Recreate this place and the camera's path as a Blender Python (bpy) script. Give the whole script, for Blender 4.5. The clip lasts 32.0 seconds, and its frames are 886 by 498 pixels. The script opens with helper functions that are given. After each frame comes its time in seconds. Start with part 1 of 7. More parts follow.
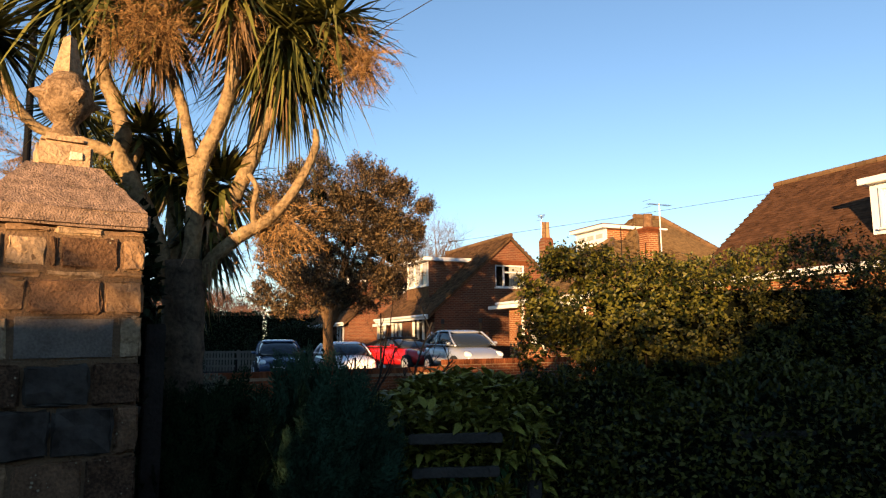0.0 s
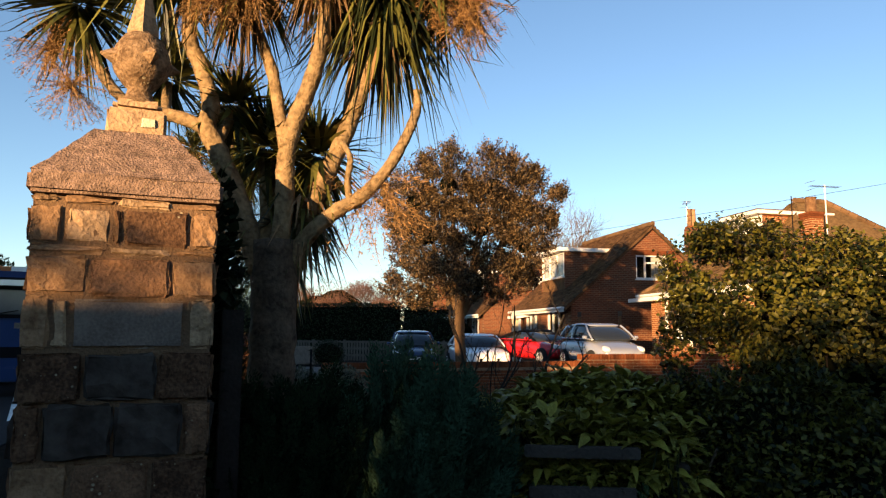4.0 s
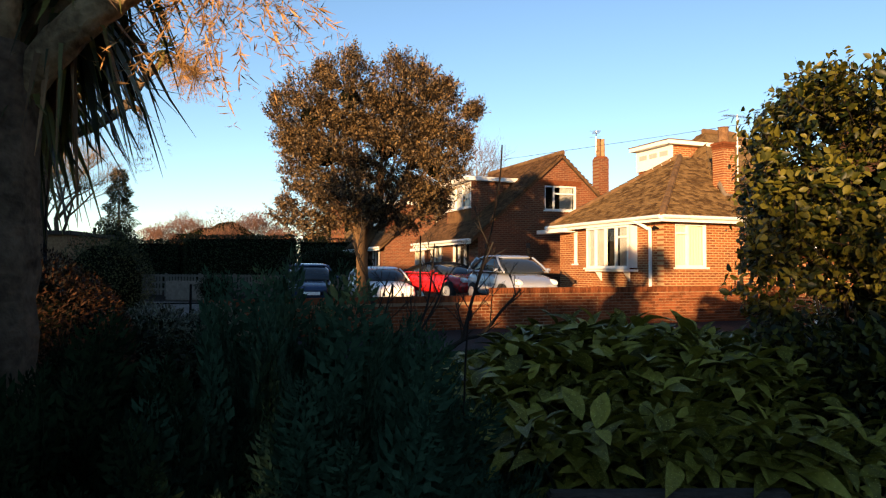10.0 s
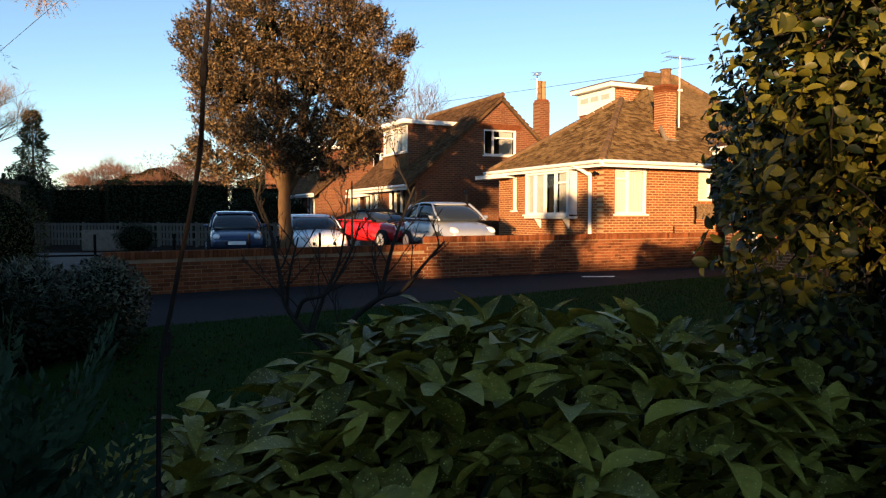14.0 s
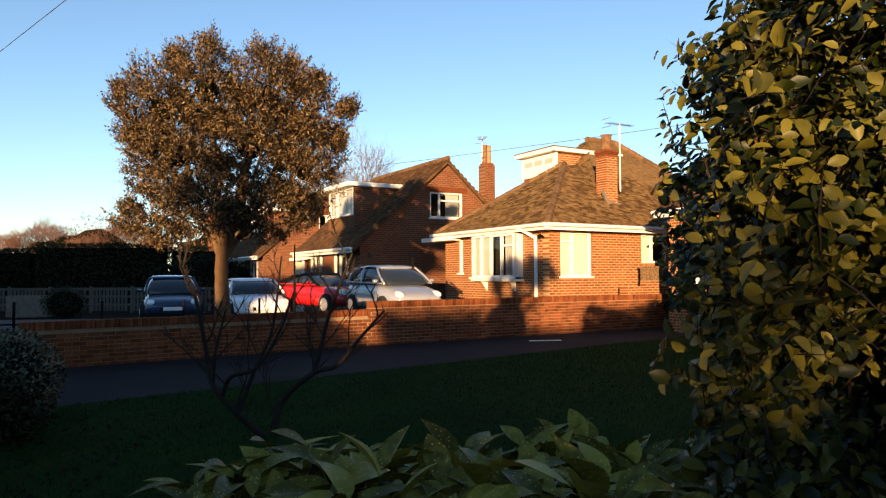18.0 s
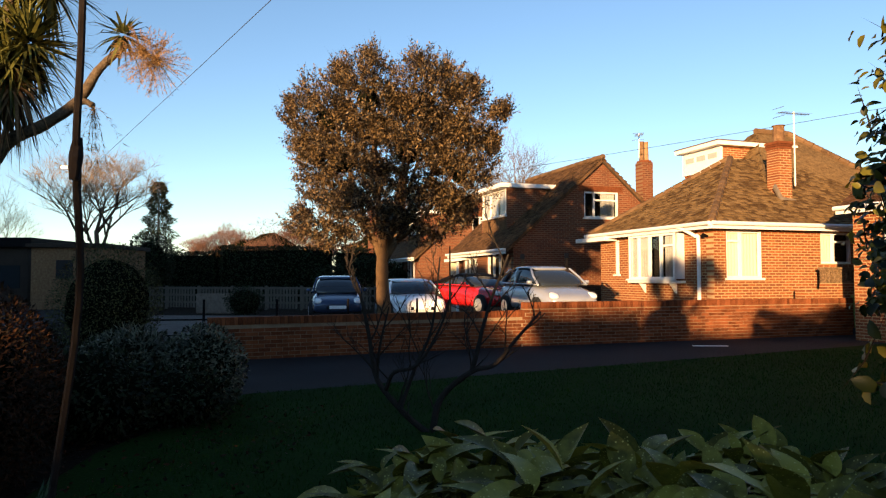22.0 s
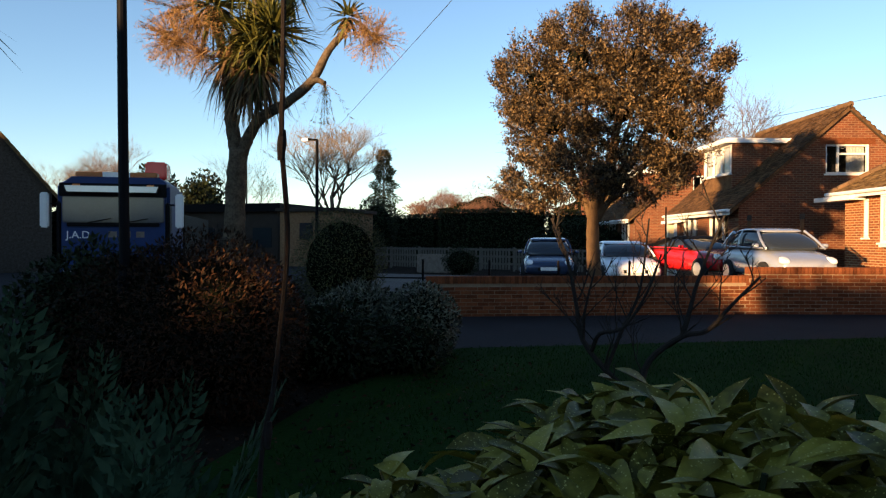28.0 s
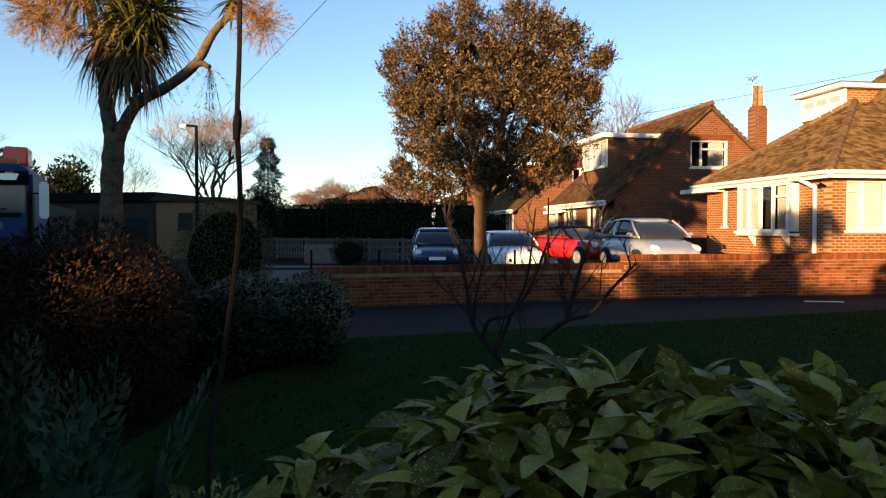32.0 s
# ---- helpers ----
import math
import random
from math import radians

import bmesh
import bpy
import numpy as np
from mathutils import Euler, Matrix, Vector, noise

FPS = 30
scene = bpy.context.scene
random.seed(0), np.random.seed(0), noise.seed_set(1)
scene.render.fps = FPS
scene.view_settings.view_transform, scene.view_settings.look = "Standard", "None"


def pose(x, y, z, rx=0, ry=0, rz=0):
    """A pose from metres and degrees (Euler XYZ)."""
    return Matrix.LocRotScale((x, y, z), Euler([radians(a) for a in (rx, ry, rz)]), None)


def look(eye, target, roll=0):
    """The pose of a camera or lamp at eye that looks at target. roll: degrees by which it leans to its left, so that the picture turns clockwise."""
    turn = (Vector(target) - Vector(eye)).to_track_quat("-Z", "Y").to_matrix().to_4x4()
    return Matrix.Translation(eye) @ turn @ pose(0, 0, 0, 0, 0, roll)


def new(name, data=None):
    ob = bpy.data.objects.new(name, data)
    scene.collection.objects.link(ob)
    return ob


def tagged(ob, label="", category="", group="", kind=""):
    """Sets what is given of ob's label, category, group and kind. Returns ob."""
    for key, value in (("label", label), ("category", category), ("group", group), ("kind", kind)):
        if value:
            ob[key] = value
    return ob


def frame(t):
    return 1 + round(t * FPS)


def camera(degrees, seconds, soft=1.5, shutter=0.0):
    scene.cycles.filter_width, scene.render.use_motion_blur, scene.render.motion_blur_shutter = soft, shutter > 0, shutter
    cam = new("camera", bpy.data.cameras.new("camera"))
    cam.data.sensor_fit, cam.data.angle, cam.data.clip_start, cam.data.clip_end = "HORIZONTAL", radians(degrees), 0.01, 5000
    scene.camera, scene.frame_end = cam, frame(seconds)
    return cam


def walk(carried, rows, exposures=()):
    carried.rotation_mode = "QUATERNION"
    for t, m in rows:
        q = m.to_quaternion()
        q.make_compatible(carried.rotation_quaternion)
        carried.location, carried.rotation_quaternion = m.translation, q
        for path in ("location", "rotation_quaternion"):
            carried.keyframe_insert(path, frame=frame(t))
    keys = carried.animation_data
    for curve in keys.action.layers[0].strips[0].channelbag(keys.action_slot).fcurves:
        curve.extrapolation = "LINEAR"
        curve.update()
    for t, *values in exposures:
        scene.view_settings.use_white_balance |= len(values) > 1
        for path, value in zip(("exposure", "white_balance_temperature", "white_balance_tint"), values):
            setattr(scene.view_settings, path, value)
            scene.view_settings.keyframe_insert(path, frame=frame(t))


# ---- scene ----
cam = camera(65.4, 32.0, soft=1.25)
PATH = [
    (0, (0.364, -1.378, 1.486), (0.454, 0.603, 1.75), -0.6),
    (0.5, (0.378, -1.403, 1.467), (0.386, 0.58, 1.733), -0.5),
    (1, (0.383, -1.383, 1.46), (0.307, 0.598, 1.724), -0.5),
    (1.5, (0.353, -1.282, 1.47), (0.237, 0.698, 1.727), -0.3),
    (2, (0.333, -1.175, 1.506), (0.208, 0.805, 1.759), -0.4),
    (2.5, (0.361, -1.09, 1.513), (0.229, 0.89, 1.763), -0.3),
    (3, (0.432, -0.978, 1.508), (0.261, 0.999, 1.759), -0.2),
    (3.5, (0.474, -0.882, 1.492), (0.22, 1.086, 1.742), -0.1),
    (5.5, (0.375, -0.316, 1.475), (0.031, 1.647, 1.651), 0.5),
    (6, (0.328, -0.169, 1.466), (-0.019, 1.796, 1.599), 0.3),
    (6.5, (0.279, -0.053, 1.46), (-0.038, 1.918, 1.574), 0.3),
    (7, (0.296, 0.097, 1.461), (0.026, 2.076, 1.571), 0.4),
    (7.5, (0.314, 0.248, 1.469), (0.05, 2.228, 1.573), 0.3),
    (8, (0.272, 0.416, 1.461), (0.046, 2.401, 1.543), 0.3),
    (8.5, (0.234, 0.574, 1.451), (0.135, 2.571, 1.515), 0.3),
    (9, (0.221, 0.747, 1.46), (0.201, 2.747, 1.514), 0.3),
    (9.5, (0.199, 0.891, 1.461), (0.178, 2.89, 1.516), 0.3),
    (10, (0.125, 1.028, 1.454), (0.113, 3.027, 1.509), 0.2),
    (10.5, (0.119, 1.135, 1.446), (0.164, 3.134, 1.502), 0.3),
    (11, (0.19, 1.271, 1.456), (0.296, 3.267, 1.51), 0.1),
    (11.5, (0.238, 1.404, 1.455), (0.339, 3.401, 1.502), -0.0),
    (12, (0.228, 1.548, 1.455), (0.337, 3.545, 1.493), -0.0),
    (12.5, (0.236, 1.682, 1.457), (0.362, 3.678, 1.484), -0.1),
    (13, (0.305, 1.809, 1.474), (0.456, 3.804, 1.464), 0.1),
    (13.5, (0.391, 1.898, 1.483), (0.541, 3.892, 1.441), -0.1),
    (14, (0.416, 1.963, 1.474), (0.567, 3.954, 1.375), -0.0),
    (14.5, (0.411, 2.074, 1.495), (0.592, 4.063, 1.375), 0.1),
    (15, (0.426, 2.162, 1.496), (0.718, 4.138, 1.381), 0.2),
    (15.5, (0.484, 2.242, 1.499), (0.846, 4.206, 1.409), 0.2),
    (17.5, (0.548, 2.264, 1.543), (0.85, 4.24, 1.615), -0.3),
    (18, (0.53, 2.262, 1.542), (0.829, 4.238, 1.619), -0.3),
    (18.5, (0.521, 2.259, 1.541), (0.795, 4.238, 1.622), -0.3),
    (19, (0.516, 2.252, 1.542), (0.729, 4.239, 1.626), -0.3),
    (19.5, (0.511, 2.251, 1.54), (0.652, 4.245, 1.627), -0.3),
    (20, (0.508, 2.252, 1.539), (0.562, 4.25, 1.625), -0.2),
    (20.5, (0.507, 2.25, 1.542), (0.491, 4.248, 1.629), -0.2),
    (21, (0.505, 2.25, 1.54), (0.444, 4.248, 1.626), -0.2),
    (21.5, (0.499, 2.246, 1.538), (0.403, 4.242, 1.622), -0.1),
    (22, (0.49, 2.242, 1.537), (0.351, 4.236, 1.619), -0.1),
    (22.5, (0.479, 2.237, 1.537), (0.278, 4.226, 1.609), -0.1),
    (23, (0.478, 2.236, 1.542), (0.218, 4.219, 1.603), -0.1),
    (23.5, (0.471, 2.235, 1.545), (0.159, 4.21, 1.6), 0.1),
    (24, (0.459, 2.258, 1.547), (0.062, 4.217, 1.599), 0.0),
    (24.5, (0.472, 2.237, 1.545), (-0.001, 4.18, 1.591), 0.1),
    (25, (0.507, 2.232, 1.546), (-0.066, 4.148, 1.567), 0.2),
    (25.5, (0.533, 2.233, 1.542), (-0.091, 4.133, 1.535), 0.2),
    (27.5, (0.609, 2.181, 1.532), (-0.124, 4.042, 1.503), 0.4),
    (28, (0.585, 2.142, 1.529), (-0.15, 4.002, 1.501), 0.2),
    (28.5, (0.57, 2.096, 1.523), (-0.141, 3.965, 1.491), 0.3),
    (29, (0.56, 2.061, 1.509), (-0.115, 3.943, 1.466), 0.3),
    (29.5, (0.566, 2.051, 1.509), (-0.067, 3.947, 1.458), 0.2),
    (30, (0.561, 2.051, 1.513), (-0.031, 3.961, 1.46), 0.2),
    (30.5, (0.563, 2.043, 1.517), (0.003, 3.962, 1.464), 0.2),
    (31, (0.569, 2.044, 1.516), (0.061, 3.978, 1.465), 0.1),
    (31.5, (0.57, 2.077, 1.514), (0.113, 4.024, 1.462), -0.1),
    (32, (0.545, 2.084, 1.517), (0.122, 4.038, 1.462), 0.0),
]
walk(cam, [(t, look(eye, target, roll)) for t, eye, target, roll in PATH], [(0, 2.12), (22, 2.12), (27, 2.24), (32, 2.24)])

# ---- world, sun, exposure ----
SUN_AZ, SUN_EL = radians(199.3), radians(4.7)
world = bpy.data.worlds.new("world")
scene.world = world
world.use_nodes = True
wn = world.node_tree.nodes
wn.clear()
sky = wn.new("ShaderNodeTexSky")
sky.sky_type, sky.sun_disc = "NISHITA", False
sky.sun_elevation, sky.sun_rotation = radians(13), SUN_AZ
sky.altitude, sky.air_density, sky.dust_density, sky.ozone_density = 10, 1.0, 0.0, 2.5
wbg = wn.new("ShaderNodeBackground")
wbg.inputs["Strength"].default_value = 0.05
wout = wn.new("ShaderNodeOutputWorld")
world.node_tree.links.new(sky.outputs[0], wbg.inputs[0])
world.node_tree.links.new(wbg.outputs[0], wout.inputs[0])
sun_dir = Vector((math.sin(SUN_AZ) * math.cos(SUN_EL), math.cos(SUN_AZ) * math.cos(SUN_EL), math.sin(SUN_EL)))
sun_data = bpy.data.lights.new("sun", "SUN")
sun_data.energy, sun_data.angle, sun_data.color = 3.7, radians(0.55), (1.0, 0.62, 0.3)
sun = new("sun", sun_data)
sun.matrix_world = look(sun_dir * 60, (0, 0, 0))

# ---- materials ----
def mat(name, base, rough=0.7, metal=0.0, var=0.25, scale=6.0, fine=60.0, bump=0.15, tint=None, island=0.0, objr=0.0,
        spec=0.2, trans=0.0, coat=0.0):
    """A procedural surface: two scales of noise in colour, fine relief, and a shift by piece."""
    m = bpy.data.materials.new(name)
    m.use_nodes = True
    nt = m.node_tree
    nd, ln = nt.nodes, nt.links
    bs = nd["Principled BSDF"]
    tc = nd.new("ShaderNodeTexCoord")
    n1 = nd.new("ShaderNodeTexNoise")
    n1.inputs["Scale"].default_value, n1.inputs["Detail"].default_value = scale, 4
    n2 = nd.new("ShaderNodeTexNoise")
    n2.inputs["Scale"].default_value, n2.inputs["Detail"].default_value = fine, 3
    ln.new(tc.outputs["Object"], n1.inputs["Vector"])
    ln.new(tc.outputs["Object"], n2.inputs["Vector"])
    add = nd.new("ShaderNodeMath")
    add.operation = "MULTIPLY_ADD"
    add.inputs[1].default_value = 0.5
    ln.new(n2.outputs[0], add.inputs[0])
    half = nd.new("ShaderNodeMath")
    half.operation = "MULTIPLY"
    half.inputs[1].default_value = 0.5
    ln.new(n1.outputs[0], half.inputs[0])
    ln.new(half.outputs[0], add.inputs[2])
    last = add.outputs[0]
    for on, src, out in ((island, "ShaderNodeNewGeometry", "Random Per Island"), (objr, "ShaderNodeObjectInfo", "Random")):
        if on:
            g = nd.new(src)
            a = nd.new("ShaderNodeMath")
            a.operation = "MULTIPLY_ADD"
            a.inputs[1].default_value = on
            ln.new(g.outputs[out], a.inputs[0])
            ln.new(last, a.inputs[2])
            b = nd.new("ShaderNodeMath")
            b.operation = "SUBTRACT"
            b.inputs[1].default_value = on / 2
            ln.new(a.outputs[0], b.inputs[0])
            last = b.outputs[0]
    ramp = nd.new("ShaderNodeValToRGB")
    lo = tuple(c * (1 - var) for c in base)
    hi = tint or tuple(min(1, c * (1 + var)) for c in base)
    ramp.color_ramp.elements[0].position, ramp.color_ramp.elements[1].position = 0.3, 0.7
    ramp.color_ramp.elements[0].color, ramp.color_ramp.elements[1].color = (*lo, 1), (*hi, 1)
    ln.new(last, ramp.inputs[0])
    ln.new(ramp.outputs[0], bs.inputs["Base Color"])
    bs.inputs["Roughness"].default_value, bs.inputs["Metallic"].default_value = rough, metal
    bs.inputs["Specular IOR Level"].default_value = spec
    bs.inputs["Coat Weight"].default_value = coat
    if bump:
        bp = nd.new("ShaderNodeBump")
        bp.inputs["Strength"].default_value, bp.inputs["Distance"].default_value = bump, 0.01
        ln.new(n2.outputs[0], bp.inputs["Height"])
        ln.new(bp.outputs[0], bs.inputs["Normal"])
    if trans:
        tr = nd.new("ShaderNodeBsdfTranslucent")
        mx = nd.new("ShaderNodeMixShader")
        mx.inputs[0].default_value = trans
        ln.new(ramp.outputs[0], tr.inputs[0])
        ln.new(bs.outputs[0], mx.inputs[1])
        ln.new(tr.outputs[0], mx.inputs[2])
        ln.new(mx.outputs[0], nd["Material Output"].inputs[0])
    return m


def brick_mat(name, c1, c2, mortar, axis=0, bw=0.225, bh=0.075):
    """House brickwork seen from afar: courses and joints with relief, on a wall along local x (axis 0) or y (axis 1)."""
    m = mat(name, c1, 0.85, var=0.3, scale=1.2, fine=40)
    nd, ln = m.node_tree.nodes, m.node_tree.links
    bs, tc = nd["Principled BSDF"], [n for n in nd if n.type == "TEX_COORD"][0]
    sp, cb = nd.new("ShaderNodeSeparateXYZ"), nd.new("ShaderNodeCombineXYZ")
    ln.new(tc.outputs["Object"], sp.inputs[0])
    ln.new(sp.outputs[axis], cb.inputs[0])
    ln.new(sp.outputs[2], cb.inputs[1])
    br = nd.new("ShaderNodeTexBrick")
    br.inputs["Color1"].default_value, br.inputs["Color2"].default_value = (*c1, 1), (*c2, 1)
    br.inputs["Mortar"].default_value = (*mortar, 1)
    br.inputs["Scale"].default_value = 1.0
    br.inputs["Mortar Size"].default_value, br.inputs["Mortar Smooth"].default_value = 0.011, 0.2
    br.inputs["Brick Width"].default_value, br.inputs["Row Height"].default_value = bw, bh
    ln.new(cb.outputs[0], br.inputs["Vector"])
    mix = nd.new("ShaderNodeMixRGB")
    mix.blend_type, mix.inputs[0].default_value = "MULTIPLY", 0.75
    ramp = [n for n in nd if n.type == "VALTORGB"][0]
    ramp.color_ramp.elements[0].color, ramp.color_ramp.elements[1].color = (0.55, 0.52, 0.5, 1), (1.1, 1.08, 1.05, 1)
    ln.new(br.outputs[0], mix.inputs[1])
    ln.new(ramp.outputs[0], mix.inputs[2])
    ln.new(mix.outputs[0], bs.inputs["Base Color"])
    bp = [n for n in nd if n.type == "BUMP"][0]
    bp.inputs["Strength"].default_value, bp.invert = 0.5, True
    ln.new(br.outputs["Fac"], bp.inputs["Height"])
    return m


def glass_mat(name, tone=(0.02, 0.025, 0.03)):
    m = bpy.data.materials.new(name)
    m.use_nodes = True
    bs = m.node_tree.nodes["Principled BSDF"]
    bs.inputs["Base Color"].default_value = (*tone, 1)
    bs.inputs["Roughness"].default_value = 0.04
    bs.inputs["Specular IOR Level"].default_value = 0.6
    return m


M = {}
# lawn, grass, tarmac and soil: colours lowered to deepen the shade on them
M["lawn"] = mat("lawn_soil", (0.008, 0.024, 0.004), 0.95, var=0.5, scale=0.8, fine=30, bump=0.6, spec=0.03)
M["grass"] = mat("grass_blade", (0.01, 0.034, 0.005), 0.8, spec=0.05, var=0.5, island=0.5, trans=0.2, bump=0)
M["tarmac"] = mat("tarmac", (0.02, 0.02, 0.0215), 0.9, var=0.35, scale=0.7, fine=150, bump=0.5, spec=0.08)
M["gravel"] = mat("drive_gravel", (0.08, 0.068, 0.058), 0.95, var=0.4, scale=1.5, fine=90, bump=0.7)
M["soil"] = mat("soil", (0.014, 0.01, 0.007), 0.95, var=0.5, scale=4, fine=60, bump=0.9, spec=0.03)
M["brick"] = mat("red_brick", (0.13, 0.04, 0.017), 0.85, var=0.4, scale=5, fine=70, bump=0.5, objr=0.3, tint=(0.21, 0.07, 0.028), spec=0.05)
M["brick_joined"] = mat("red_brick_joined", (0.13, 0.04, 0.017), 0.85, var=0.4, scale=5, fine=70, bump=0.5, island=0.3, tint=(0.21, 0.07, 0.028), spec=0.05)
M["mortar"] = mat("mortar", (0.22, 0.16, 0.1), 0.95, var=0.35, scale=3, fine=90, bump=0.6)
M["bung_x"] = brick_mat("orange_brick_x", (0.27, 0.088, 0.028), (0.17, 0.05, 0.02), (0.4, 0.28, 0.15), 0)
M["bung_y"] = brick_mat("orange_brick_y", (0.27, 0.088, 0.028), (0.17, 0.05, 0.02), (0.4, 0.28, 0.15), 1)
M["gab_x"] = brick_mat("brown_brick_x", (0.17, 0.053, 0.022), (0.1, 0.033, 0.016), (0.2, 0.12, 0.07), 0)
M["gab_y"] = brick_mat("brown_brick_y", (0.17, 0.053, 0.022), (0.1, 0.033, 0.016), (0.2, 0.12, 0.07), 1)
M["tile"] = mat("clay_roof_tile", (0.105, 0.06, 0.028), 0.9, var=0.38, scale=7.0, fine=25, bump=0.4, island=0.38, tint=(0.22, 0.14, 0.062), spec=0.05)
M["tile_red"] = mat("red_roof_tile", (0.075, 0.038, 0.02), 0.9, var=0.4, scale=4.0, fine=25, bump=0.4, island=0.2, tint=(0.13, 0.064, 0.034), spec=0.05)
M["tile_dark"] = mat("dark_roof_tile", (0.065, 0.036, 0.019), 0.9, var=0.45, scale=4.0, fine=25, bump=0.4, island=0.25, tint=(0.15, 0.085, 0.042), spec=0.05)
M["ridge"] = mat("ridge_tile", (0.12, 0.07, 0.034), 0.9, var=0.35, objr=0.3)
M["white"] = mat("white_paint", (0.66, 0.65, 0.62), 0.45, var=0.06, scale=3, fine=30, bump=0.05)
M["cream"] = mat("cream_blind", (0.58, 0.52, 0.39), 0.8, var=0.05, scale=3, fine=40, bump=0.05)
M["curtain"] = mat("grey_curtain", (0.32, 0.32, 0.31), 0.9, var=0.15, scale=8)
M["glass"] = glass_mat("window_glass")
M["screen_glass"] = mat("lorry_screen_glass", (0.05, 0.06, 0.075), 0.12, var=0.3, scale=0.8, spec=0.5, bump=0)
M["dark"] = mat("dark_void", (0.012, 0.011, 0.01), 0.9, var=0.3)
M["stone"] = mat("lichened_stone", (0.22, 0.132, 0.066), 0.95, var=0.6, scale=20.0, fine=70, bump=0.9, objr=0.35, tint=(0.4, 0.27, 0.155))
M["ironstone"] = mat("dark_ironstone", (0.1, 0.05, 0.026), 0.95, var=0.6, scale=14, fine=80, bump=1.0, objr=0.3, tint=(0.21, 0.115, 0.06))
M["cap_stone"] = mat("pitted_cap_stone", (0.17, 0.108, 0.076), 0.95, var=0.7, scale=28, fine=120, bump=1.0, tint=(0.35, 0.235, 0.17))
M["flint"] = mat("knapped_flint", (0.034, 0.022, 0.015), 0.9, var=0.5, scale=10, fine=22, bump=1.0, tint=(0.075, 0.062, 0.05))
M["lichen"] = mat("pale_lichen", (0.5, 0.46, 0.34), 0.95, var=0.3, scale=30, fine=90, bump=0.6)
M["stone_pale"] = mat("pale_rendered_stone", (0.15, 0.12, 0.094), 0.95, var=0.4, scale=7, fine=90, bump=0.6)
M["stone_red"] = mat("red_stone", (0.22, 0.115, 0.055), 0.95, var=0.5, scale=9, fine=70, bump=0.9, objr=0.3, tint=(0.31, 0.19, 0.1))
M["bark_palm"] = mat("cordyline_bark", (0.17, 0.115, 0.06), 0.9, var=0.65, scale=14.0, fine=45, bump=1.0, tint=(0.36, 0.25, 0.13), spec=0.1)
# darker copy of the palm bark, with the trunk's shade in its colour
M["bark_palm_shaded"] = mat("shaded_cordyline_bark", (0.075, 0.056, 0.038), 0.95, var=0.6, scale=14.0, fine=45, bump=1.0, tint=(0.15, 0.112, 0.075), spec=0.05)
M["bark"] = mat("bark", (0.1, 0.07, 0.045), 0.9, var=0.5, scale=8, fine=50, bump=0.9)
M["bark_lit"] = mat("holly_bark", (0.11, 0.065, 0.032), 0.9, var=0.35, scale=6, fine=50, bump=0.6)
M["twig"] = mat("winter_twig", (0.11, 0.075, 0.052), 0.85, var=0.35, scale=6, island=0.3, bump=0)
M["twig_red"] = mat("red_winter_twig", (0.11, 0.058, 0.04), 0.85, var=0.35, scale=2, island=0.4, bump=0)
M["twig_pale"] = mat("pale_winter_twig", (0.16, 0.115, 0.07), 0.85, var=0.35, scale=2, island=0.4, bump=0)
M["blade"] = mat("cordyline_leaf", (0.032, 0.044, 0.013), 0.45, var=0.5, scale=3, fine=20, island=0.7, trans=0.15, bump=0, tint=(0.14, 0.135, 0.032), spec=0.25)
M["dead"] = mat("dead_cordyline_leaf", (0.19, 0.115, 0.055), 0.8, var=0.45, scale=3, island=0.6, trans=0.1, bump=0)
M["panicle"] = mat("dry_flower_stalk", (0.23, 0.13, 0.05), 0.85, var=0.4, scale=4, island=0.6, bump=0)
M["privet"] = mat("hedge_leaf", (0.026, 0.042, 0.007), 0.45, var=0.65, scale=2.5, fine=30, island=0.75, trans=0.15, bump=0, tint=(0.1, 0.09, 0.013), spec=0.2)
M["aucuba"] = mat("spotted_laurel_leaf", (0.155, 0.146, 0.018), 0.5, var=0.6, scale=9, fine=70, objr=0.3, trans=0.1, bump=0.1, tint=(0.27, 0.238, 0.036), spec=0.16)
M["aucuba_joined"] = mat("spotted_laurel_leaves", (0.15, 0.142, 0.017), 0.5, var=0.6, scale=9, fine=70, island=0.45, trans=0.1, bump=0, tint=(0.26, 0.229, 0.034), spec=0.16)
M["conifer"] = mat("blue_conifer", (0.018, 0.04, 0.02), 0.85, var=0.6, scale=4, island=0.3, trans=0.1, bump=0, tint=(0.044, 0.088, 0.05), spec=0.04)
# darker copy of the conifer green, deep shade put into the colour
M["juniper"] = mat("shaded_juniper", (0.006, 0.013, 0.005), 0.85, var=0.6, scale=4, island=0.3, trans=0.1, bump=0, tint=(0.018, 0.034, 0.014), spec=0.04)
M["holly"] = mat("evergreen_oak_leaf", (0.042, 0.03, 0.013), 0.5, var=0.6, scale=1.5, island=0.8, trans=0.12, bump=0, tint=(0.16, 0.102, 0.042), spec=0.35)
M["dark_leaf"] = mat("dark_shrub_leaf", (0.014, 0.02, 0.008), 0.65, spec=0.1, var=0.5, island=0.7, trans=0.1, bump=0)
# tint lowered in place of shade that the sun gap leaves out
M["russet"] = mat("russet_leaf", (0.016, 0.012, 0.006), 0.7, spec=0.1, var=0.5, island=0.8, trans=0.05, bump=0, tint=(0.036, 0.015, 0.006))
M["varieg"] = mat("variegated_leaf", (0.038, 0.046, 0.022), 0.5, var=0.5, island=0.9, trans=0.1, bump=0, tint=(0.13, 0.135, 0.085))
# near black: shade inside foliage put into the colour
M["core"] = mat("inner_shade", (0.006, 0.007, 0.004), 1.0, var=0.4, scale=5, bump=0, spec=0.0)
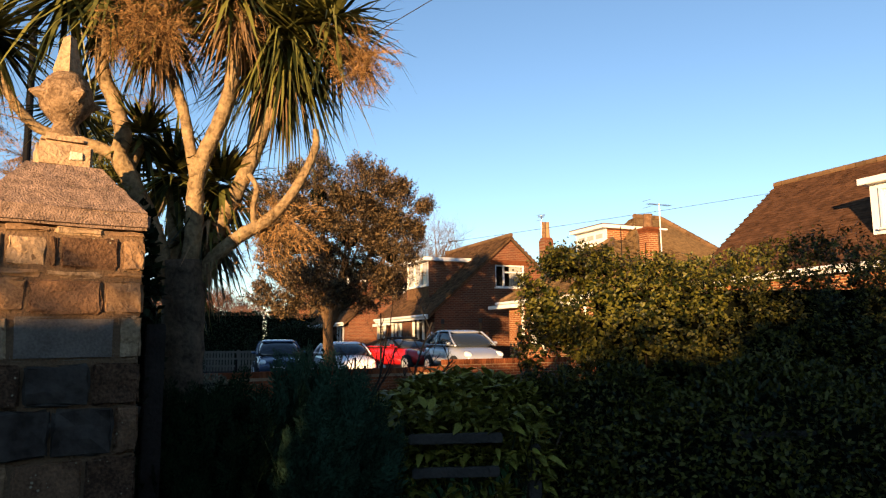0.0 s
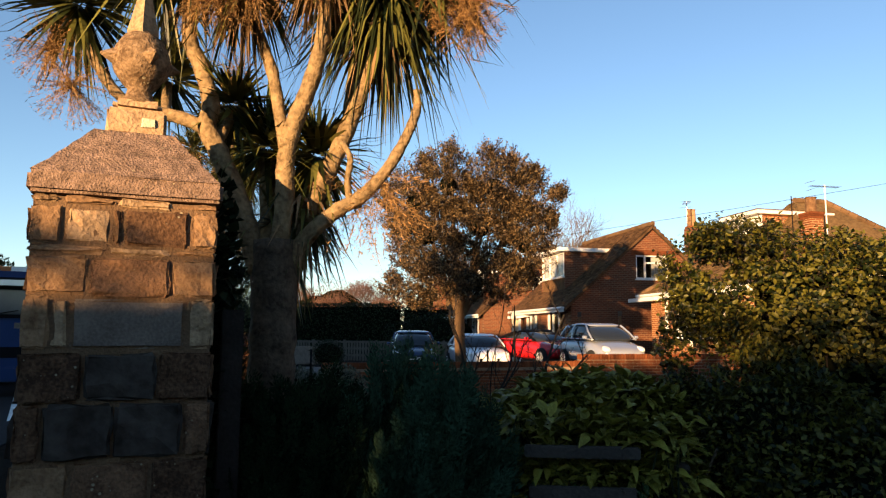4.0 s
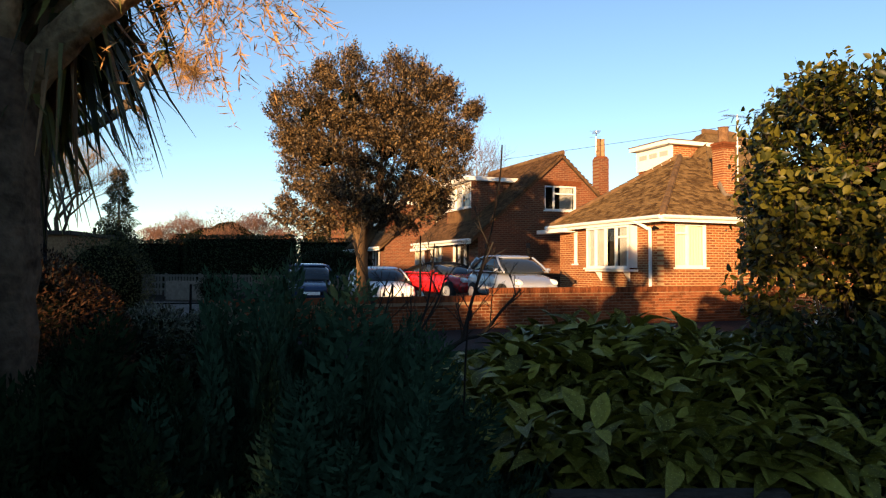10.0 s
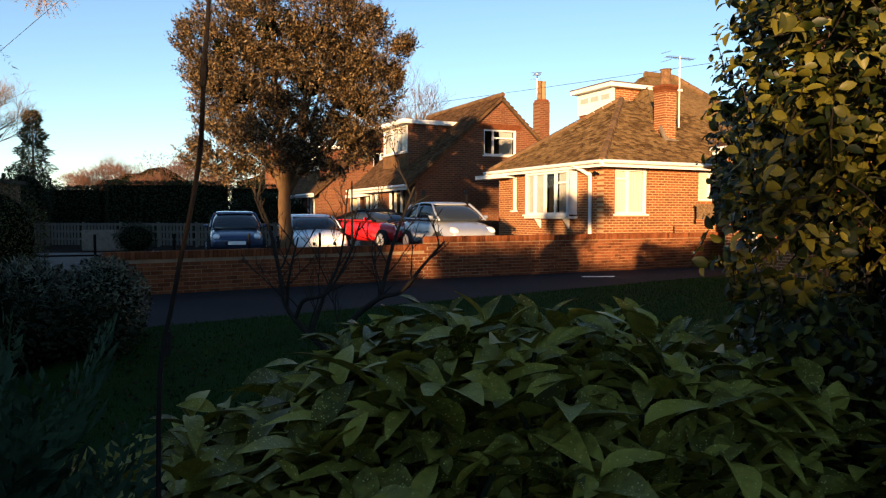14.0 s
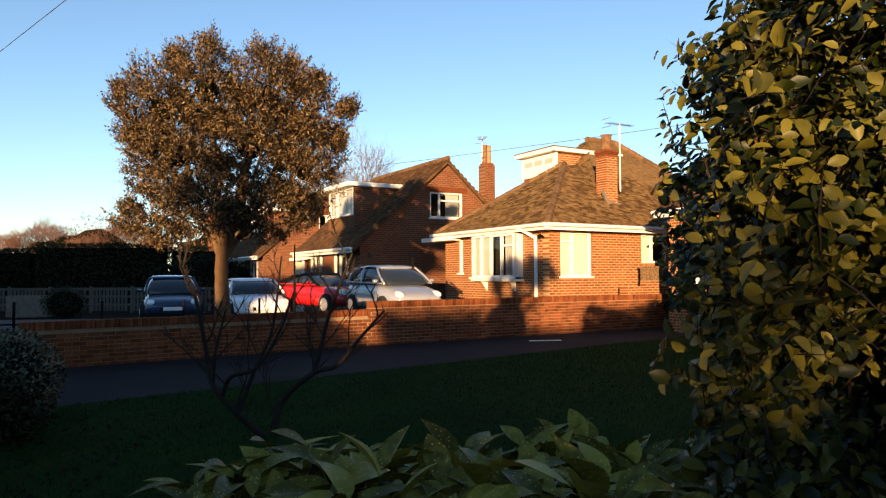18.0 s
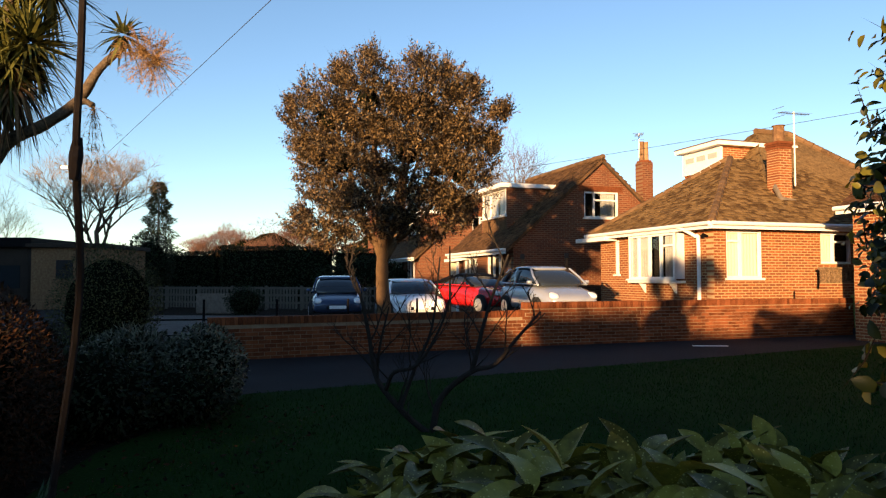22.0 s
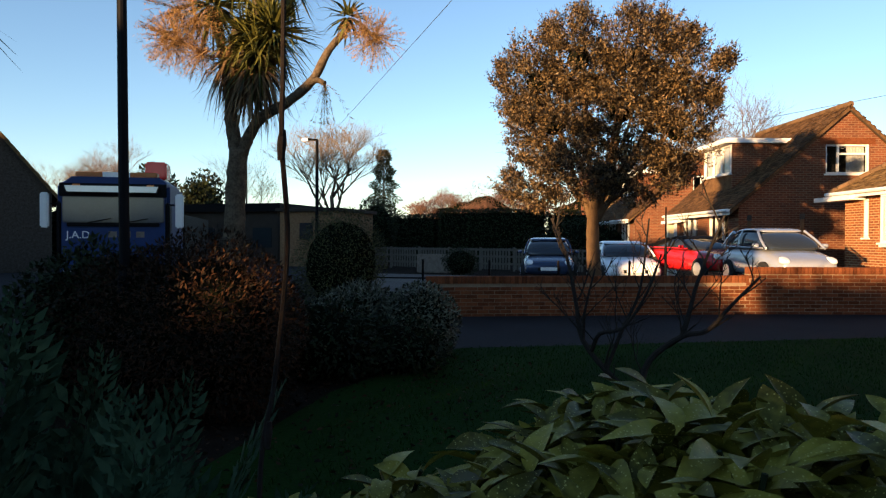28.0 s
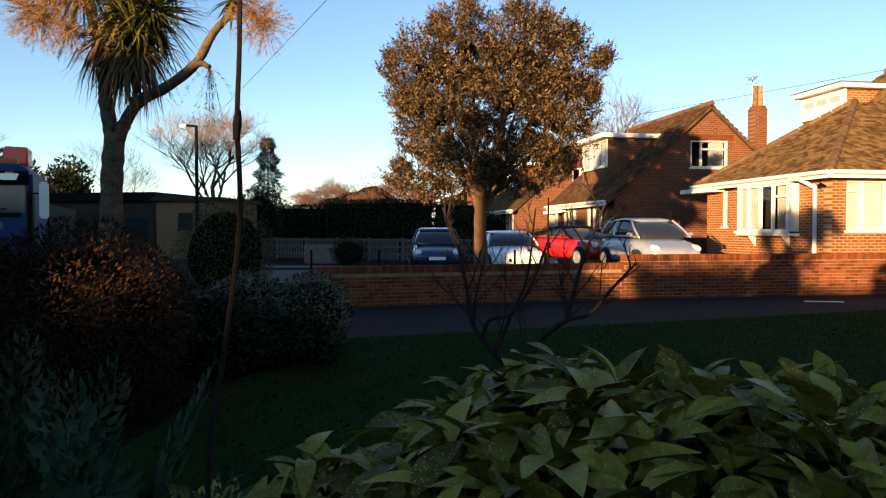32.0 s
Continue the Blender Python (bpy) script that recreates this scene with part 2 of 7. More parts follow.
M["bark_grey"] = mat("grey_shrub_bark", (0.026, 0.021, 0.017), 0.9, var=0.4, scale=9, fine=60, bump=0.5, spec=0.1)
M["bark_dark"] = mat("dark_twig_bark", (0.014, 0.01, 0.008), 0.9, var=0.4, scale=9, fine=60, bump=0.5, spec=0.2)
M["timber"] = mat("weathered_timber", (0.05, 0.042, 0.034), 0.85, var=0.4, scale=5, fine=60, bump=0.6)
M["timber_pale"] = mat("pale_weathered_timber", (0.085, 0.074, 0.06), 0.85, var=0.35, scale=5, fine=60, bump=0.4)
M["olive"] = mat("olive_shrub_leaf", (0.05, 0.05, 0.018), 0.65, spec=0.1, var=0.5, island=0.7, trans=0.1, bump=0)
M["black"] = mat("black_paint", (0.005, 0.005, 0.006), 0.6, var=0.2, spec=0.06)
M["steel"] = mat("galvanised_steel", (0.32, 0.32, 0.32), 0.4, metal=0.8, var=0.2)
M["rubber"] = mat("tyre_rubber", (0.02, 0.02, 0.02), 0.85, var=0.2)
M["alloy"] = mat("alloy_rim", (0.5, 0.5, 0.5), 0.3, metal=0.9, var=0.1)
for key, col, metal in (("car_silver", (0.42, 0.44, 0.47), 0.5), ("car_red", (0.45, 0.012, 0.014), 0.1), ("car_white", (0.75, 0.76, 0.78), 0.0),
                        ("car_blue", (0.03, 0.05, 0.1), 0.4)):
    M[key] = mat(key, col, 0.25, metal, var=0.06, scale=2, fine=20, bump=0, coat=0.5)
M["truck_blue"] = mat("truck_blue", (0.012, 0.03, 0.1), 0.5, var=0.1, spec=0.15, bump=0)
M["lamp_glass"] = mat("headlight_lens", (0.75, 0.75, 0.72), 0.1, var=0.1, bump=0)
M["plate"] = mat("number_plate", (0.8, 0.8, 0.76), 0.5, var=0.05, bump=0)
M["wire"] = mat("wire", (0.03, 0.03, 0.03), 0.6, var=0.1, bump=0)
M["green_bin"] = mat("green_bin", (0.09, 0.15, 0.04), 0.5, var=0.2)
M["orange"] = mat("amber_beacon", (0.35, 0.11, 0.03), 0.3, var=0.1, bump=0)
M["marking"] = mat("road_paint", (0.6, 0.6, 0.56), 0.8, var=0.3, fine=80)

M["pillar_mortar"] = mat("dark_lime_mortar", (0.14, 0.085, 0.046), 0.95, var=0.4, scale=6, fine=90, bump=0.8)
# brown taken almost to black for a building in shade
M["shade_brown"] = mat("shaded_brown_wall", (0.035, 0.027, 0.021), 0.9, var=0.35, scale=2)
for key in ("aucuba", "aucuba_joined"):
    nd, ln = M[key].node_tree.nodes, M[key].node_tree.links
    vo, tc = nd.new("ShaderNodeTexVoronoi"), [q for q in nd if q.type == "TEX_COORD"][0]
    vo.inputs["Scale"].default_value = 150
    ln.new(tc.outputs["Object"], vo.inputs["Vector"])
    cr, mx = nd.new("ShaderNodeValToRGB"), nd.new("ShaderNodeMixRGB")
    cr.color_ramp.elements[0].position, cr.color_ramp.elements[1].position = 0.12, 0.26
    cr.color_ramp.elements[0].color, cr.color_ramp.elements[1].color = (1, 1, 1, 1), (0, 0, 0, 1)
    ln.new(vo.outputs["Distance"], cr.inputs[0])
    ln.new(cr.outputs[0], mx.inputs[0])
    ramp = [q for q in nd if q.type == "VALTORGB" and q != cr][0]
    ln.new(ramp.outputs[0], mx.inputs[1])
    mx.inputs[2].default_value = (0.42, 0.38, 0.12, 1)
    ln.new(mx.outputs[0], nd["Principled BSDF"].inputs["Base Color"])


# lichen spots on the pillar's stones
for key in ("stone", "cap_stone", "ironstone"):
    nd, ln = M[key].node_tree.nodes, M[key].node_tree.links
    vo, tc = nd.new("ShaderNodeTexVoronoi"), [q for q in nd if q.type == "TEX_COORD"][0]
    vo.inputs["Scale"].default_value = 32
    ln.new(tc.outputs["Object"], vo.inputs["Vector"])
    gate, cr, mx = nd.new("ShaderNodeMath"), nd.new("ShaderNodeValToRGB"), nd.new("ShaderNodeMixRGB")
    gate.operation = "ADD"
    ln.new(vo.outputs["Distance"], gate.inputs[0])
    ln.new([q for q in nd if q.type == "TEX_NOISE"][0].outputs[0], gate.inputs[1])
    cr.color_ramp.elements[0].position, cr.color_ramp.elements[1].position = 0.5, 0.56
    cr.color_ramp.elements[0].color, cr.color_ramp.elements[1].color = (0.8, 0.8, 0.8, 1), (0, 0, 0, 1)
    ln.new(gate.outputs[0], cr.inputs[0])
    ln.new(cr.outputs[0], mx.inputs[0])
    ramp = [q for q in nd if q.type == "VALTORGB" and q != cr][0]
    ln.new(ramp.outputs[0], mx.inputs[1])
    mx.inputs[2].default_value = (0.3, 0.26, 0.17, 1)
    ln.new(mx.outputs[0], nd["Principled BSDF"].inputs["Base Color"])


# ---- helpers ----
def mesh_of(name, verts, faces, material, smooth=False):
    me = bpy.data.meshes.new(name)
    me.from_pydata([tuple(p) for p in verts] if not isinstance(verts, np.ndarray) else verts.tolist(), [],
                   faces if not isinstance(faces, np.ndarray) else faces.tolist())
    me.materials.append(material)
    if smooth:
        me.polygons.foreach_set("use_smooth", [True] * len(me.polygons))
    me.update()
    return me


def put_mesh(name, me, parent=None, m=None, label=""):
    ob = new(name, me)
    if parent:
        ob.parent = parent
    if m is not None:
        ob.matrix_basis = m
    return tagged(ob, label)


def part(name, bm, material, parent=None, label="", smooth=False):
    """Links a bmesh as one mesh object under a thing or under a part."""
    me = bpy.data.meshes.new(name)
    bm.normal_update()
    bm.to_mesh(me)
    bm.free()
    me.materials.append(material)
    if smooth:
        me.polygons.foreach_set("use_smooth", [True] * len(me.polygons))
    return put_mesh(name, me, parent, None, label)


def thing(name, label, category, m=None, group="", kind=""):
    ob = new(name)
    ob.empty_display_size = 0.2
    if m is not None:
        ob.matrix_basis = m
    return tagged(ob, label, category, group, kind)


def box(bm, x0, y0, z0, x1, y1, z1, bevel=0.0):
    g = bmesh.ops.create_cube(bm, size=1.0)
    for p in g["verts"]:
        p.co = Vector(((x0 + x1) / 2 + p.co.x * (x1 - x0), (y0 + y1) / 2 + p.co.y * (y1 - y0), (z0 + z1) / 2 + p.co.z * (z1 - z0)))
    if bevel:
        es = list({e for p in g["verts"] for e in p.link_edges})
        bmesh.ops.bevel(bm, geom=es, offset=bevel, segments=2, affect="EDGES", clamp_overlap=True)
    return bm


def slab(x0, y0, z0, x1, y1, z1, bevel=0.0):
    return box(bmesh.new(), x0, y0, z0, x1, y1, z1, bevel)


def tube_data(pts, radii, seg=8):
    """Verts and faces of a round limb along points."""
    pts = [Vector(p) for p in pts]
    vs, fs = [], []
    side = None
    for i, p in enumerate(pts):
        d = (pts[min(i + 1, len(pts) - 1)] - pts[max(i - 1, 0)]).normalized()
        if side is None:
            side = d.cross(Vector((0, 0, 1)) if abs(d.z) < 0.9 else Vector((1, 0, 0))).normalized()
        side = (side - d * side.dot(d)).normalized()
        up = d.cross(side)
        for k in range(seg):
            a = 2 * math.pi * k / seg
            vs.append(p + (side * math.cos(a) + up * math.sin(a)) * radii[i])
    for i in range(len(pts) - 1):
        for k in range(seg):
            k2 = (k + 1) % seg
            fs.append((i * seg + k, i * seg + k2, (i + 1) * seg + k2, (i + 1) * seg + k))
    fs.append(tuple(range(seg))[::-1])
    fs.append(tuple((len(pts) - 1) * seg + k for k in range(seg)))
    return vs, fs


def tube(bm, pts, radii, seg=8):
    if not isinstance(radii, (list, tuple)):
        radii = [radii] * len(pts)
    vs, fs = tube_data(pts, radii, seg)
    made = [bm.verts.new(p) for p in vs]
    for f in fs:
        bm.faces.new([made[i] for i in f])
    return bm


def smooth_line(pts, n=6):
    """A rounder line through the given points."""
    pts = [Vector(p) for p in pts]
    ext = [pts[0] * 2 - pts[1], *pts, pts[-1] * 2 - pts[-2]]
    out = []
    for i in range(1, len(ext) - 2):
        p0, p1, p2, p3 = ext[i - 1:i + 3]
        for k in range(n):
            t = k / n
            out.append(0.5 * (2 * p1 + (p2 - p0) * t + (2 * p0 - 5 * p1 + 4 * p2 - p3) * t * t + (3 * p1 - p0 - 3 * p2 + p3) * t ** 3))
    return out + [pts[-1]]


def prism(bm, outline, y0, y1):
    """Extrudes an outline of (x, z) from y0 to y1."""
    a = [bm.verts.new((x, y0, z)) for x, z in outline]
    b = [bm.verts.new((x, y1, z)) for x, z in outline]
    bm.faces.new(a)
    bm.faces.new(b[::-1])
    for i in range(len(a)):
        j = (i + 1) % len(a)
        bm.faces.new((a[j], a[i], b[i], b[j]))
    bmesh.ops.recalc_face_normals(bm, faces=bm.faces)
    return bm


RNG = np.random.default_rng(7)


def unit(a):
    return a / np.maximum(np.linalg.norm(a, axis=-1, keepdims=True), 1e-9)


def leaf_mesh(name, base, way, size, width, material, up=None, fold=0.15, droop=0.15):
    """Many folded leaves in one mesh: arrays of foot, direction and length."""
    n = len(base)
    up = RNG.normal(size=(n, 3)) if up is None else up
    side = unit(np.cross(way, up + RNG.normal(size=(n, 3)) * 0.25))
    nor = np.cross(side, way)
    L = size[:, None]
    W = L * width
    mid = base + way * L * 0.48 - nor * W * fold
    lf = base + way * L * 0.42 + side * W * 0.5
    rt = base + way * L * 0.42 - side * W * 0.5
    tip = base + way * L - nor * L * droop
    vs = np.stack([base, lf, rt, mid, tip], 1).reshape(-1, 3)
    k = np.arange(n)[:, None] * 5
    fs = np.concatenate([k + [0, 3, 1], k + [0, 2, 3], k + [1, 3, 4], k + [3, 2, 4]])
    me = bpy.data.meshes.new(name)
    me.vertices.add(len(vs))
    me.vertices.foreach_set("co", vs.ravel())
    me.loops.add(fs.size)
    me.loops.foreach_set("vertex_index", fs.ravel())
    me.polygons.add(len(fs))
    me.polygons.foreach_set("loop_start", np.arange(0, fs.size, 3))
    me.polygons.foreach_set("loop_total", np.full(len(fs), 3))
    me.materials.append(material)
    me.update(calc_edges=True)
    return me


def oval_leaf_mesh(name, base, way, size, width, material, up, fold=0.2, droop=0.25):
    """Many oval leaves in one mesh, folded along the midrib and bent down at the tip."""
    n = len(base)
    side = unit(np.cross(way, up + RNG.normal(size=(n, 3)) * 0.25))
    nor = np.cross(side, way)
    L = size[:, None]
    rows = [base]
    for f, w in ((0.22, 0.72), (0.52, 1.0), (0.82, 0.62)):
        mid = base + way * L * f - nor * L * droop * f * f
        half = side * L * width * w * 0.5
        lift = nor * L * width * w * fold
        rows += [mid + half + lift, mid, mid - half + lift]
    rows.append(base + way * L - nor * L * droop)
    vs = np.stack(rows, 1).reshape(-1, 3)
    k = np.arange(n)[:, None] * 11
    tri = [(0, 2, 1), (0, 3, 2), (1, 2, 5), (1, 5, 4), (2, 3, 6), (2, 6, 5), (4, 5, 8), (4, 8, 7), (5, 6, 9), (5, 9, 8), (7, 8, 10), (8, 9, 10)]
    fs = np.concatenate([k + list(q) for q in tri])
    me = bpy.data.meshes.new(name)
    me.vertices.add(len(vs))
    me.vertices.foreach_set("co", vs.ravel())
    me.loops.add(fs.size)
    me.loops.foreach_set("vertex_index", fs.ravel())
    me.polygons.add(len(fs))
    me.polygons.foreach_set("loop_start", np.arange(0, fs.size, 3))
    me.polygons.foreach_set("loop_total", np.full(len(fs), 3))
    me.polygons.foreach_set("use_smooth", np.ones(len(fs), bool))
    me.materials.append(material)
    me.update(calc_edges=True)
    return me


def lumps(p, amount, scale):
    """Uneven outline: a smooth push in and out for points (n, 3)."""
    return amount * (np.sin(p[:, 0] * scale + 1.3) * np.sin(p[:, 1] * scale * 1.17 + 0.5) + np.sin(p[:, 2] * scale * 1.31 + p[:, 0] * scale * 0.6)
                     + 0.5 * np.sin(p[:, 0] * scale * 2.3 + p[:, 2] * scale * 2.9)) * 0.5


def crown_points(n, centre, radii, shell=0.35, lump=0.15, scale=2.0):
    d = unit(RNG.normal(size=(n, 3)))
    r = 1 - shell * RNG.random(n) ** 1.5
    p = d * r[:, None] * np.array(radii)
    p *= (1 + lumps(p + np.array(centre), lump, scale))[:, None]
    return p + np.array(centre), d


def shrub(name, label, category, centre, radii, n, size, width, material, lump=0.15, scale=3.0, core=True, stem=0.03, trunks=3, group=""):
    """A leafy shrub: stems, a near-black solid for the shade between leaves, and a mantle of leaves."""
    t = thing(name, label, category, pose(centre[0], centre[1], 0), group)
    c = np.array((0, 0, centre[2]))
    p, d = crown_points(n, c, radii, lump=lump, scale=scale)
    way = unit(d * 0.7 + RNG.normal(size=(n, 3)) * 0.6 + np.array((0, 0, 0.1)))
    keep = p[:, 2] > 0.02
    put_mesh("leaves", leaf_mesh("leaves", p[keep], way[keep], size * RNG.uniform(0.7, 1.25, keep.sum()), width, material, up=d[keep] + [0, 0, 0.4]), t)
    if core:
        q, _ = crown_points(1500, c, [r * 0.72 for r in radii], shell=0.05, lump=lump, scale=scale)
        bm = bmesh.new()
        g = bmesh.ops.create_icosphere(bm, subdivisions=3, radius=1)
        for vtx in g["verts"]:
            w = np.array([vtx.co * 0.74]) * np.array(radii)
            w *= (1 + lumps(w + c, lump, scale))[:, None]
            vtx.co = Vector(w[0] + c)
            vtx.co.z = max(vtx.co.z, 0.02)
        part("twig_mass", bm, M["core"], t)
    for k in range(trunks):
        a = 2 * math.pi * k / trunks + 0.4
        bm = tube(bmesh.new(), [(0.05 * math.cos(a), 0.05 * math.sin(a), 0), (radii[0] * 0.25 * math.cos(a), radii[1] * 0.25 * math.sin(a), centre[2]),
                                (radii[0] * 0.5 * math.cos(a), radii[1] * 0.5 * math.sin(a), centre[2] + radii[2] * 0.4)], [stem, stem * 0.8, stem * 0.4], 6)
        part("stem", bm, M["bark"], t)
    return t


def winter_tree(name, label, at, height, spread, material, levels=5, radius=0.25, first=0.3, seed=1, kids=3, twist=0.5, start=0.6):
    """A bare tree: trunk and limbs as one part, twigs as another."""
    rnd = random.Random(seed)
    t = thing(name, label, "tree", pose(*at))
    thick, thin = ([], []), ([], [])

    def grow(p, d, length, r, level):
        mid = p + d * length * 0.5 + Vector((rnd.uniform(-1, 1), rnd.uniform(-1, 1), rnd.uniform(-0.5, 0.8))) * length * 0.08
        end = p + d * length
        vs, fs = tube_data([p, mid, end], [r, r * 0.8, r * 0.6], 6 if level < 3 else 3)
        into = thick if level < 3 else thin
        o = len(into[0])
        into[0].extend(vs)
        into[1].extend(tuple(i + o for i in f) for f in fs)
        if level >= levels:
            return
        count = kids + (level > 1) + 2 * (level == 0)
        for k in range(count):
            a = 2 * math.pi * (k + rnd.random() * 0.6) / count
            side = Vector((math.cos(a), math.sin(a), rnd.uniform(-0.1, 0.5))) * spread
            nd = (d * (1 - twist * 0.6) + side * twist + Vector((0, 0, 0.07))).normalized()
            grow(p + d * length * rnd.uniform(start, 1.0), nd, length * rnd.uniform(0.6, 0.8), r * 0.53, level + 1)

    grow(Vector((0, 0, 0)), Vector((0, 0, 1)), height * first, radius * 0.75, 0)
    put_mesh("trunk", mesh_of("trunk", thick[0], thick[1], M["bark"], True), t)
    tagged(put_mesh("twig_crown", mesh_of("twig_crown", thin[0], thin[1], material), t), kind="stuff")
    return t

# ---- ground ----
def thick_sheet(name, pts, z0, z1, material, label, cat):
    bm = bmesh.new()
    lo = [bm.verts.new((x, y, z0)) for x, y in pts]
    hi = [bm.verts.new((x, y, z1)) for x, y in pts]
    bm.faces.new(hi)
    for i in range(len(pts)):
        j = (i + 1) % len(pts)
        bm.faces.new((lo[i], lo[j], hi[j], hi[i]))
    bmesh.ops.recalc_face_normals(bm, faces=bm.faces)
    return tagged(part(name, bm, material), label, cat, kind="structure")


AZ = 22.0
U2, V2 = Vector((math.cos(radians(AZ)), math.sin(radians(AZ)), 0)), Vector((-math.sin(radians(AZ)), math.cos(radians(AZ)), 0))
WALL0 = Vector((1.4, 17.6, 0))


def wl(a, b=0.0, z=0.0):
    """A place by its distance along and behind the garden wall."""
    return WALL0 + U2 * a + V2 * b + Vector((0, 0, z))


bm = bmesh.new()
bmesh.ops.create_grid(bm, x_segments=40, y_segments=40, size=900)
tagged(part("ground", bm, M["soil"]), "bare brown winter ground under garden and fields", "ground", kind="structure")
drive = [wl(-40, -5.2).xy, wl(-5.6, -5.2).xy, (16.0, 22.4), wl(16, 0.4).xy, wl(-40, 0.4).xy]
thick_sheet("road", [tuple(p) for p in drive], 0.0, 0.02, M["tarmac"], "dark worn tarmac lane beside the brick wall", "road")
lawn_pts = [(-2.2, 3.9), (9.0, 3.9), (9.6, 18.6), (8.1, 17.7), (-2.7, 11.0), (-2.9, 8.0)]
thick_sheet("lawn", lawn_pts, 0.0, 0.035, M["lawn"], "mown green lawn, coloured dark for deep shade", "lawn")
thick_sheet("pavement", [(-8, -6), (9, -6), (9, 2.42), (-8, 2.42)], 0.0, 0.03, M["tarmac"], "grey tarmac footpath beside the stone pillar", "pavement")
thick_sheet("driveway", [tuple(wl(a, b).xy) for a, b in ((-9, 0.4), (3.2, 0.4), (3.2, 9), (-9, 14))], 0.0, 0.14, M["gravel"], "pale gravel forecourt where cars are parked", "driveway")
thick_sheet("parking_bay", [tuple(wl(a, b).xy) for a, b in ((-0.6, 0.6), (4.7, 0.6), (4.7, 7.5), (-0.6, 7.5))], 0.0, 0.42, M["gravel"], "raised gravel parking bay beside the bungalow", "driveway")
thick_sheet("street", [(-6.2, 6.6), (-30.0, -3.0), (-52, 40), (-30, 60), (-13.5, 23)], 0.0, 0.025, M["tarmac"], "dark tarmac street with a worn white line", "road")
for k in range(4):
    a = Vector((-8.3, 9.6, 0.026)).lerp(Vector((-16, 19, 0.026)), k / 4)
    b = a.lerp(Vector((-16, 19, 0.026)), 0.3)
    d = (b - a).normalized().cross(Vector((0, 0, 1))) * 0.06
    bm = bmesh.new()
    bm.faces.new([bm.verts.new(p) for p in (a - d, a + d, b + d, b - d)])
    tagged(part("road_line", bm, M["marking"]), "worn white painted road line", "road marking", kind="structure")
bm = slab(4.9, 17.75, 0.02, 5.65, 17.87, 0.03)
tagged(part("kerb_mark", bm, M["marking"]), "short pale painted mark on the lane", "road marking", kind="structure")
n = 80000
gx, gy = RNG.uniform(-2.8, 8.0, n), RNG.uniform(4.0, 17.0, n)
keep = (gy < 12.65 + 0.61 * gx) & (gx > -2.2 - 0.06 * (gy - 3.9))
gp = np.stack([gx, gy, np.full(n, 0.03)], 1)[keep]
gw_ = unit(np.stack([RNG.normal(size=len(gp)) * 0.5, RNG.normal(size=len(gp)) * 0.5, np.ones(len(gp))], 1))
tagged(put_mesh("grass", leaf_mesh("grass", gp, gw_, RNG.uniform(0.025, 0.06, len(gp)), 0.16, M["grass"])), "short green grass blades of the lawn, coloured dark for shade", "grass", kind="stuff")
n = 2600
lx, ly = RNG.uniform(-4.2, -1.2, n), RNG.uniform(4.6, 10.2, n)
lp = np.stack([lx, ly, RNG.uniform(0.01, 0.05, n)], 1)
tagged(put_mesh("leaf_litter", leaf_mesh("leaf_litter", lp, unit(RNG.normal(size=(n, 3)) * [1, 1, 0.25]), RNG.uniform(0.03, 0.07, n), 0.5, M["russet"])),
       "scattered dry fallen leaves on the soil bed", "leaves", kind="stuff")


# ---- house pieces ----
def glass_pane():
    m = bpy.data.materials.new("clear_glass")
    m.use_nodes = True
    nd, ln = m.node_tree.nodes, m.node_tree.links
    nd.remove(nd["Principled BSDF"])
    tr, gl, mx = nd.new("ShaderNodeBsdfTransparent"), nd.new("ShaderNodeBsdfGlossy"), nd.new("ShaderNodeMixShader")
    gl.inputs["Roughness"].default_value = 0.02
    fr = nd.new("ShaderNodeFresnel")
    fr.inputs[0].default_value = 1.6
    ln.new(fr.outputs[0], mx.inputs[0])
    ln.new(tr.outputs[0], mx.inputs[1])
    ln.new(gl.outputs[0], mx.inputs[2])
    ln.new(mx.outputs[0], nd["Material Output"].inputs[0])
    return m


M["pane"] = glass_pane()


def local(parent, name, bm, material, m, label=""):
    ob = part(name, bm, material, parent, label)
    ob.matrix_basis = m
    return ob


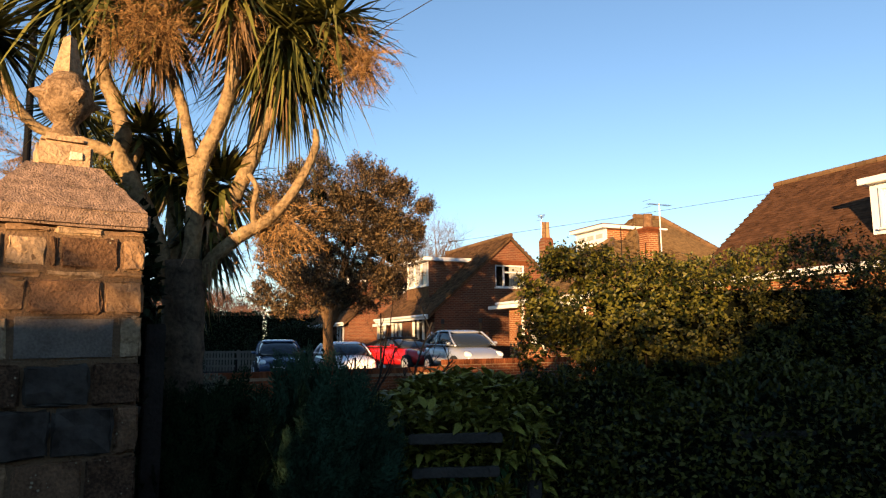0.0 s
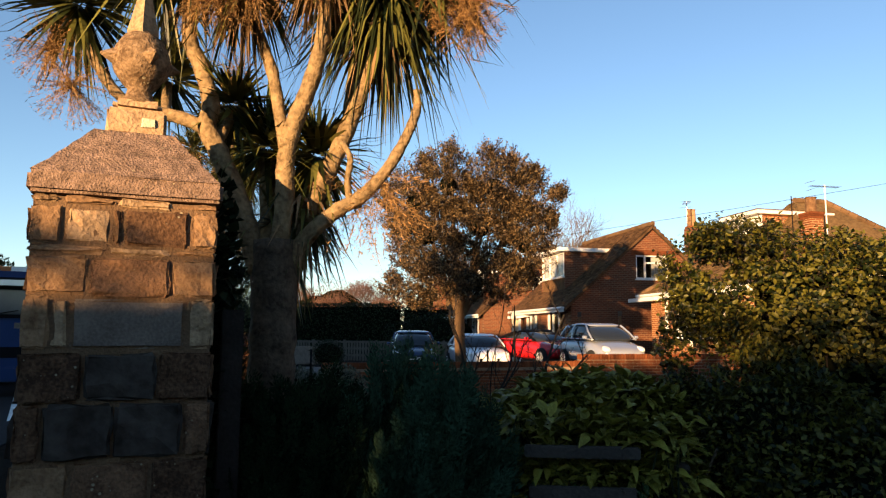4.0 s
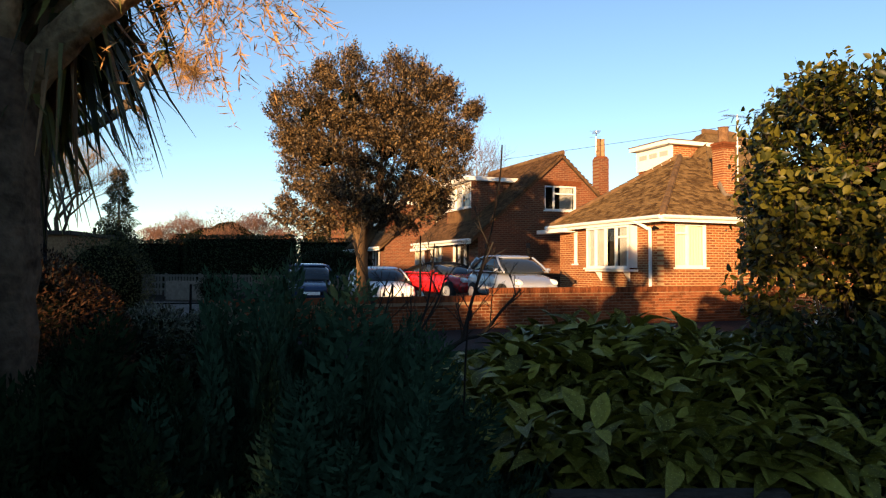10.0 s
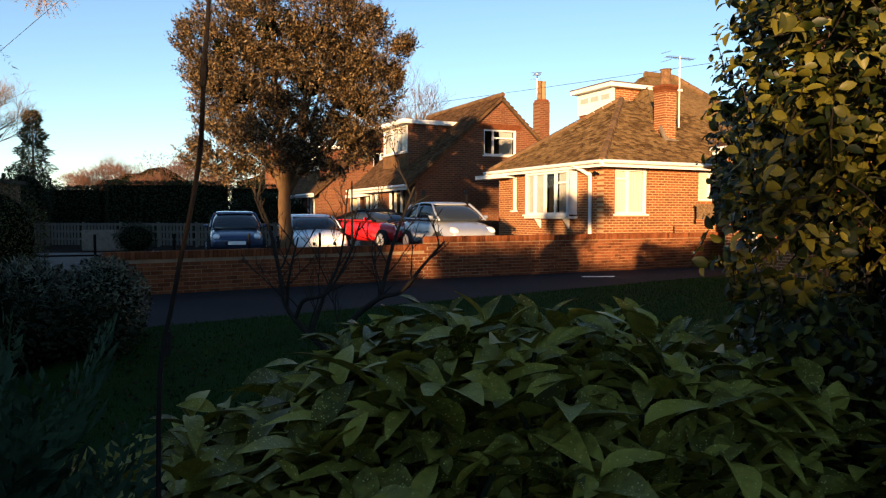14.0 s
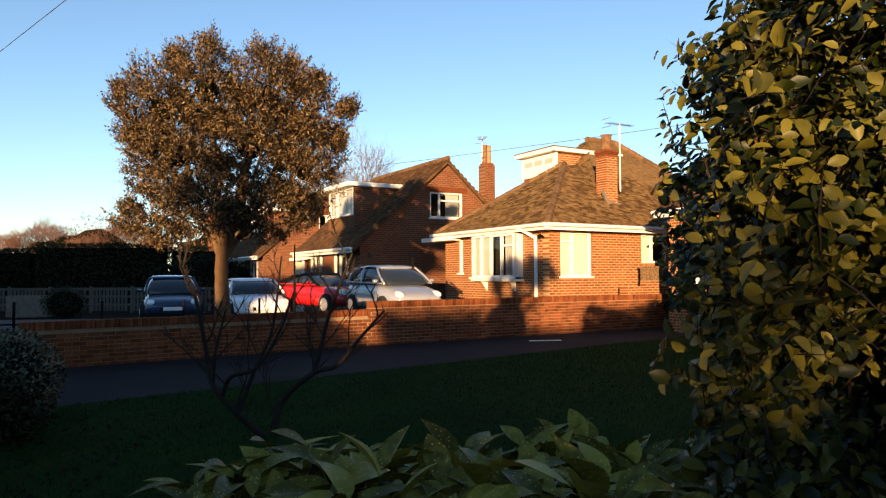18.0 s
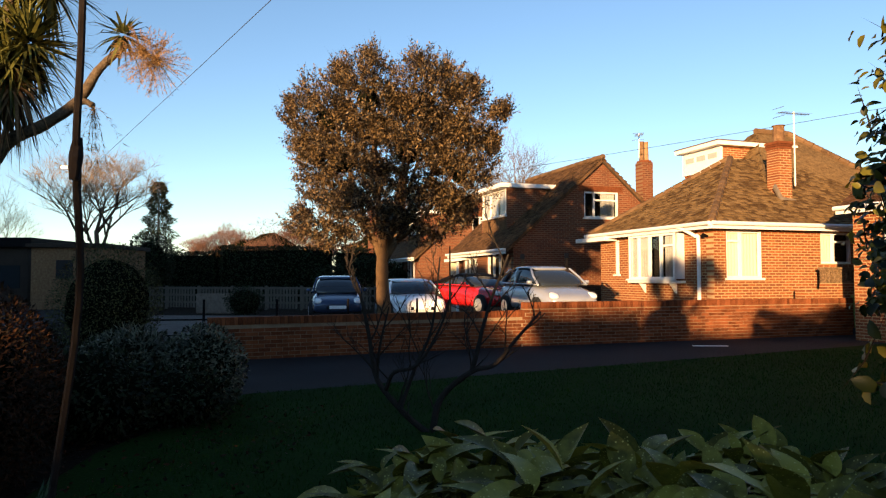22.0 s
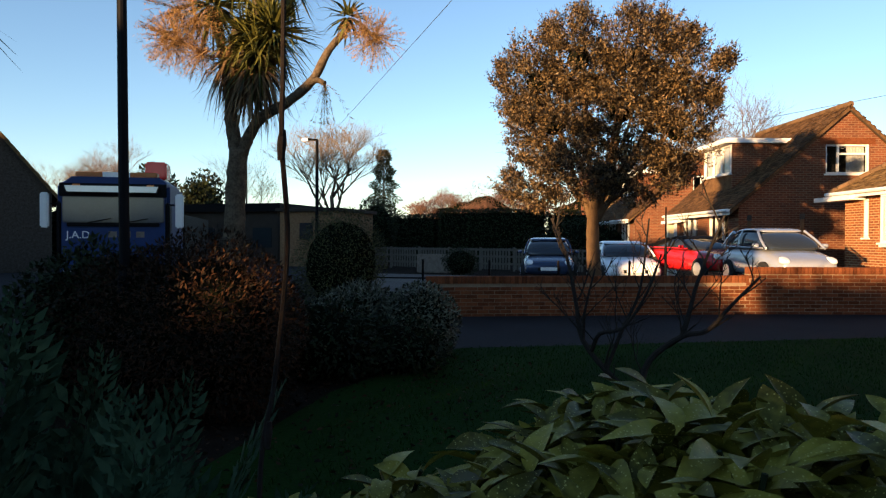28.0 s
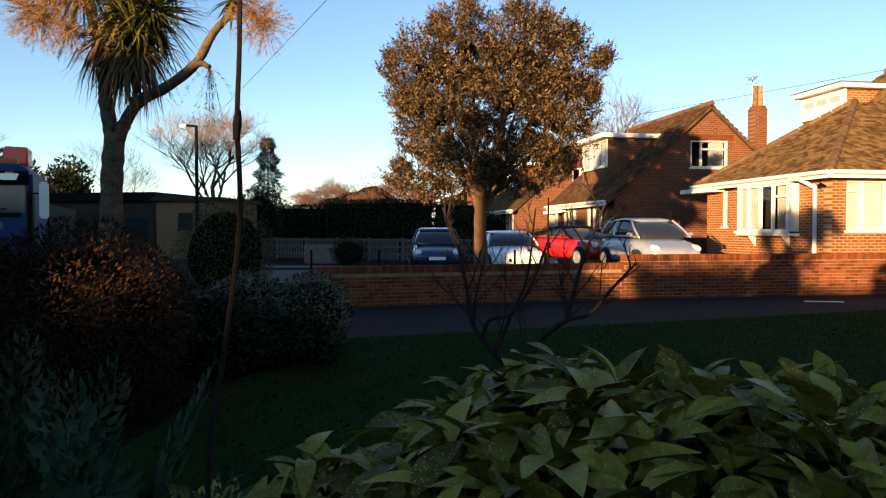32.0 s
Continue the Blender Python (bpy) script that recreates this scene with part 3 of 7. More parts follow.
def window(parent, m, w, h, cols, transom=None, label="white framed window", inside="dark", blinds=(), sill=True, fr=0.06, depth=0.09):
    """A window in the plane y = 0 of m, its foot at the origin: frame, bars, panes, sill, blinds and a box painted near
    black as the unlit room behind.
    """
    bm = bmesh.new()
    d0, d1 = -0.02, depth - 0.02
    box(bm, 0, d0, 0, fr, d1, h)
    box(bm, w - fr, d0, 0, w, d1, h)
    box(bm, fr, d0, 0, w - fr, d1, fr)
    box(bm, fr, d0, h - fr, w - fr, d1, h)
    edges = [0.0, *cols, w]
    bmesh.ops.remove_doubles(bm, verts=bm.verts[:], dist=1e-4)
    win = part("window", bm, M["white"], parent, label)
    win.matrix_basis = m
    for c in cols:
        part("mullion", slab(c - fr / 2, d0 + 0.002, fr, c + fr / 2, d1 - 0.002, h - fr), M["white"], win)
    for i, t in enumerate(transom or []):
        if t:
            part("transom", slab(edges[i] + fr / 2, d0 + 0.004, t - fr / 2, edges[i + 1] - fr / 2, d1 - 0.004, t + fr / 2), M["white"], win)
    for i in range(len(edges) - 1):
        g = bmesh.new()
        x0, x1 = edges[i] + fr / 2, edges[i + 1] - fr / 2
        g.faces.new([g.verts.new(p) for p in ((x0, 0.03, fr / 2), (x1, 0.03, fr / 2), (x1, 0.03, h - fr / 2), (x0, 0.03, h - fr / 2))])
        pane = part("pane", g, M["pane"], win)
        pane.visible_shadow = False
    for a, b in blinds:
        bm = bmesh.new()
        n = max(4, int((b - a) / 0.05))
        top = [bm.verts.new((a + (b - a) * k / n, 0.085 + 0.012 * (k % 2), h - fr * 0.5)) for k in range(n + 1)]
        low = [bm.verts.new((a + (b - a) * k / n, 0.085 + 0.012 * (k % 2), fr * 0.5)) for k in range(n + 1)]
        for k in range(n):
            bm.faces.new((low[k], low[k + 1], top[k + 1], top[k]))
        part("blind", bm, M["cream"] if inside == "blind" else M["curtain"], win)
    # room box: the lack of light indoors is painted on its sides
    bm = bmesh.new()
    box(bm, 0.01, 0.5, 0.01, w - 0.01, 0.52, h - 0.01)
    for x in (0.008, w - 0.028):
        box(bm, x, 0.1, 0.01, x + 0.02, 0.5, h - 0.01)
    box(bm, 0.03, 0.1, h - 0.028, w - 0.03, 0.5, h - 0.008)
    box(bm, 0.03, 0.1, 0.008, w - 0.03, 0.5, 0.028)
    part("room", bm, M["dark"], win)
    if sill:
        part("sill", slab(-0.06, -0.1, -0.05, w + 0.06, 0.0, 0.0, 0.008), M["white"], win)
    return win


def wall_strip(bm, x0, x1, z0, z1, y0, y1, holes):
    """A straight wall with rectangular openings (x0, x1, z0, z1)."""
    xs = sorted({x0, x1, *(h[0] for h in holes), *(h[1] for h in holes)})
    for a, b in zip(xs, xs[1:]):
        z = z0
        for h in sorted((h for h in holes if h[0] <= a and h[1] >= b), key=lambda h: h[2]):
            if h[2] > z:
                box(bm, a, y0, z, b, y1, h[2])
            z = h[3]
        if z1 > z:
            box(bm, a, y0, z, b, y1, z1)
    bmesh.ops.remove_doubles(bm, verts=bm.verts[:], dist=1e-4)
    return bm


def inside_poly(pts, x, y):
    r = False
    for (x1, y1), (x2, y2) in zip(pts, pts[1:] + pts[:1]):
        if (y1 > y) != (y2 > y) and x < (x2 - x1) * (y - y1) / (y2 - y1) + x1:
            r = not r
    return r


def tiled_slope(parent, corners, material, tw=0.18, th=0.115, seed=1, name="roof_tiles"):
    """A roof slope: a thick board under lapped tiles. The corners go round, the first two along the eave."""
    rnd = random.Random(seed)
    c = [Vector(p) for p in corners]
    e = (c[1] - c[0]).normalized()
    nor = (c[1] - c[0]).cross(c[-1] - c[0]).normalized()
    if nor.z < 0:
        nor = -nor
    s = nor.cross(e)
    if s.z < 0:
        s = -s
    poly = [((p - c[0]).dot(e), (p - c[0]).dot(s)) for p in c]
    bm = bmesh.new()
    a = [bm.verts.new(p - nor * 0.02) for p in c]
    b = [bm.verts.new(p - nor * 0.12) for p in c]
    bm.faces.new(a)
    bm.faces.new(b[::-1])
    for i in range(len(c)):
        j = (i + 1) % len(c)
        bm.faces.new((a[i], b[i], b[j], a[j]))
    bmesh.ops.recalc_face_normals(bm, faces=bm.faces)
    roof = part("roof", bm, material, parent)
    vs, fs = [], []
    rows = int(max(p[1] for p in poly) / th) + 1
    lo, hi = min(p[0] for p in poly), max(p[0] for p in poly)
    for r in range(rows):
        y = r * th
        x = lo + (tw / 2 if r % 2 else 0)
        while x < hi:
            if inside_poly(poly, x + tw / 2, y + th * 0.5):
                lift = 0.024 + rnd.uniform(-0.006, 0.01)
                tilt = rnd.uniform(-0.006, 0.006)
                o = len(vs)
                g = 0.004
                for xx, yy, zz in ((x + g, y - 0.02, lift + tilt), (x + tw - g, y - 0.02, lift - tilt), (x + tw - g, y + th, 0.004), (x + g, y + th, 0.004),
                                   (x + g, y - 0.02, lift + tilt - 0.014), (x + tw - g, y - 0.02, lift - tilt - 0.014)):
                    vs.append(c[0] + e * xx + s * yy + nor * zz)
                fs += [(o, o + 1, o + 2, o + 3), (o, o + 4, o + 5, o + 1), (o, o + 3, o + 4), (o + 1, o + 5, o + 2)]
            x += tw
    tagged(put_mesh(name, mesh_of(name, vs, fs, material), roof), kind="stuff")
    return roof


def ridge_run(parent, a, b, r=0.11):
    a, b = Vector(a), Vector(b)
    n = max(2, int((b - a).length / 0.32))
    for k in range(n):
        p, q = a.lerp(b, (k + 0.02) / n), a.lerp(b, (k + 0.98) / n)
        part("ridge_tile", tube(bmesh.new(), [p, q], [r, r * 0.93], 8), M["ridge"], parent)


def gutter(parent, a, b, drop=0.16, out=(0, 0, 0)):
    """White fascia board and half-round gutter along an eave."""
    a, b, o = Vector(a), Vector(b), Vector(out)
    bm = bmesh.new()
    d = (b - a).normalized()
    n = d.cross(Vector((0, 0, 1)))
    for p0, p1, z0, z1, w0, w1 in ((a, b, -drop, 0.02, -0.012, 0.012),):
        vs = [bm.verts.new(p + n * w + Vector((0, 0, z))) for p in (p0, p1) for w in (w0, w1) for z in (z0, z1)]
        for f in ((0, 1, 3, 2), (4, 6, 7, 5), (0, 4, 5, 1), (2, 3, 7, 6), (0, 2, 6, 4), (1, 5, 7, 3)):
            bm.faces.new([vs[i] for i in f])
    bmesh.ops.recalc_face_normals(bm, faces=bm.faces)
    part("fascia", bm, M["white"], parent)
    part("gutter", tube(bmesh.new(), [a + o * 0.07 + Vector((0, 0, -0.02)), b + o * 0.07 + Vector((0, 0, -0.02))], 0.055, 8), M["white"], parent)


def aerial(name, label, at, mast, rz, tilt=0.0, n=9, boom=0.9):
    t = thing(name, label, "aerial", pose(*at, 0, 0, rz))
    part("mast", tube(bmesh.new(), [(0, 0, 0), (0, 0, mast)], 0.022, 6), M["white"] if mast > 1.0 else M["steel"], t)
    bo = [Vector((-boom * 0.5, 0, mast - 0.05 - tilt)), Vector((boom * 0.5, 0, mast - 0.05 + tilt))]
    part("boom", tube(bmesh.new(), bo, 0.012, 5), M["steel"], t)
    for k in range(n):
        p = bo[0].lerp(bo[1], (k + 0.5) / n)
        part("rod", tube(bmesh.new(), [p - Vector((0, 0.16, 0)), p + Vector((0, 0.16, 0))], 0.006, 4), M["steel"], t)
    for s in (-1, 1):
        p = bo[0]
        part("reflector", tube(bmesh.new(), [p + Vector((0, -0.22, 0.13 * s)), p + Vector((0, 0.22, 0.13 * s))], 0.008, 4), M["steel"], t)
    return t


# ---- brick bungalow ----
def bungalow():
    t = thing("bungalow", "low orange-brick bungalow with hipped clay-tiled roof and white trim", "house", pose(6.35, 20.9, 0, 0, 0, AZ))
    E = 2.95
    blind, win3 = (0.41, 1.59, 1.5, 2.78), (3.62, 4.75, 1.9, 2.78)
    part("front_wall", wall_strip(bmesh.new(), 0, 5.4, 0, E - 0.08, 0, 0.28, [blind, win3]), M["bung_x"], t)
    slit, bay = (4.5, 4.78, 1.62, 2.74), (1.2, 3.45, 1.48, 2.78)
    w = part("side_wall", wall_strip(bmesh.new(), 0.28, 5.65, 0, E - 0.08, -0.28, 0, [slit, bay]), M["bung_x"], t)
    w.matrix_basis = pose(0, 0, 0, 0, 0, 90)
    part("return_wall", slab(0.28, 5.37, 0, 5.4, 5.65, E - 0.08), M["bung_x"], t)
    part("far_wall", slab(5.4, 0.0, 0, 5.68, 8.4, E - 0.08), M["bung_y"], t)
    part("soffit", slab(-0.28, -0.28, E - 0.08, 5.7, 5.9, E - 0.05), M["white"], t)
    window(t, pose(blind[0], 0.06, blind[2]), 1.18, 1.28, [0.5], [1.0, None], "white framed window with closed cream blind", "blind", [(0.05, 1.13)])
    window(t, pose(win3[0], 0.06, win3[2]), 1.13, 0.88, [0.5], [None, 0.62], "white framed window with cream blind", "blind", [(0.05, 0.5)], sill=False)
    window(t, pose(0.06, slit[1], slit[2], 0, 0, -90), 0.28, 1.12, [], None, "narrow white framed window", "curtain", [(0.02, 0.26)])
    # shallow square bay
    bw = bay[1] - bay[0]
    window(t, pose(-0.32, bay[1], bay[2], 0, 0, -90), bw, 1.3, [0.5, 1.05, 1.6], [None, None, None, 0.95], "white framed bay window with grey curtains", "curtain",
                 [(0.08, 0.95), (1.7, 2.15)])
    for y in (bay[0], bay[1] - 0.06):
        part("bay_cheek", slab(-0.3, y, bay[2], 0.0, y + 0.06, bay[3]), M["white"], t)
    part("bay_board", slab(-0.36, bay[0] - 0.05, bay[2] - 0.12, 0.0, bay[1] + 0.05, bay[2] - 0.05, 0.01), M["white"], t)
    for y in (bay[0] + 0.35, bay[1] - 0.4):
        part("bay_bracket", prism(bmesh.new(), [(0, 1.36), (-0.22, 1.36), (0, 1.06)], y, y + 0.07), M["white"], t)
    # hipped wing and the main hipped roof behind it
    e0, e1, f1 = (-0.35, -0.35, E), (-0.35, 5.95, E), (3.0, 2.8, 5.3)
    tiled_slope(t, [(-0.35, 5.95, E), (-0.35, -0.35, E), f1], M["tile"], seed=2)
    tiled_slope(t, [(-0.35, -0.35, E), (9.5, -0.35, E), (6.6, 4.1, 6.55), (5.2, 4.1, 6.55), (4.2, 2.8, 5.32), f1], M["tile"], seed=3)
    tiled_slope(t, [(4.4, 5.95, E), (-0.35, 5.95, E), f1, (4.4, 2.8, 5.3)], M["tile"], seed=4)
    tiled_slope(t, [(9.5, -0.35, E), (9.5, 8.6, E), (6.6, 4.1, 6.55)], M["tile"], seed=5)
    tiled_slope(t, [(2.2, 8.6, E), (3.2, 1.6, 4.45), (5.2, 4.1, 6.55)], M["tile"], seed=6)
    ridge_run(t, e0, f1)
    ridge_run(t, e1, f1)
    ridge_run(t, (5.2, 4.1, 6.57), (6.6, 4.1, 6.57))
    ridge_run(t, (9.5, -0.35, E), (6.6, 4.1, 6.57))
    gutter(t, (-0.36, -0.36, E), (9.5, -0.36, E), out=(0, -1, 0))
    gutter(t, (-0.36, -0.36, E), (-0.36, 5.95, E), out=(-1, 0, 0))
    part("downpipe", tube(bmesh.new(), smooth_line([(-0.4, 0.95, E - 0.06), (-0.38, 0.8, E - 0.1), (-0.12, 0.55, E - 0.32), (-0.08, 0.5, E - 0.5), (-0.08, 0.5, 0.1)], 4), 0.05, 8), M["white"], t)
    part("porch_canopy", slab(-0.5, 4.6, 2.72, -0.02, 6.5, 2.86, 0.01), M["white"], t, "flat white canopy board")
    # flat-roofed dormer
    part("dormer_box", slab(3.35, 3.6, 5.0, 6.2, 5.5, 5.86), M["bung_x"], t, "pale brick dormer side")
    part("dormer_board", slab(3.26, 3.55, 5.1, 3.35, 5.5, 5.86), M["white"], t, "white weatherboarded dormer cheek")
    for k in range(3):
        part("dormer_slot", slab(3.252, 3.72 + k * 0.58, 5.5, 3.26, 4.16 + k * 0.58, 5.68), M["curtain"], t)
    part("dormer_roof", slab(3.0, 3.35, 5.86, 6.3, 5.6, 6.0, 0.01), M["white"], t)
    part("dormer_felt", slab(2.98, 3.33, 6.002, 6.32, 5.62, 6.03), M["tile_red"], t, "dark roofing felt")
    # chimney on the front slope
    st = part("chimney", slab(2.97, 0.78, 3.4, 3.45, 1.25, 5.25, 0.012), M["bung_x"], t, "square red brick chimney")
    for k in range(3):
        part("chimney_course", slab(2.96 - 0.015 * k, 0.77 - 0.015 * k, 5.255 + 0.075 * k, 3.46 + 0.015 * k, 1.26 + 0.015 * k, 5.325 + 0.075 * k), M["brick"], st)
    part("chimney_pot", tube(bmesh.new(), [(3.22, 1.02, 5.42), (3.22, 1.02, 5.5), (3.22, 1.02, 5.95), (3.22, 1.02, 5.98)], [0.19, 0.18, 0.16, 0.19], 12), M["stone_red"], st, "terracotta pot")
    part("lead_flashing", prism(bmesh.new(), [(2.72, 4.1), (2.78, 4.2), (3.02, 3.84), (3.5, 3.78), (3.5, 3.7), (2.96, 3.72)], 0.7, 0.77), M["stone_pale"], st, "pale lead flashing")
    # outside lamp and wall hole
    part("wall_lamp", tube(bmesh.new(), [(-0.02, 0.2, 2.62), (-0.16, 0.2, 2.66), (-0.2, 0.2, 2.6)], [0.03, 0.05, 0.06], 8), M["black"], t)
    return t


bungalow()
aerial("tv_aerial", "spiky rooftop television aerial on a white mast", tuple(Vector((6.35, 20.9, 0)) + U2 * 3.68 + V2 * 0.9 + Vector((0, 0, 4.2))), 2.2, 20, n=11, boom=1.1)


# ---- chalet house with the gable ----
def chalet(name, label, m, half=3.6, deep=6.4, eave=2.84, apex=6.0, brick=("gab_x", "gab_y"), gw=None, chim=True, seed=10, roof="tile_dark"):
    t = thing(name, label, "house", m)
    g = gw or (-0.73, 0.72, 3.74, 4.72)
    slope = (apex - eave) / half

    def top(x):
        return apex - abs(x) * slope - 0.06

    bm = bmesh.new()
    prism(bm, [(-half, 0), (g[0], 0), (g[0], top(g[0])), (-half, eave - 0.06)], 0, 0.28)
    prism(bm, [(g[1], 0), (half, 0), (half, eave - 0.06), (g[1], top(g[1]))], 0, 0.28)
    prism(bm, [(g[0], 0), (g[1], 0), (g[1], g[2]), (g[0], g[2])], 0, 0.28)
    up = [(g[0], g[3]), (g[1], g[3]), (g[1], top(g[1])), (0, apex - 0.06), (g[0], top(g[0]))] if g[0] < 0 < g[1] else [(g[0], g[3]), (g[1], g[3]), (g[1], top(g[1])), (g[0], top(g[0]))]
    prism(bm, up, 0, 0.28)
    bmesh.ops.remove_doubles(bm, verts=bm.verts[:], dist=1e-4)
    part("gable_wall", bm, M[brick[0]], t)
    part("lintel", slab(g[0] - 0.2, -0.004, g[3], g[1] + 0.2, 0.2, g[3] + 0.22), M["brick"], t, "row of bricks on end")
    window(t, pose(g[0], 0.06, g[2]), g[1] - g[0], g[3] - g[2], [(g[1] - g[0]) * 0.3], [None, (g[3] - g[2]) * 0.68], "white framed gable window", "curtain", [(0.75, 1.35)])
    w = part("front_wall", wall_strip(bmesh.new(), 0.28, deep, 0, eave - 0.06, 0, 0.28, [(0.85, 2.55, 1.45, 2.62), (3.6, 5.2, 1.3, 2.62)]), M[brick[0]], t)
    w.matrix_basis = pose(-half, 0, 0) @ Matrix.Rotation(radians(90), 4, "Z") @ Matrix.Scale(-1, 4, (0, 1, 0))
    window(t, pose(-half + 0.06, 2.55, 1.45, 0, 0, -90), 1.7, 1.17, [0.55, 1.15], [None, 0.85, None], "white framed ground-floor window")
    window(t, pose(-half + 0.06, 5.2, 1.3, 0, 0, -90), 1.6, 1.32, [0.5, 1.1], None, "white framed ground-floor window")
    part("far_wall", slab(half - 0.28, 0.28, 0, half, deep, eave - 0.06), M[brick[1]], t)
    part("end_wall", slab(-half + 0.28, deep - 0.28, 0, half - 0.28, deep, eave - 0.06), M[brick[0]], t)
    o = 0.35
    ze = eave - o * slope
    tiled_slope(t, [(-half - o, deep + 0.15, ze), (-half - o, -0.15, ze), (0, -0.15, apex), (0, deep + 0.15, apex)], M[roof], seed=seed)
    tiled_slope(t, [(half + o, -0.15, ze), (half + o, deep + 0.15, ze), (0, deep + 0.15, apex), (0, -0.15, apex)], M[roof], seed=seed + 1)
    ridge_run(t, (0, -0.15, apex + 0.02), (0, deep + 0.15, apex + 0.02))
    for s in (-1, 1):
        bm = bmesh.new()
        prism(bm, [(s * (half + o), ze - 0.02), (s * (half + o), ze - 0.16), (0, apex - 0.18), (0, apex - 0.02)], -0.13, -0.1)
        part("barge_board", bm, M["timber"], t)
    gutter(t, (-half - o, -0.12, ze), (-half - o, deep, ze), out=(-1, 0, 0))
    # dormer over the front slope, with a flat roof
    dx0 = -half + 0.1
    dz0 = eave + 0.55
    part("dormer_cheek", prism(bmesh.new(), [(dx0 + 0.5, dz0), (dx0 + 0.5, 5.0), (-0.95, 5.0)], 1.9, 2.0), M[brick[0]], t, "tile-hung dormer cheek")
    part("dormer_cheek", prism(bmesh.new(), [(dx0 + 0.5, dz0), (dx0 + 0.5, 5.0), (-0.95, 5.0)], 4.5, 4.6), M[brick[0]], t, "tile-hung dormer cheek")
    part("dormer_roof", slab(dx0 + 0.15, 1.7, 5.0, -0.85, 4.8, 5.16, 0.01), M["white"], t)
    window(t, pose(dx0 + 0.5, 4.5, dz0 + 0.55, 0, 0, -90), 2.5, 5.0 - dz0 - 0.56, [0.85, 1.65], None, "white framed dormer window with net curtains", "curtain", [(0.1, 2.4)])
    part("dormer_apron", slab(dx0 + 0.5, 2.0, dz0 - 0.1, dx0 + 0.58, 4.5, dz0 + 0.54), M[roof], t)
    if chim:
        st = part("chimney", slab(2.14, 0.5, 3.6, 2.62, 1.0, 6.05, 0.01), M[brick[0]], t, "tall narrow brick chimney")
        part("chimney_course", slab(2.18, 0.54, 6.05, 2.58, 0.96, 6.13), M["brick"], st)
        for x in (2.28, 2.48):
            part("chimney_pot", tube(bmesh.new(), [(x, 0.75, 6.1), (x, 0.75, 6.2), (x, 0.75, 6.84), (x, 0.75, 6.88)], [0.12, 0.105, 0.085, 0.1], 10), M["stone_red"], st, "terracotta pot")
    return t


chalet("chalet_house", "brown-brick chalet house with steep tiled gable and open window", pose(4.62, 28.3, 0, 0, 0, AZ))
aerial("tv_aerial", "small rooftop television aerial on a chimney", tuple(Vector((4.62, 28.3, 0)) + U2 * 2.2 + V2 * 0.8 + Vector((0, 0, 6.26))), 0.95, 70, 0.12, n=6, boom=0.6)
chalet("chalet_house", "orange-brick chalet house further down the row, sunlit", pose(0.2, 38.6, 0, 0, 0, AZ), deep=8, seed=20, chim=False)

# ---- house beyond the hedge ----
def hedge_house():
    t = thing("tall_house", "brick house with a steep brown tiled roof and white dormer", "house", pose(9.2, 19.5, 0, 0, 0, AZ))
    E, R, half, front = 3.5, 6.6, 3.9, -12.0
    part("side_wall", slab(0, front, 0, 0.28, 0.0, E - 0.1), M["bung_y"], t)
    bm = prism(bmesh.new(), [(0.28, 0), (2 * half, 0), (2 * half, E), (half, R - 0.2), (0.28, E)], -0.28, 0.0)
    part("gable_wall", bm, M["bung_x"], t)
    part("far_wall", slab(2 * half - 0.28, front, 0, 2 * half, -0.28, E - 0.1), M["bung_y"], t)
    part("near_wall", prism(bmesh.new(), [(0.28, 0), (2 * half - 0.28, 0), (2 * half - 0.28, E), (half, R - 0.2), (0.28, E)], front, front + 0.28), M["bung_x"], t)
    o = 0.3
    tiled_slope(t, [(-o, 0.2, E - 0.3), (-o, front - 0.2, E - 0.3), (half, front - 0.2, R), (half, 0.2, R)], M["tile_red"], tw=0.2, th=0.14, seed=31)
    tiled_slope(t, [(2 * half + o, front - 0.2, E - 0.3), (2 * half + o, 0.2, E - 0.3), (half, 0.2, R), (half, front - 0.2, R)], M["tile_red"], tw=0.4, th=0.3, seed=32)
    ridge_run(t, (half, front - 0.2, R + 0.02), (half, 0.2, R + 0.02))
    gutter(t, (-o, 0.2, E - 0.3), (-o, front, E - 0.3), out=(-1, 0, 0))
    for y in (-5.2,):
        part("dormer_box", slab(0.6, y - 1.6, 3.9, 2.4, y, 5.2), M["white"], t, "white boarded dormer")
        part("dormer_roof", slab(0.35, y - 1.8, 5.2, 2.6, y + 0.15, 5.36, 0.01), M["white"], t)
        window(t, pose(0.56, y - 0.25, 4.1, 0, 0, -90), 1.1, 1.0, [0.55], None, "white dormer window with striped blind", "curtain", [(0.1, 1.0)])
    window(t, pose(-0.03, -2.2, 1.35, 0, 0, -90), 1.5, 1.1, [0.5, 1.0], None, "white framed window with dark bars")
    part("downpipe", tube(bmesh.new(), [(-0.12, -1.0, E - 0.4), (-0.12, -1.0, 0.05)], 0.06, 8), M["white"], t)
    return t


hedge_house()


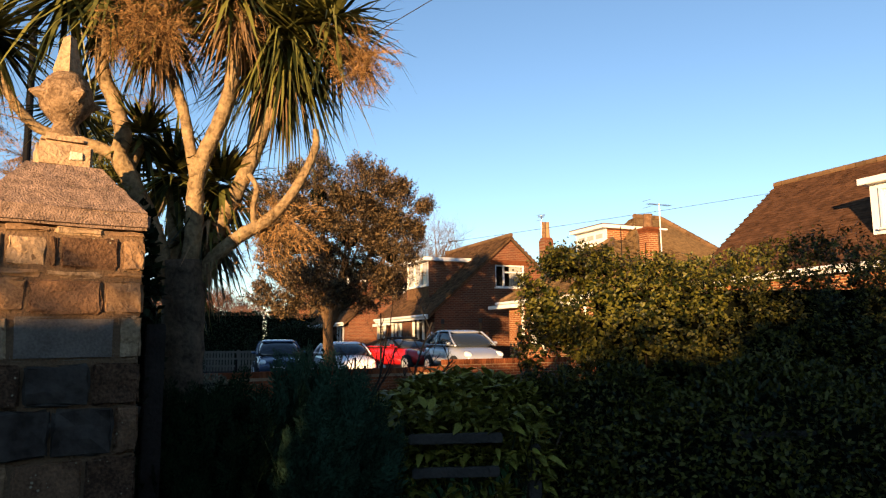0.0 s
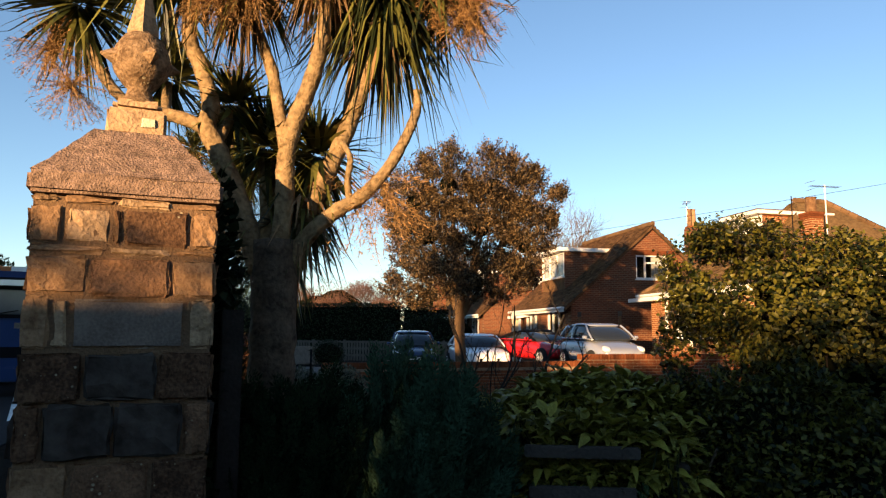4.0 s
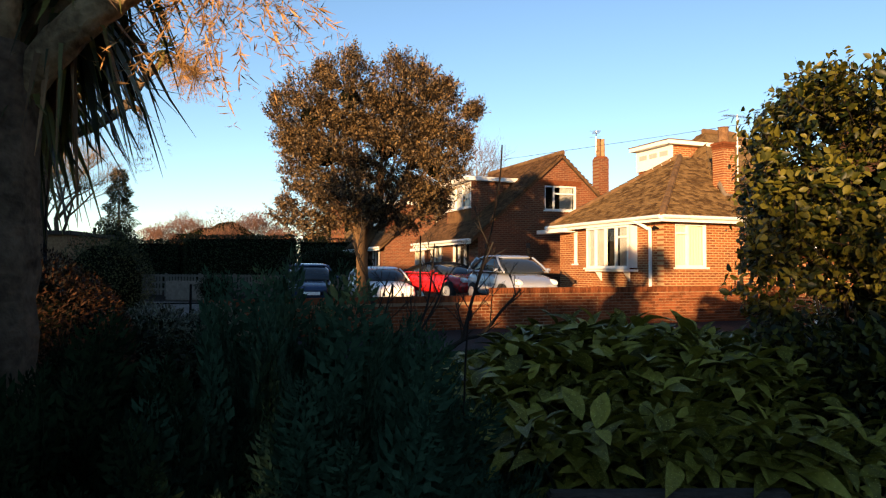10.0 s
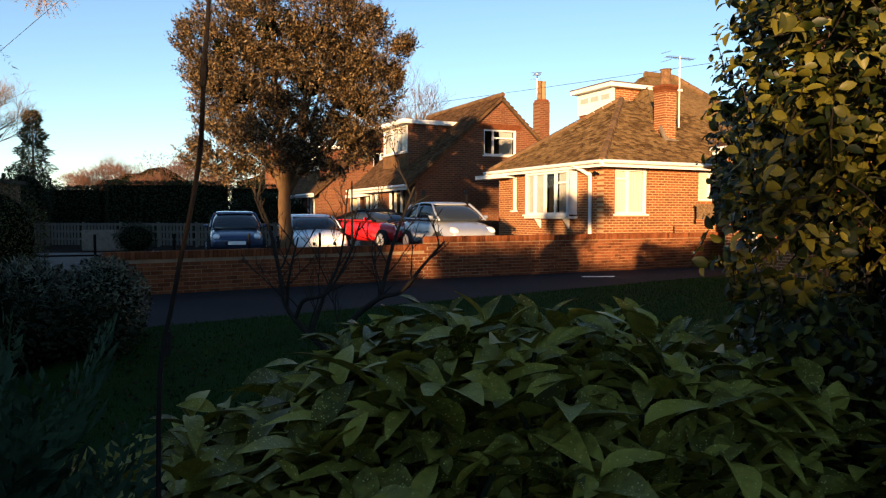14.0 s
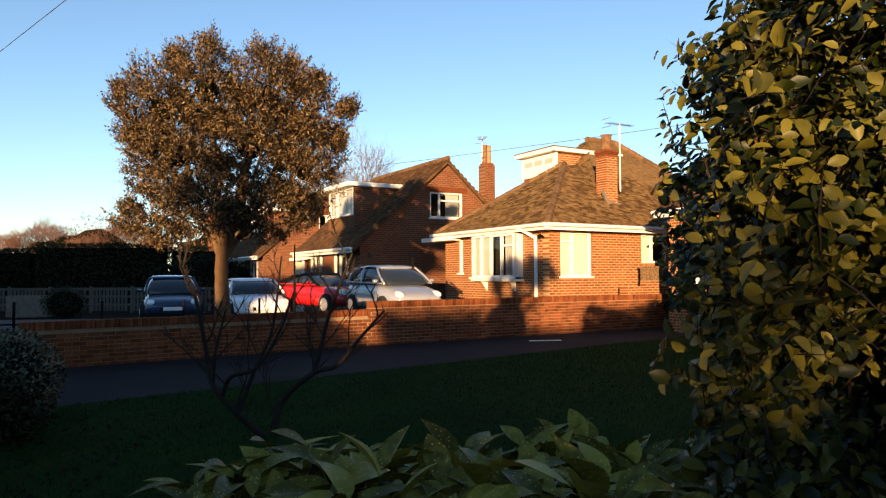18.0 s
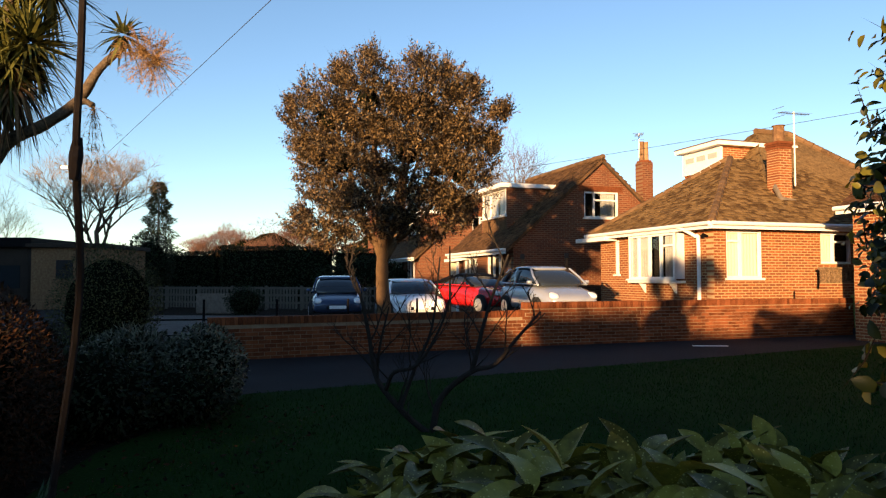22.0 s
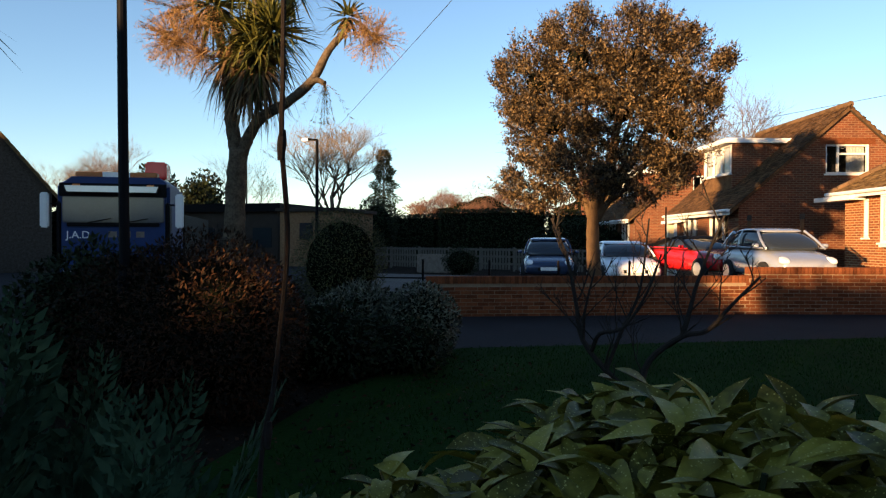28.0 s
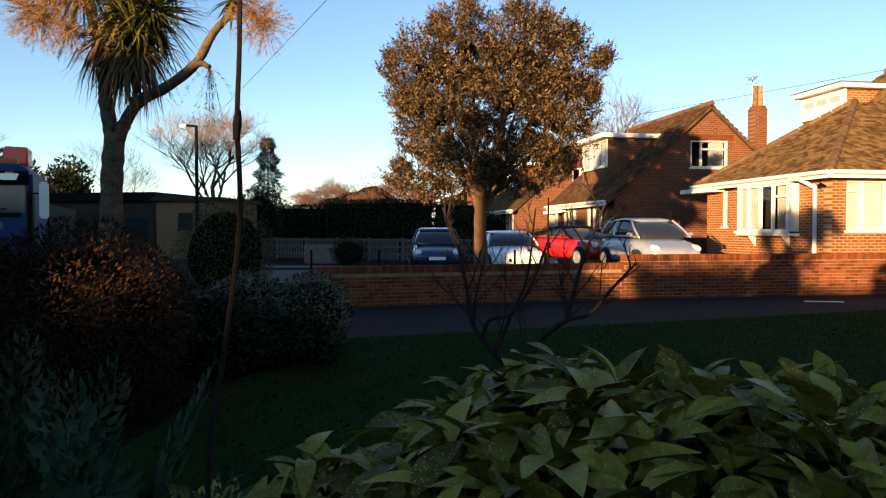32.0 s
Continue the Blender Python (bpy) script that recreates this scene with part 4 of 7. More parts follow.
# ---- garden wall: brick on edge coping, courses of bricks ----
def garden_wall():
    t = thing("garden_wall", "low red-brick garden wall with brick-on-edge coping, partly shaded", "wall", Matrix.Translation(WALL0) @ pose(0, 0, 0, 0, 0, AZ))
    x0, step, x1 = -6.8, -0.2, 9.4
    hl, hr = 0.665, 0.84
    bend = Matrix.Translation((step, 0, 0)) @ Matrix.Rotation(radians(5.5), 4, "Z") @ Matrix.Translation((-step, 0, 0))

    def along(x, m):
        """The lower length of the wall turns a little towards the lawn."""
        return bend @ m if x < step else m

    def block(bm, x, *size):
        n = len(bm.verts)
        box(bm, *size)
        if x < step:
            bm.verts.ensure_lookup_table()
            for v in bm.verts[n:]:
                v.co = bend @ v.co

    bm = bmesh.new()
    block(bm, x0, x0 + 0.01, 0.006, 0, step, 0.203, hl)
    box(bm, step, 0.006, 0, x1 - 0.01, 0.203, hr)
    part("mortar_core", bm, M["mortar"], t)
    me = bpy.data.meshes.new("brick")
    b = slab(-0.1075, 0, 0, 0.1075, 0.2, 0.065, 0.004)
    b.to_mesh(me)
    b.free()
    me.materials.append(M["brick"])
    cm = bpy.data.meshes.new("coping_brick")
    b = slab(-0.033, -0.01, 0, 0.033, 0.225, 0.14, 0.005)
    b.to_mesh(cm)
    b.free()
    cm.materials.append(M["brick"])
    rnd = random.Random(5)
    rest = bmesh.new()
    single = 0
    x = x0 + 0.04
    while x < x1:
        h = hl if x < step else hr
        if -1.2 < x < 4.6:
            put_mesh("coping_brick", cm, t, along(x, pose(x, rnd.uniform(-0.004, 0.004), h, 0, 0, rnd.uniform(-1.5, 1.5))))
        else:
            block(rest, x, x - 0.033, -0.01, h, x + 0.033, 0.225, h + 0.14)
        x += 0.076
    for r in range(12):
        z = 0.004 + r * 0.075
        x = x0 + 0.11 + (0.1125 if r % 2 else 0)
        while x < x1 - 0.1:
            h = hl if x < step else hr
            if z + 0.065 <= h:
                if -0.9 < x < 4.2 and single < 290:
                    put_mesh("brick", me, t, along(x, pose(x, rnd.uniform(-0.003, 0.003), z)))
                    single += 1
                else:
                    block(rest, x, x - 0.1075, rnd.uniform(-0.003, 0.003), z, x + 0.1075, 0.2, z + 0.065)
            x += 0.225
    tagged(part("bricks", rest, M["brick_joined"], t), kind="stuff")
    return t


garden_wall()


def screen_wall():
    """Brick wall with a band of pierced blocks beside the bungalow."""
    t = thing("screen_wall", "brick wall with a band of pierced pale blocks", "wall", pose(6.35, 20.9, 0, 0, 0, AZ))
    part("base", slab(2.95, -0.75, 0, 4.85, -0.55, 1.36, 0.01), M["bung_x"], t)
    for k in range(6):
        x = 2.96 + k * 0.315
        bm = bmesh.new()
        for a in ((x, 1.37, x + 0.05, 1.72), (x + 0.25, 1.37, x + 0.3, 1.72), (x + 0.05, 1.37, x + 0.25, 1.42), (x + 0.05, 1.67, x + 0.25, 1.72), (x + 0.12, 1.42, x + 0.18, 1.67)):
            box(bm, a[0], -0.73, a[1], a[2], -0.57, a[3])
        part("pierced_block", bm, M["stone"], t)
    part("cap", slab(2.93, -0.78, 1.725, 4.87, -0.52, 1.79, 0.01), M["stone"], t)
    part("pier", slab(2.15, -0.78, 0, 2.93, -0.52, 1.2, 0.01), M["bung_x"], t)
    return t


screen_wall()
part_bin = thing("wheelie_bin", "green plastic wheelie bin between the houses", "bin", pose(10.3, 20.9, 0, 0, 0, AZ))
bm = prism(bmesh.new(), [(-0.25, 0.05), (0.25, 0.05), (0.3, 0.98), (-0.3, 0.98)], -0.3, 0.3)
part("body", bm, M["green_bin"], part_bin)
part("lid", slab(-0.32, -0.35, 0.985, 0.32, 0.33, 1.05, 0.02), M["green_bin"], part_bin)
for s in (-1, 1):
    part("wheel", tube(bmesh.new(), [(s * 0.27, 0.25, 0.1), (s * 0.31, 0.25, 0.1)], 0.1, 12), M["rubber"], part_bin)


# ---- stone pillar with finial ----
def rough_block(x0, x1, y0, y1, z0, z1, rnd, rough=0.007, bevel=0.01):
    """A hand-cut stone: a bevelled block with an uneven face."""
    b = slab(x0, y0, z0, x1, y1, z1, bevel)
    bmesh.ops.subdivide_edges(b, edges=[e for e in b.edges if e.calc_length() > 0.06], cuts=2, use_grid_fill=True)
    for q in b.verts:
        q.co += Vector((rnd.uniform(-1, 1) * 0.6, rnd.uniform(-1, 1), rnd.uniform(-1, 1) * 0.6)) * rough
    return b


def pillar():
    t = thing("stone_pillar", "weathered stone gate pillar with moulded cap and ball finial", "pillar", pose(-1.314, 1.934, 0, 0, 0, 31))
    w, cap = 0.337, 2.0
    rnd = random.Random(3)
    part("mortar_core", slab(-w + 0.014, -w + 0.014, 0, w - 0.014, w - 0.014, cap - 0.01), M["pillar_mortar"], t)
    # courses of the front from the top: foot, head, then width and stone of each piece
    # upper courses redder for low sun, middle ones darker for shade, by stone choice
    front = [(1.962, 1.996, ((0.16, "stone"), (0.28, "stone_red"), (0.3, "stone"), (0.26, "stone_red"))),
             (1.815, 1.955, ((0.18, "stone_red"), (0.24, "stone"), (0.06, "stone_red"), (0.36, "ironstone"), (0.16, "stone_red"))),
             (1.775, 1.808, ((0.4, "stone_red"), (0.35, "stone"), (0.25, "stone_red"))),
             (1.62, 1.768, ((0.32, "stone_red"), (0.43, "ironstone"), (0.25, "stone_red"))),
             (1.418, 1.61, ((0.15, "stone_red"), (0.09, "stone"), (0.6, "stone_pale"), (0.16, "stone"))),
             (1.225, 1.405, ((0.32, "ironstone"), (0.38, "flint"), (0.3, "ironstone"))),
             (1.015, 1.215, ((0.14, "ironstone"), (0.35, "flint"), (0.36, "flint"), (0.15, "ironstone"))),
             (0.81, 1.003, ((0.29, "stone_red"), (0.4, "ironstone"), (0.31, "ironstone"))),
             (0.62, 0.8, ((0.22, "stone"), (0.36, "flint"), (0.42, "stone_red"))),
             (0.42, 0.61, ((0.35, "ironstone"), (0.3, "stone"), (0.35, "flint"))),
             (0.21, 0.41, ((0.25, "stone"), (0.45, "stone_red"), (0.3, "ironstone"))),
             (0.0, 0.2, ((0.4, "ironstone"), (0.3, "stone"), (0.3, "stone_red")))]
    for side in range(4):
        R = Matrix.Rotation(radians(90 * side), 4, "Z")
        inset = 0.0 if side % 2 == 0 else 0.05
        for z0, z1, row in front:
            x, pieces = -w + inset, list(row)
            if side:
                rnd.shuffle(pieces)
            for share, key in pieces:
                length = share * 2 * (w - inset)
                key = "stone" if side and key == "stone_pale" else key
                proud = {"flint": 0.012, "stone_pale": -0.004, "ironstone": 0.006}.get(key, 0.0) + rnd.uniform(-0.004, 0.004)
                b = rough_block(x + 0.006, x + length - 0.006, -w - proud + 0.004, -w + 0.05, z0 + rnd.uniform(-0.004, 0.004), z1 + rnd.uniform(-0.004, 0.004), rnd,
                                0.012 if key == "flint" else 0.004 if key == "stone_pale" else 0.008)
                b.transform(R)
                part("stone", b, M[key], t)
                x += length
    # cap: a slab, a weathered slope, a block and the turned finial
    cp = part("cap", rough_block(-w - 0.012, w + 0.012, -w - 0.012, w + 0.012, cap, cap + 0.085, rnd, 0.004, 0.015), M["cap_stone"], t)
    bm = bmesh.new()
    a = [bm.verts.new((x, y, cap + 0.083)) for x, y in ((-w, -w), (w, -w), (w, w), (-w, w))]
    s = 0.15
    b = [bm.verts.new((x, y, cap + 0.31)) for x, y in ((-s, -s), (s, -s), (s, s), (-s, s))]
    bm.faces.new(b)
    for i in range(4):
        j = (i + 1) % 4
        bm.faces.new((a[i], a[j], b[j], b[i]))
    bmesh.ops.subdivide_edges(bm, edges=bm.edges[:], cuts=7, use_grid_fill=True)
    for q in bm.verts:
        q.co += Vector((rnd.uniform(-1, 1), rnd.uniform(-1, 1), rnd.uniform(-0.6, 0.6))) * 0.006
    part("cap_slope", bm, M["cap_stone"], cp)
    part("plinth", rough_block(-0.117, 0.117, -0.117, 0.117, cap + 0.305, cap + 0.425, rnd, 0.004, 0.012), M["stone"], cp)
    part("plinth_mould", rough_block(-0.098, 0.098, -0.098, 0.098, cap + 0.42, cap + 0.475, rnd, 0.004, 0.02), M["stone"], cp)
    part("lichen_patch", rough_block(0.02, 0.075, -0.124, -0.115, cap + 0.345, cap + 0.385, rnd, 0.005, 0.003), M["lichen"], cp, "pale lichen patch")
    fin = bmesh.new()
    z0 = cap + 0.47
    prof = [(0.085, 0), (0.06, 0.03), (0.047, 0.07), (0.075, 0.1), (0.112, 0.15), (0.122, 0.2), (0.112, 0.25), (0.085, 0.3), (0.058, 0.325), (0.03, 0.332)]
    tube(fin, [(0, 0, z0 + z) for _, z in prof], [r for r, _ in prof], 20)
    for q in fin.verts:
        q.co += Vector((rnd.uniform(-1, 1), rnd.uniform(-1, 1), rnd.uniform(-1, 1))) * 0.0035
    part("finial", fin, M["stone"], cp, "round turned finial with lichen", True)
    ob = tube(bmesh.new(), [(0, 0, z0 + z) for z in (0.318, 0.34, 0.4, 0.46, 0.51, 0.528)], [0.06, 0.066, 0.052, 0.039, 0.029, 0.006], 4)
    part("obelisk", ob, M["stone"], cp, "four-sided tapering point of the finial")
    for k in range(4):
        a = radians(20 + 90 * k)
        d = Vector((math.cos(a), math.sin(a), 0))
        bm = tube(bmesh.new(), [d * 0.09 + Vector((0, 0, z0 + 0.2)), d * 0.17 + Vector((0, 0, z0 + 0.2))], [0.054, 0.006], 4)
        part("boss", bm, M["stone"], cp)
    return t


pillar()
gate_post = thing("gate_post", "dark weathered timber post against the pillar, ivy over its top", "post", pose(-0.88, 2.03, 0, 0, 0, 31))
part("shaft", slab(-0.045, -0.05, 0, 0.045, 0.05, 1.58, 0.006), M["bark_grey"], gate_post)


# ---- hedges and shrubs ----
def box_hedge(name, label, x0, x1, y0, y1, h, n, size, material, uneven=0.12, width=0.5):
    t = thing(name, label, "hedge", pose((x0 + x1) / 2, (y0 + y1) / 2, 0))
    cx, cy = (x1 - x0) / 2, (y1 - y0) / 2
    areas = np.array([2 * cx * h, 2 * cx * h * 0.4, 2 * cy * h, 2 * cy * h * 0.5, 4 * cx * cy])
    side = RNG.choice(5, n, p=areas / areas.sum())
    a, b = RNG.random(n), RNG.random(n)
    p = np.zeros((n, 3))
    nor = np.zeros((n, 3))
    for s in range(5):
        i = side == s
        if s < 2:
            p[i] = np.stack([(a[i] * 2 - 1) * cx, np.full(i.sum(), cy * (-1 if s == 0 else 1)), b[i] * h], 1)
            nor[i] = (0, -1 if s == 0 else 1, 0)
        elif s < 4:
            p[i] = np.stack([np.full(i.sum(), cx * (-1 if s == 2 else 1)), (a[i] * 2 - 1) * cy, b[i] * h], 1)
            nor[i] = (-1 if s == 2 else 1, 0, 0)
        else:
            p[i] = np.stack([(a[i] * 2 - 1) * cx, (b[i] * 2 - 1) * cy, np.full(i.sum(), h)], 1)
            nor[i] = (0, 0, 1)
    # round the upper edges and the ends
    q = p - [0, 0, h * 0.5]
    lim = np.array([cx, cy, h * 0.5])
    r = 0.35
    c = np.clip(q, -(lim - r), lim - r)
    c[:, 2] = np.clip(q[:, 2], -h, h * 0.5 - r)
    d = q - c
    ln = np.linalg.norm(d, axis=1, keepdims=True)
    q = c + np.where(ln > 1e-6, d / np.maximum(ln, 1e-6), 0) * np.minimum(ln, r)
    p = q + [0, 0, h * 0.5]
    push = lumps(p + [x0, y0, 0], uneven, 3.1)[:, None] - 0.16 * RNG.random((n, 1)) ** 2 + 0.05 * RNG.random((n, 1)) ** 4
    p = p + nor * push
    way = unit(nor * 0.5 + RNG.normal(size=(n, 3)) * 0.6 + [0, 0, 0.15])
    put_mesh("leaves", leaf_mesh("leaves", p, way, size * RNG.uniform(0.6, 1.25, n), width, material, up=nor + [0, 0, 0.3]), t)
    # solid block coloured as the shade deep in the hedge
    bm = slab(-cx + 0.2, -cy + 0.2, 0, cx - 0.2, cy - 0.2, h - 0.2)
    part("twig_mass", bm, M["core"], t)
    return t



def privet_hedge():
    """The tall hedge: leafy sprigs on thin twigs over a near-black block for the shaded inside, with a ragged open end.
    """
    t = thing("privet_hedge", "tall clipped green privet hedge, sunlit on top, dark below", "hedge", pose(1.1, 3.12, 0))
    long_, deep, h = 6.4, 0.85, 2.08
    n = 14500
    face = RNG.choice(4, n, p=(0.62, 0.13, 0.2, 0.05))
    a, b, inn = RNG.random(n), RNG.random(n), RNG.random(n) ** 1.6 * 0.34
    x = np.where(face == 2, inn * 1.3, a * long_)
    y = np.where(face == 0, inn, np.where(face == 3, deep - inn, b * deep))
    z = np.where(face == 1, h - inn, np.where(face == 2, a * h, b * h))
    p = np.stack([x, y, z], 1)
    # rounded shoulder at the open end and along the top edge
    over = np.maximum(0, p[:, 2] - (h - 0.32)) / 0.32
    p[:, 0] += 0.2 * over ** 2 * np.exp(-p[:, 0] * 2.5)
    p[:, 1] += 0.16 * over ** 2 * (face == 0)
    bulge = lumps(p, 0.07, 3.4) + lumps(p, 0.04, 8.0)
    out = np.stack([(face == 2) * -1.0, (face == 0) * -1.0 + (face == 3) * 1.0, (face == 1) * 1.0], 1)
    p += out * bulge[:, None]
    p[:, 0] += 0.27 * np.clip(p[:, 1] / deep, 0, 1) * np.exp(-p[:, 0] * 0.8)
    p[:, 2] += 0.05 * np.sin(p[:, 0] * 3.7) * (p[:, 2] > 1.9) + 0.03 * np.clip(p[:, 0], 0, 3) * (p[:, 2] / h)
    thin = (p[:, 0] < 0.45) & (lumps(p, 1.0, 9.0) < -0.15)
    p, out = p[~thin], out[~thin]
    n = len(p)
    way = unit(out * 0.6 + RNG.normal(size=(n, 3)) * 0.45 + [0, 0, 0.45])
    length = RNG.uniform(0.08, 0.18, n) * np.where(RNG.random(n) < 0.02, 1.5, 1.0)
    feet, ways, sizes, ups = [], [], [], []
    for k in range(11):
        f = (k + 1) / 11
        side = unit(np.cross(way, RNG.normal(size=(n, 3))))
        feet.append(p + way * (length * f - 0.12)[:, None])
        ways.append(unit(side * 0.9 + way * 0.45 + RNG.normal(size=(n, 3)) * 0.25 - [0, 0, 0.12]))
        sizes.append(RNG.uniform(0.022, 0.04, n) * (1.1 - 0.3 * f))
        ups.append(unit(out + [0, 0, 0.6]))
    feet, ways, sizes, ups = (np.concatenate(q) for q in (feet, ways, sizes, ups))
    close = feet[:, 0] < 1.35
    put_mesh("leaves", oval_leaf_mesh("leaves", feet[close], ways[close], sizes[close], 0.62, M["privet"], ups[close]), t)
    put_mesh("leaves", leaf_mesh("leaves", feet[~close], ways[~close], sizes[~close], 0.58, M["privet"], up=ups[~close], fold=0.25, droop=0.25), t)
    put_mesh("twig_layer", leaf_mesh("twig_layer", p - way * 0.14, way, length + 0.02, 0.025, M["bark_dark"]), t, None, "thin brown twigs")
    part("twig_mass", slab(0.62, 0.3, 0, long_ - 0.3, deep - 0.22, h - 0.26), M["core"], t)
    for k in range(9):
        fx = 0.34 + 0.09 * k
        top = Vector((fx + RNG.uniform(-0.2, 0.12), 0.4 + RNG.uniform(-0.25, 0.2), RNG.uniform(1.5, 2.3)))
        foot = Vector((fx * 0.6 + 0.3, 0.4, 0))
        part("stem", tube(bmesh.new(), [foot, foot.lerp(top, 0.5) + Vector((RNG.uniform(-0.08, 0.08), RNG.uniform(-0.08, 0.08), 0)), top], [0.01, 0.007, 0.003], 6), M["bark_dark"], t)
    return t


privet_hedge()
# unseen hedges added behind the walker, heights set to place the shadow line
for x0, x1, h, n in ((-9.8, -9.15, 3.1, 700), (-9.2, -8.05, 2.42, 1000), (-8.1, -5.85, 3.2, 1500), (-5.9, -4.4, 2.74, 1400), (-4.45, -1.25, 2.64, 2000), (-1.9, 7.0, 2.9, 4000)):
    box_hedge("shade_hedge", "unseen evergreen hedge added behind the walker to cast shade", x0, x1, -10.2, -9.0, h, n, 0.16, M["privet"], 0.05)
# unseen block added for the dark patch on the privet hedge
box_hedge("shade_shrub", "unseen tall evergreen block added to cast a shadow on the privet hedge", -1.17, -0.5, -9.0, -8.4, 3.4, 2500, 0.12, M["privet"], 0.05)

# ---- plain unseen blocks added behind the walker to shade the scene ----
for x0, x1, h, lab in ((-10.9, -9.75, 4.75, "unseen narrow brick block added behind to cast shade"), (-14.0, -10.95, 3.3, "unseen low brick block added behind to cast shade"), (-21.0, -14.1, 5.6, "unseen mid-height brick block added behind to cast shade"), (-75.0, -21.2, 8.6, "unseen tall brick block added behind to cast shade"), (7.1, 40.0, 8.6, "unseen tall brick block added behind to cut sky light")):
    b = part("street_building", slab(x0, -12.0, 0, x1, -9.2, h, 0.05), M["bung_x"])
    tagged(b, lab, "building")
shrub("privet_shrub", "dark low privet growth at the foot of the hedge end", "shrub", (1.56, 2.98, 0.66), (0.47, 0.38, 0.72), 13000, 0.036, 0.55, M["privet"], lump=0.12, scale=5)
shrub("privet_shrub", "dark low privet growth spilling in front of the hedge", "shrub", (2.5, 2.78, 0.6), (1.25, 0.42, 0.72), 26000, 0.04, 0.55, M["privet"], lump=0.12, scale=4)


# ---- spotted laurel over the fence ----
def laurel_leaf_mesh(material, length=0.125, wide=0.05, bend=0.25):
    vs, fs = [], []
    n = 6
    for i in range(n + 1):
        t = i / n
        w = wide * math.sin(math.pi * min(1, t ** 0.9 * 0.95 + 0.02)) ** 1.05 * 0.5
        if i == n:
            w = 0.0008
        y, z = length * t, -bend * length * t * t
        vs += [(-w, y, z + w * 0.45), (0, y, z), (w, y, z + w * 0.45)]
    for i in range(n):
        o = i * 3
        fs += [(o, o + 1, o + 4, o + 3), (o + 1, o + 2, o + 5, o + 4)]
    return mesh_of("leaf", vs, fs, material, True)


def aucuba():
    t = thing("spotted_laurel", "glossy spotted laurel bush with large speckled green leaves", "shrub", pose(0.93, 3.1, 0))
    rnd = random.Random(11)
    kinds = [laurel_leaf_mesh(M["aucuba"], L, W, b) for L, W, b in ((0.112, 0.054, 0.2), (0.125, 0.056, 0.5), (0.095, 0.047, 0.1), (0.115, 0.052, 0.85), (0.08, 0.038, 0.3))]

    def top(x, y):
        z = 1.27 - (0.36 if x < 0.8 else 1.2) * (x - 0.8) ** 2 - 1.4 * max(0.0, 3.1 - y) ** 2 - 0.8 * max(0.0, y - 3.3) ** 2
        return z + 0.03 * math.sin(x * 9.1 + y * 3) + 0.02 * math.sin(y * 11 + x * 6)

    vs, fs, single = [], [], 0
    shoots = []
    while len(shoots) < 950:
        x, y = rnd.uniform(-0.12, 1.14), rnd.uniform(2.58, 3.62)
        z = top(x, y) - rnd.random() ** 2 * 0.2
        if all((x - a) ** 2 + (y - b) ** 2 + (z - c) ** 2 > 0.0009 for a, b, c in shoots):
            shoots.append((x, y, z))
    for _ in range(230):
        x, y = rnd.uniform(0.3, 1.12), rnd.uniform(2.57, 2.68)
        shoots.append((x, y, rnd.choice((rnd.uniform(0.2, 0.7), rnd.uniform(0.82, 0.9), rnd.uniform(0.97, 1.1)))))
    for _ in range(90):
        x, y = rnd.uniform(-0.14, 0.3), rnd.uniform(2.75, 3.2)
        shoots.append((x, y, rnd.uniform(0.75, 1.05)))
    for x, y in ((0.12, 3.22), (0.06, 3.19)):
        shoots.append((x, y, top(x, y) + 0.08))
    shoots.sort(key=lambda p: (p[1] - 2.1) ** 2 + (p[0] - 0.5) ** 2 * 0.3 - p[2] * 0.9)
    base = Vector((0.93, 3.1, 0))
    for x, y, z in shoots:
        lean = Vector((rnd.uniform(-0.5, 0.5), rnd.uniform(-0.9, 0.15), 1)).normalized()
        foot = Vector((x, y, z)) - base
        a0 = rnd.random() * 6.3
        if rnd.random() < 0.5:
            bm = tube(bmesh.new(), [foot - lean * 0.22, foot], [0.005, 0.004], 5)
            part("shoot", bm, M["dark_leaf"], t, "green stem")
        for k in range(rnd.choice((6, 7, 8))):
            a = a0 + k * 2.4
            rise = rnd.uniform(-0.5, 1.1) - k * 0.03
            d = Vector((math.cos(a), math.sin(a), rise)).normalized()
            d = (d + lean * 0.35).normalized()
            q = d.to_track_quat("Y", "Z")
            m = Matrix.Translation(foot + d * 0.01 - lean * 0.012 * k) @ q.to_matrix().to_4x4() @ Matrix.Rotation(rnd.uniform(-0.6, 0.6), 4, "Y")
            s = rnd.uniform(0.45, 0.95)
            m = m @ Matrix.Scale(s, 4)
            me = rnd.choice(kinds)
            if single < 300:
                put_mesh("leaf", me, t, m)
                single += 1
            else:
                o = len(vs)
                vs += [m @ v.co for v in me.vertices]
                fs += [tuple(i + o for i in p.vertices) for p in me.polygons]
    tagged(put_mesh("leaves", mesh_of("leaves", vs, fs, M["aucuba_joined"], True), t), kind="stuff")
    for k in range(14):
        a = k * 2.4
        e = Vector((0.9 * math.cos(a) * (0.3 + 0.05 * k), 0.4 * math.sin(a), 0.95))
        part("stem", tube(bmesh.new(), [(0.1 * math.cos(a), 0.08 * math.sin(a), 0), tuple(e * 0.6), tuple(e)], [0.014, 0.011, 0.006], 6), M["bark"], t)
    return t


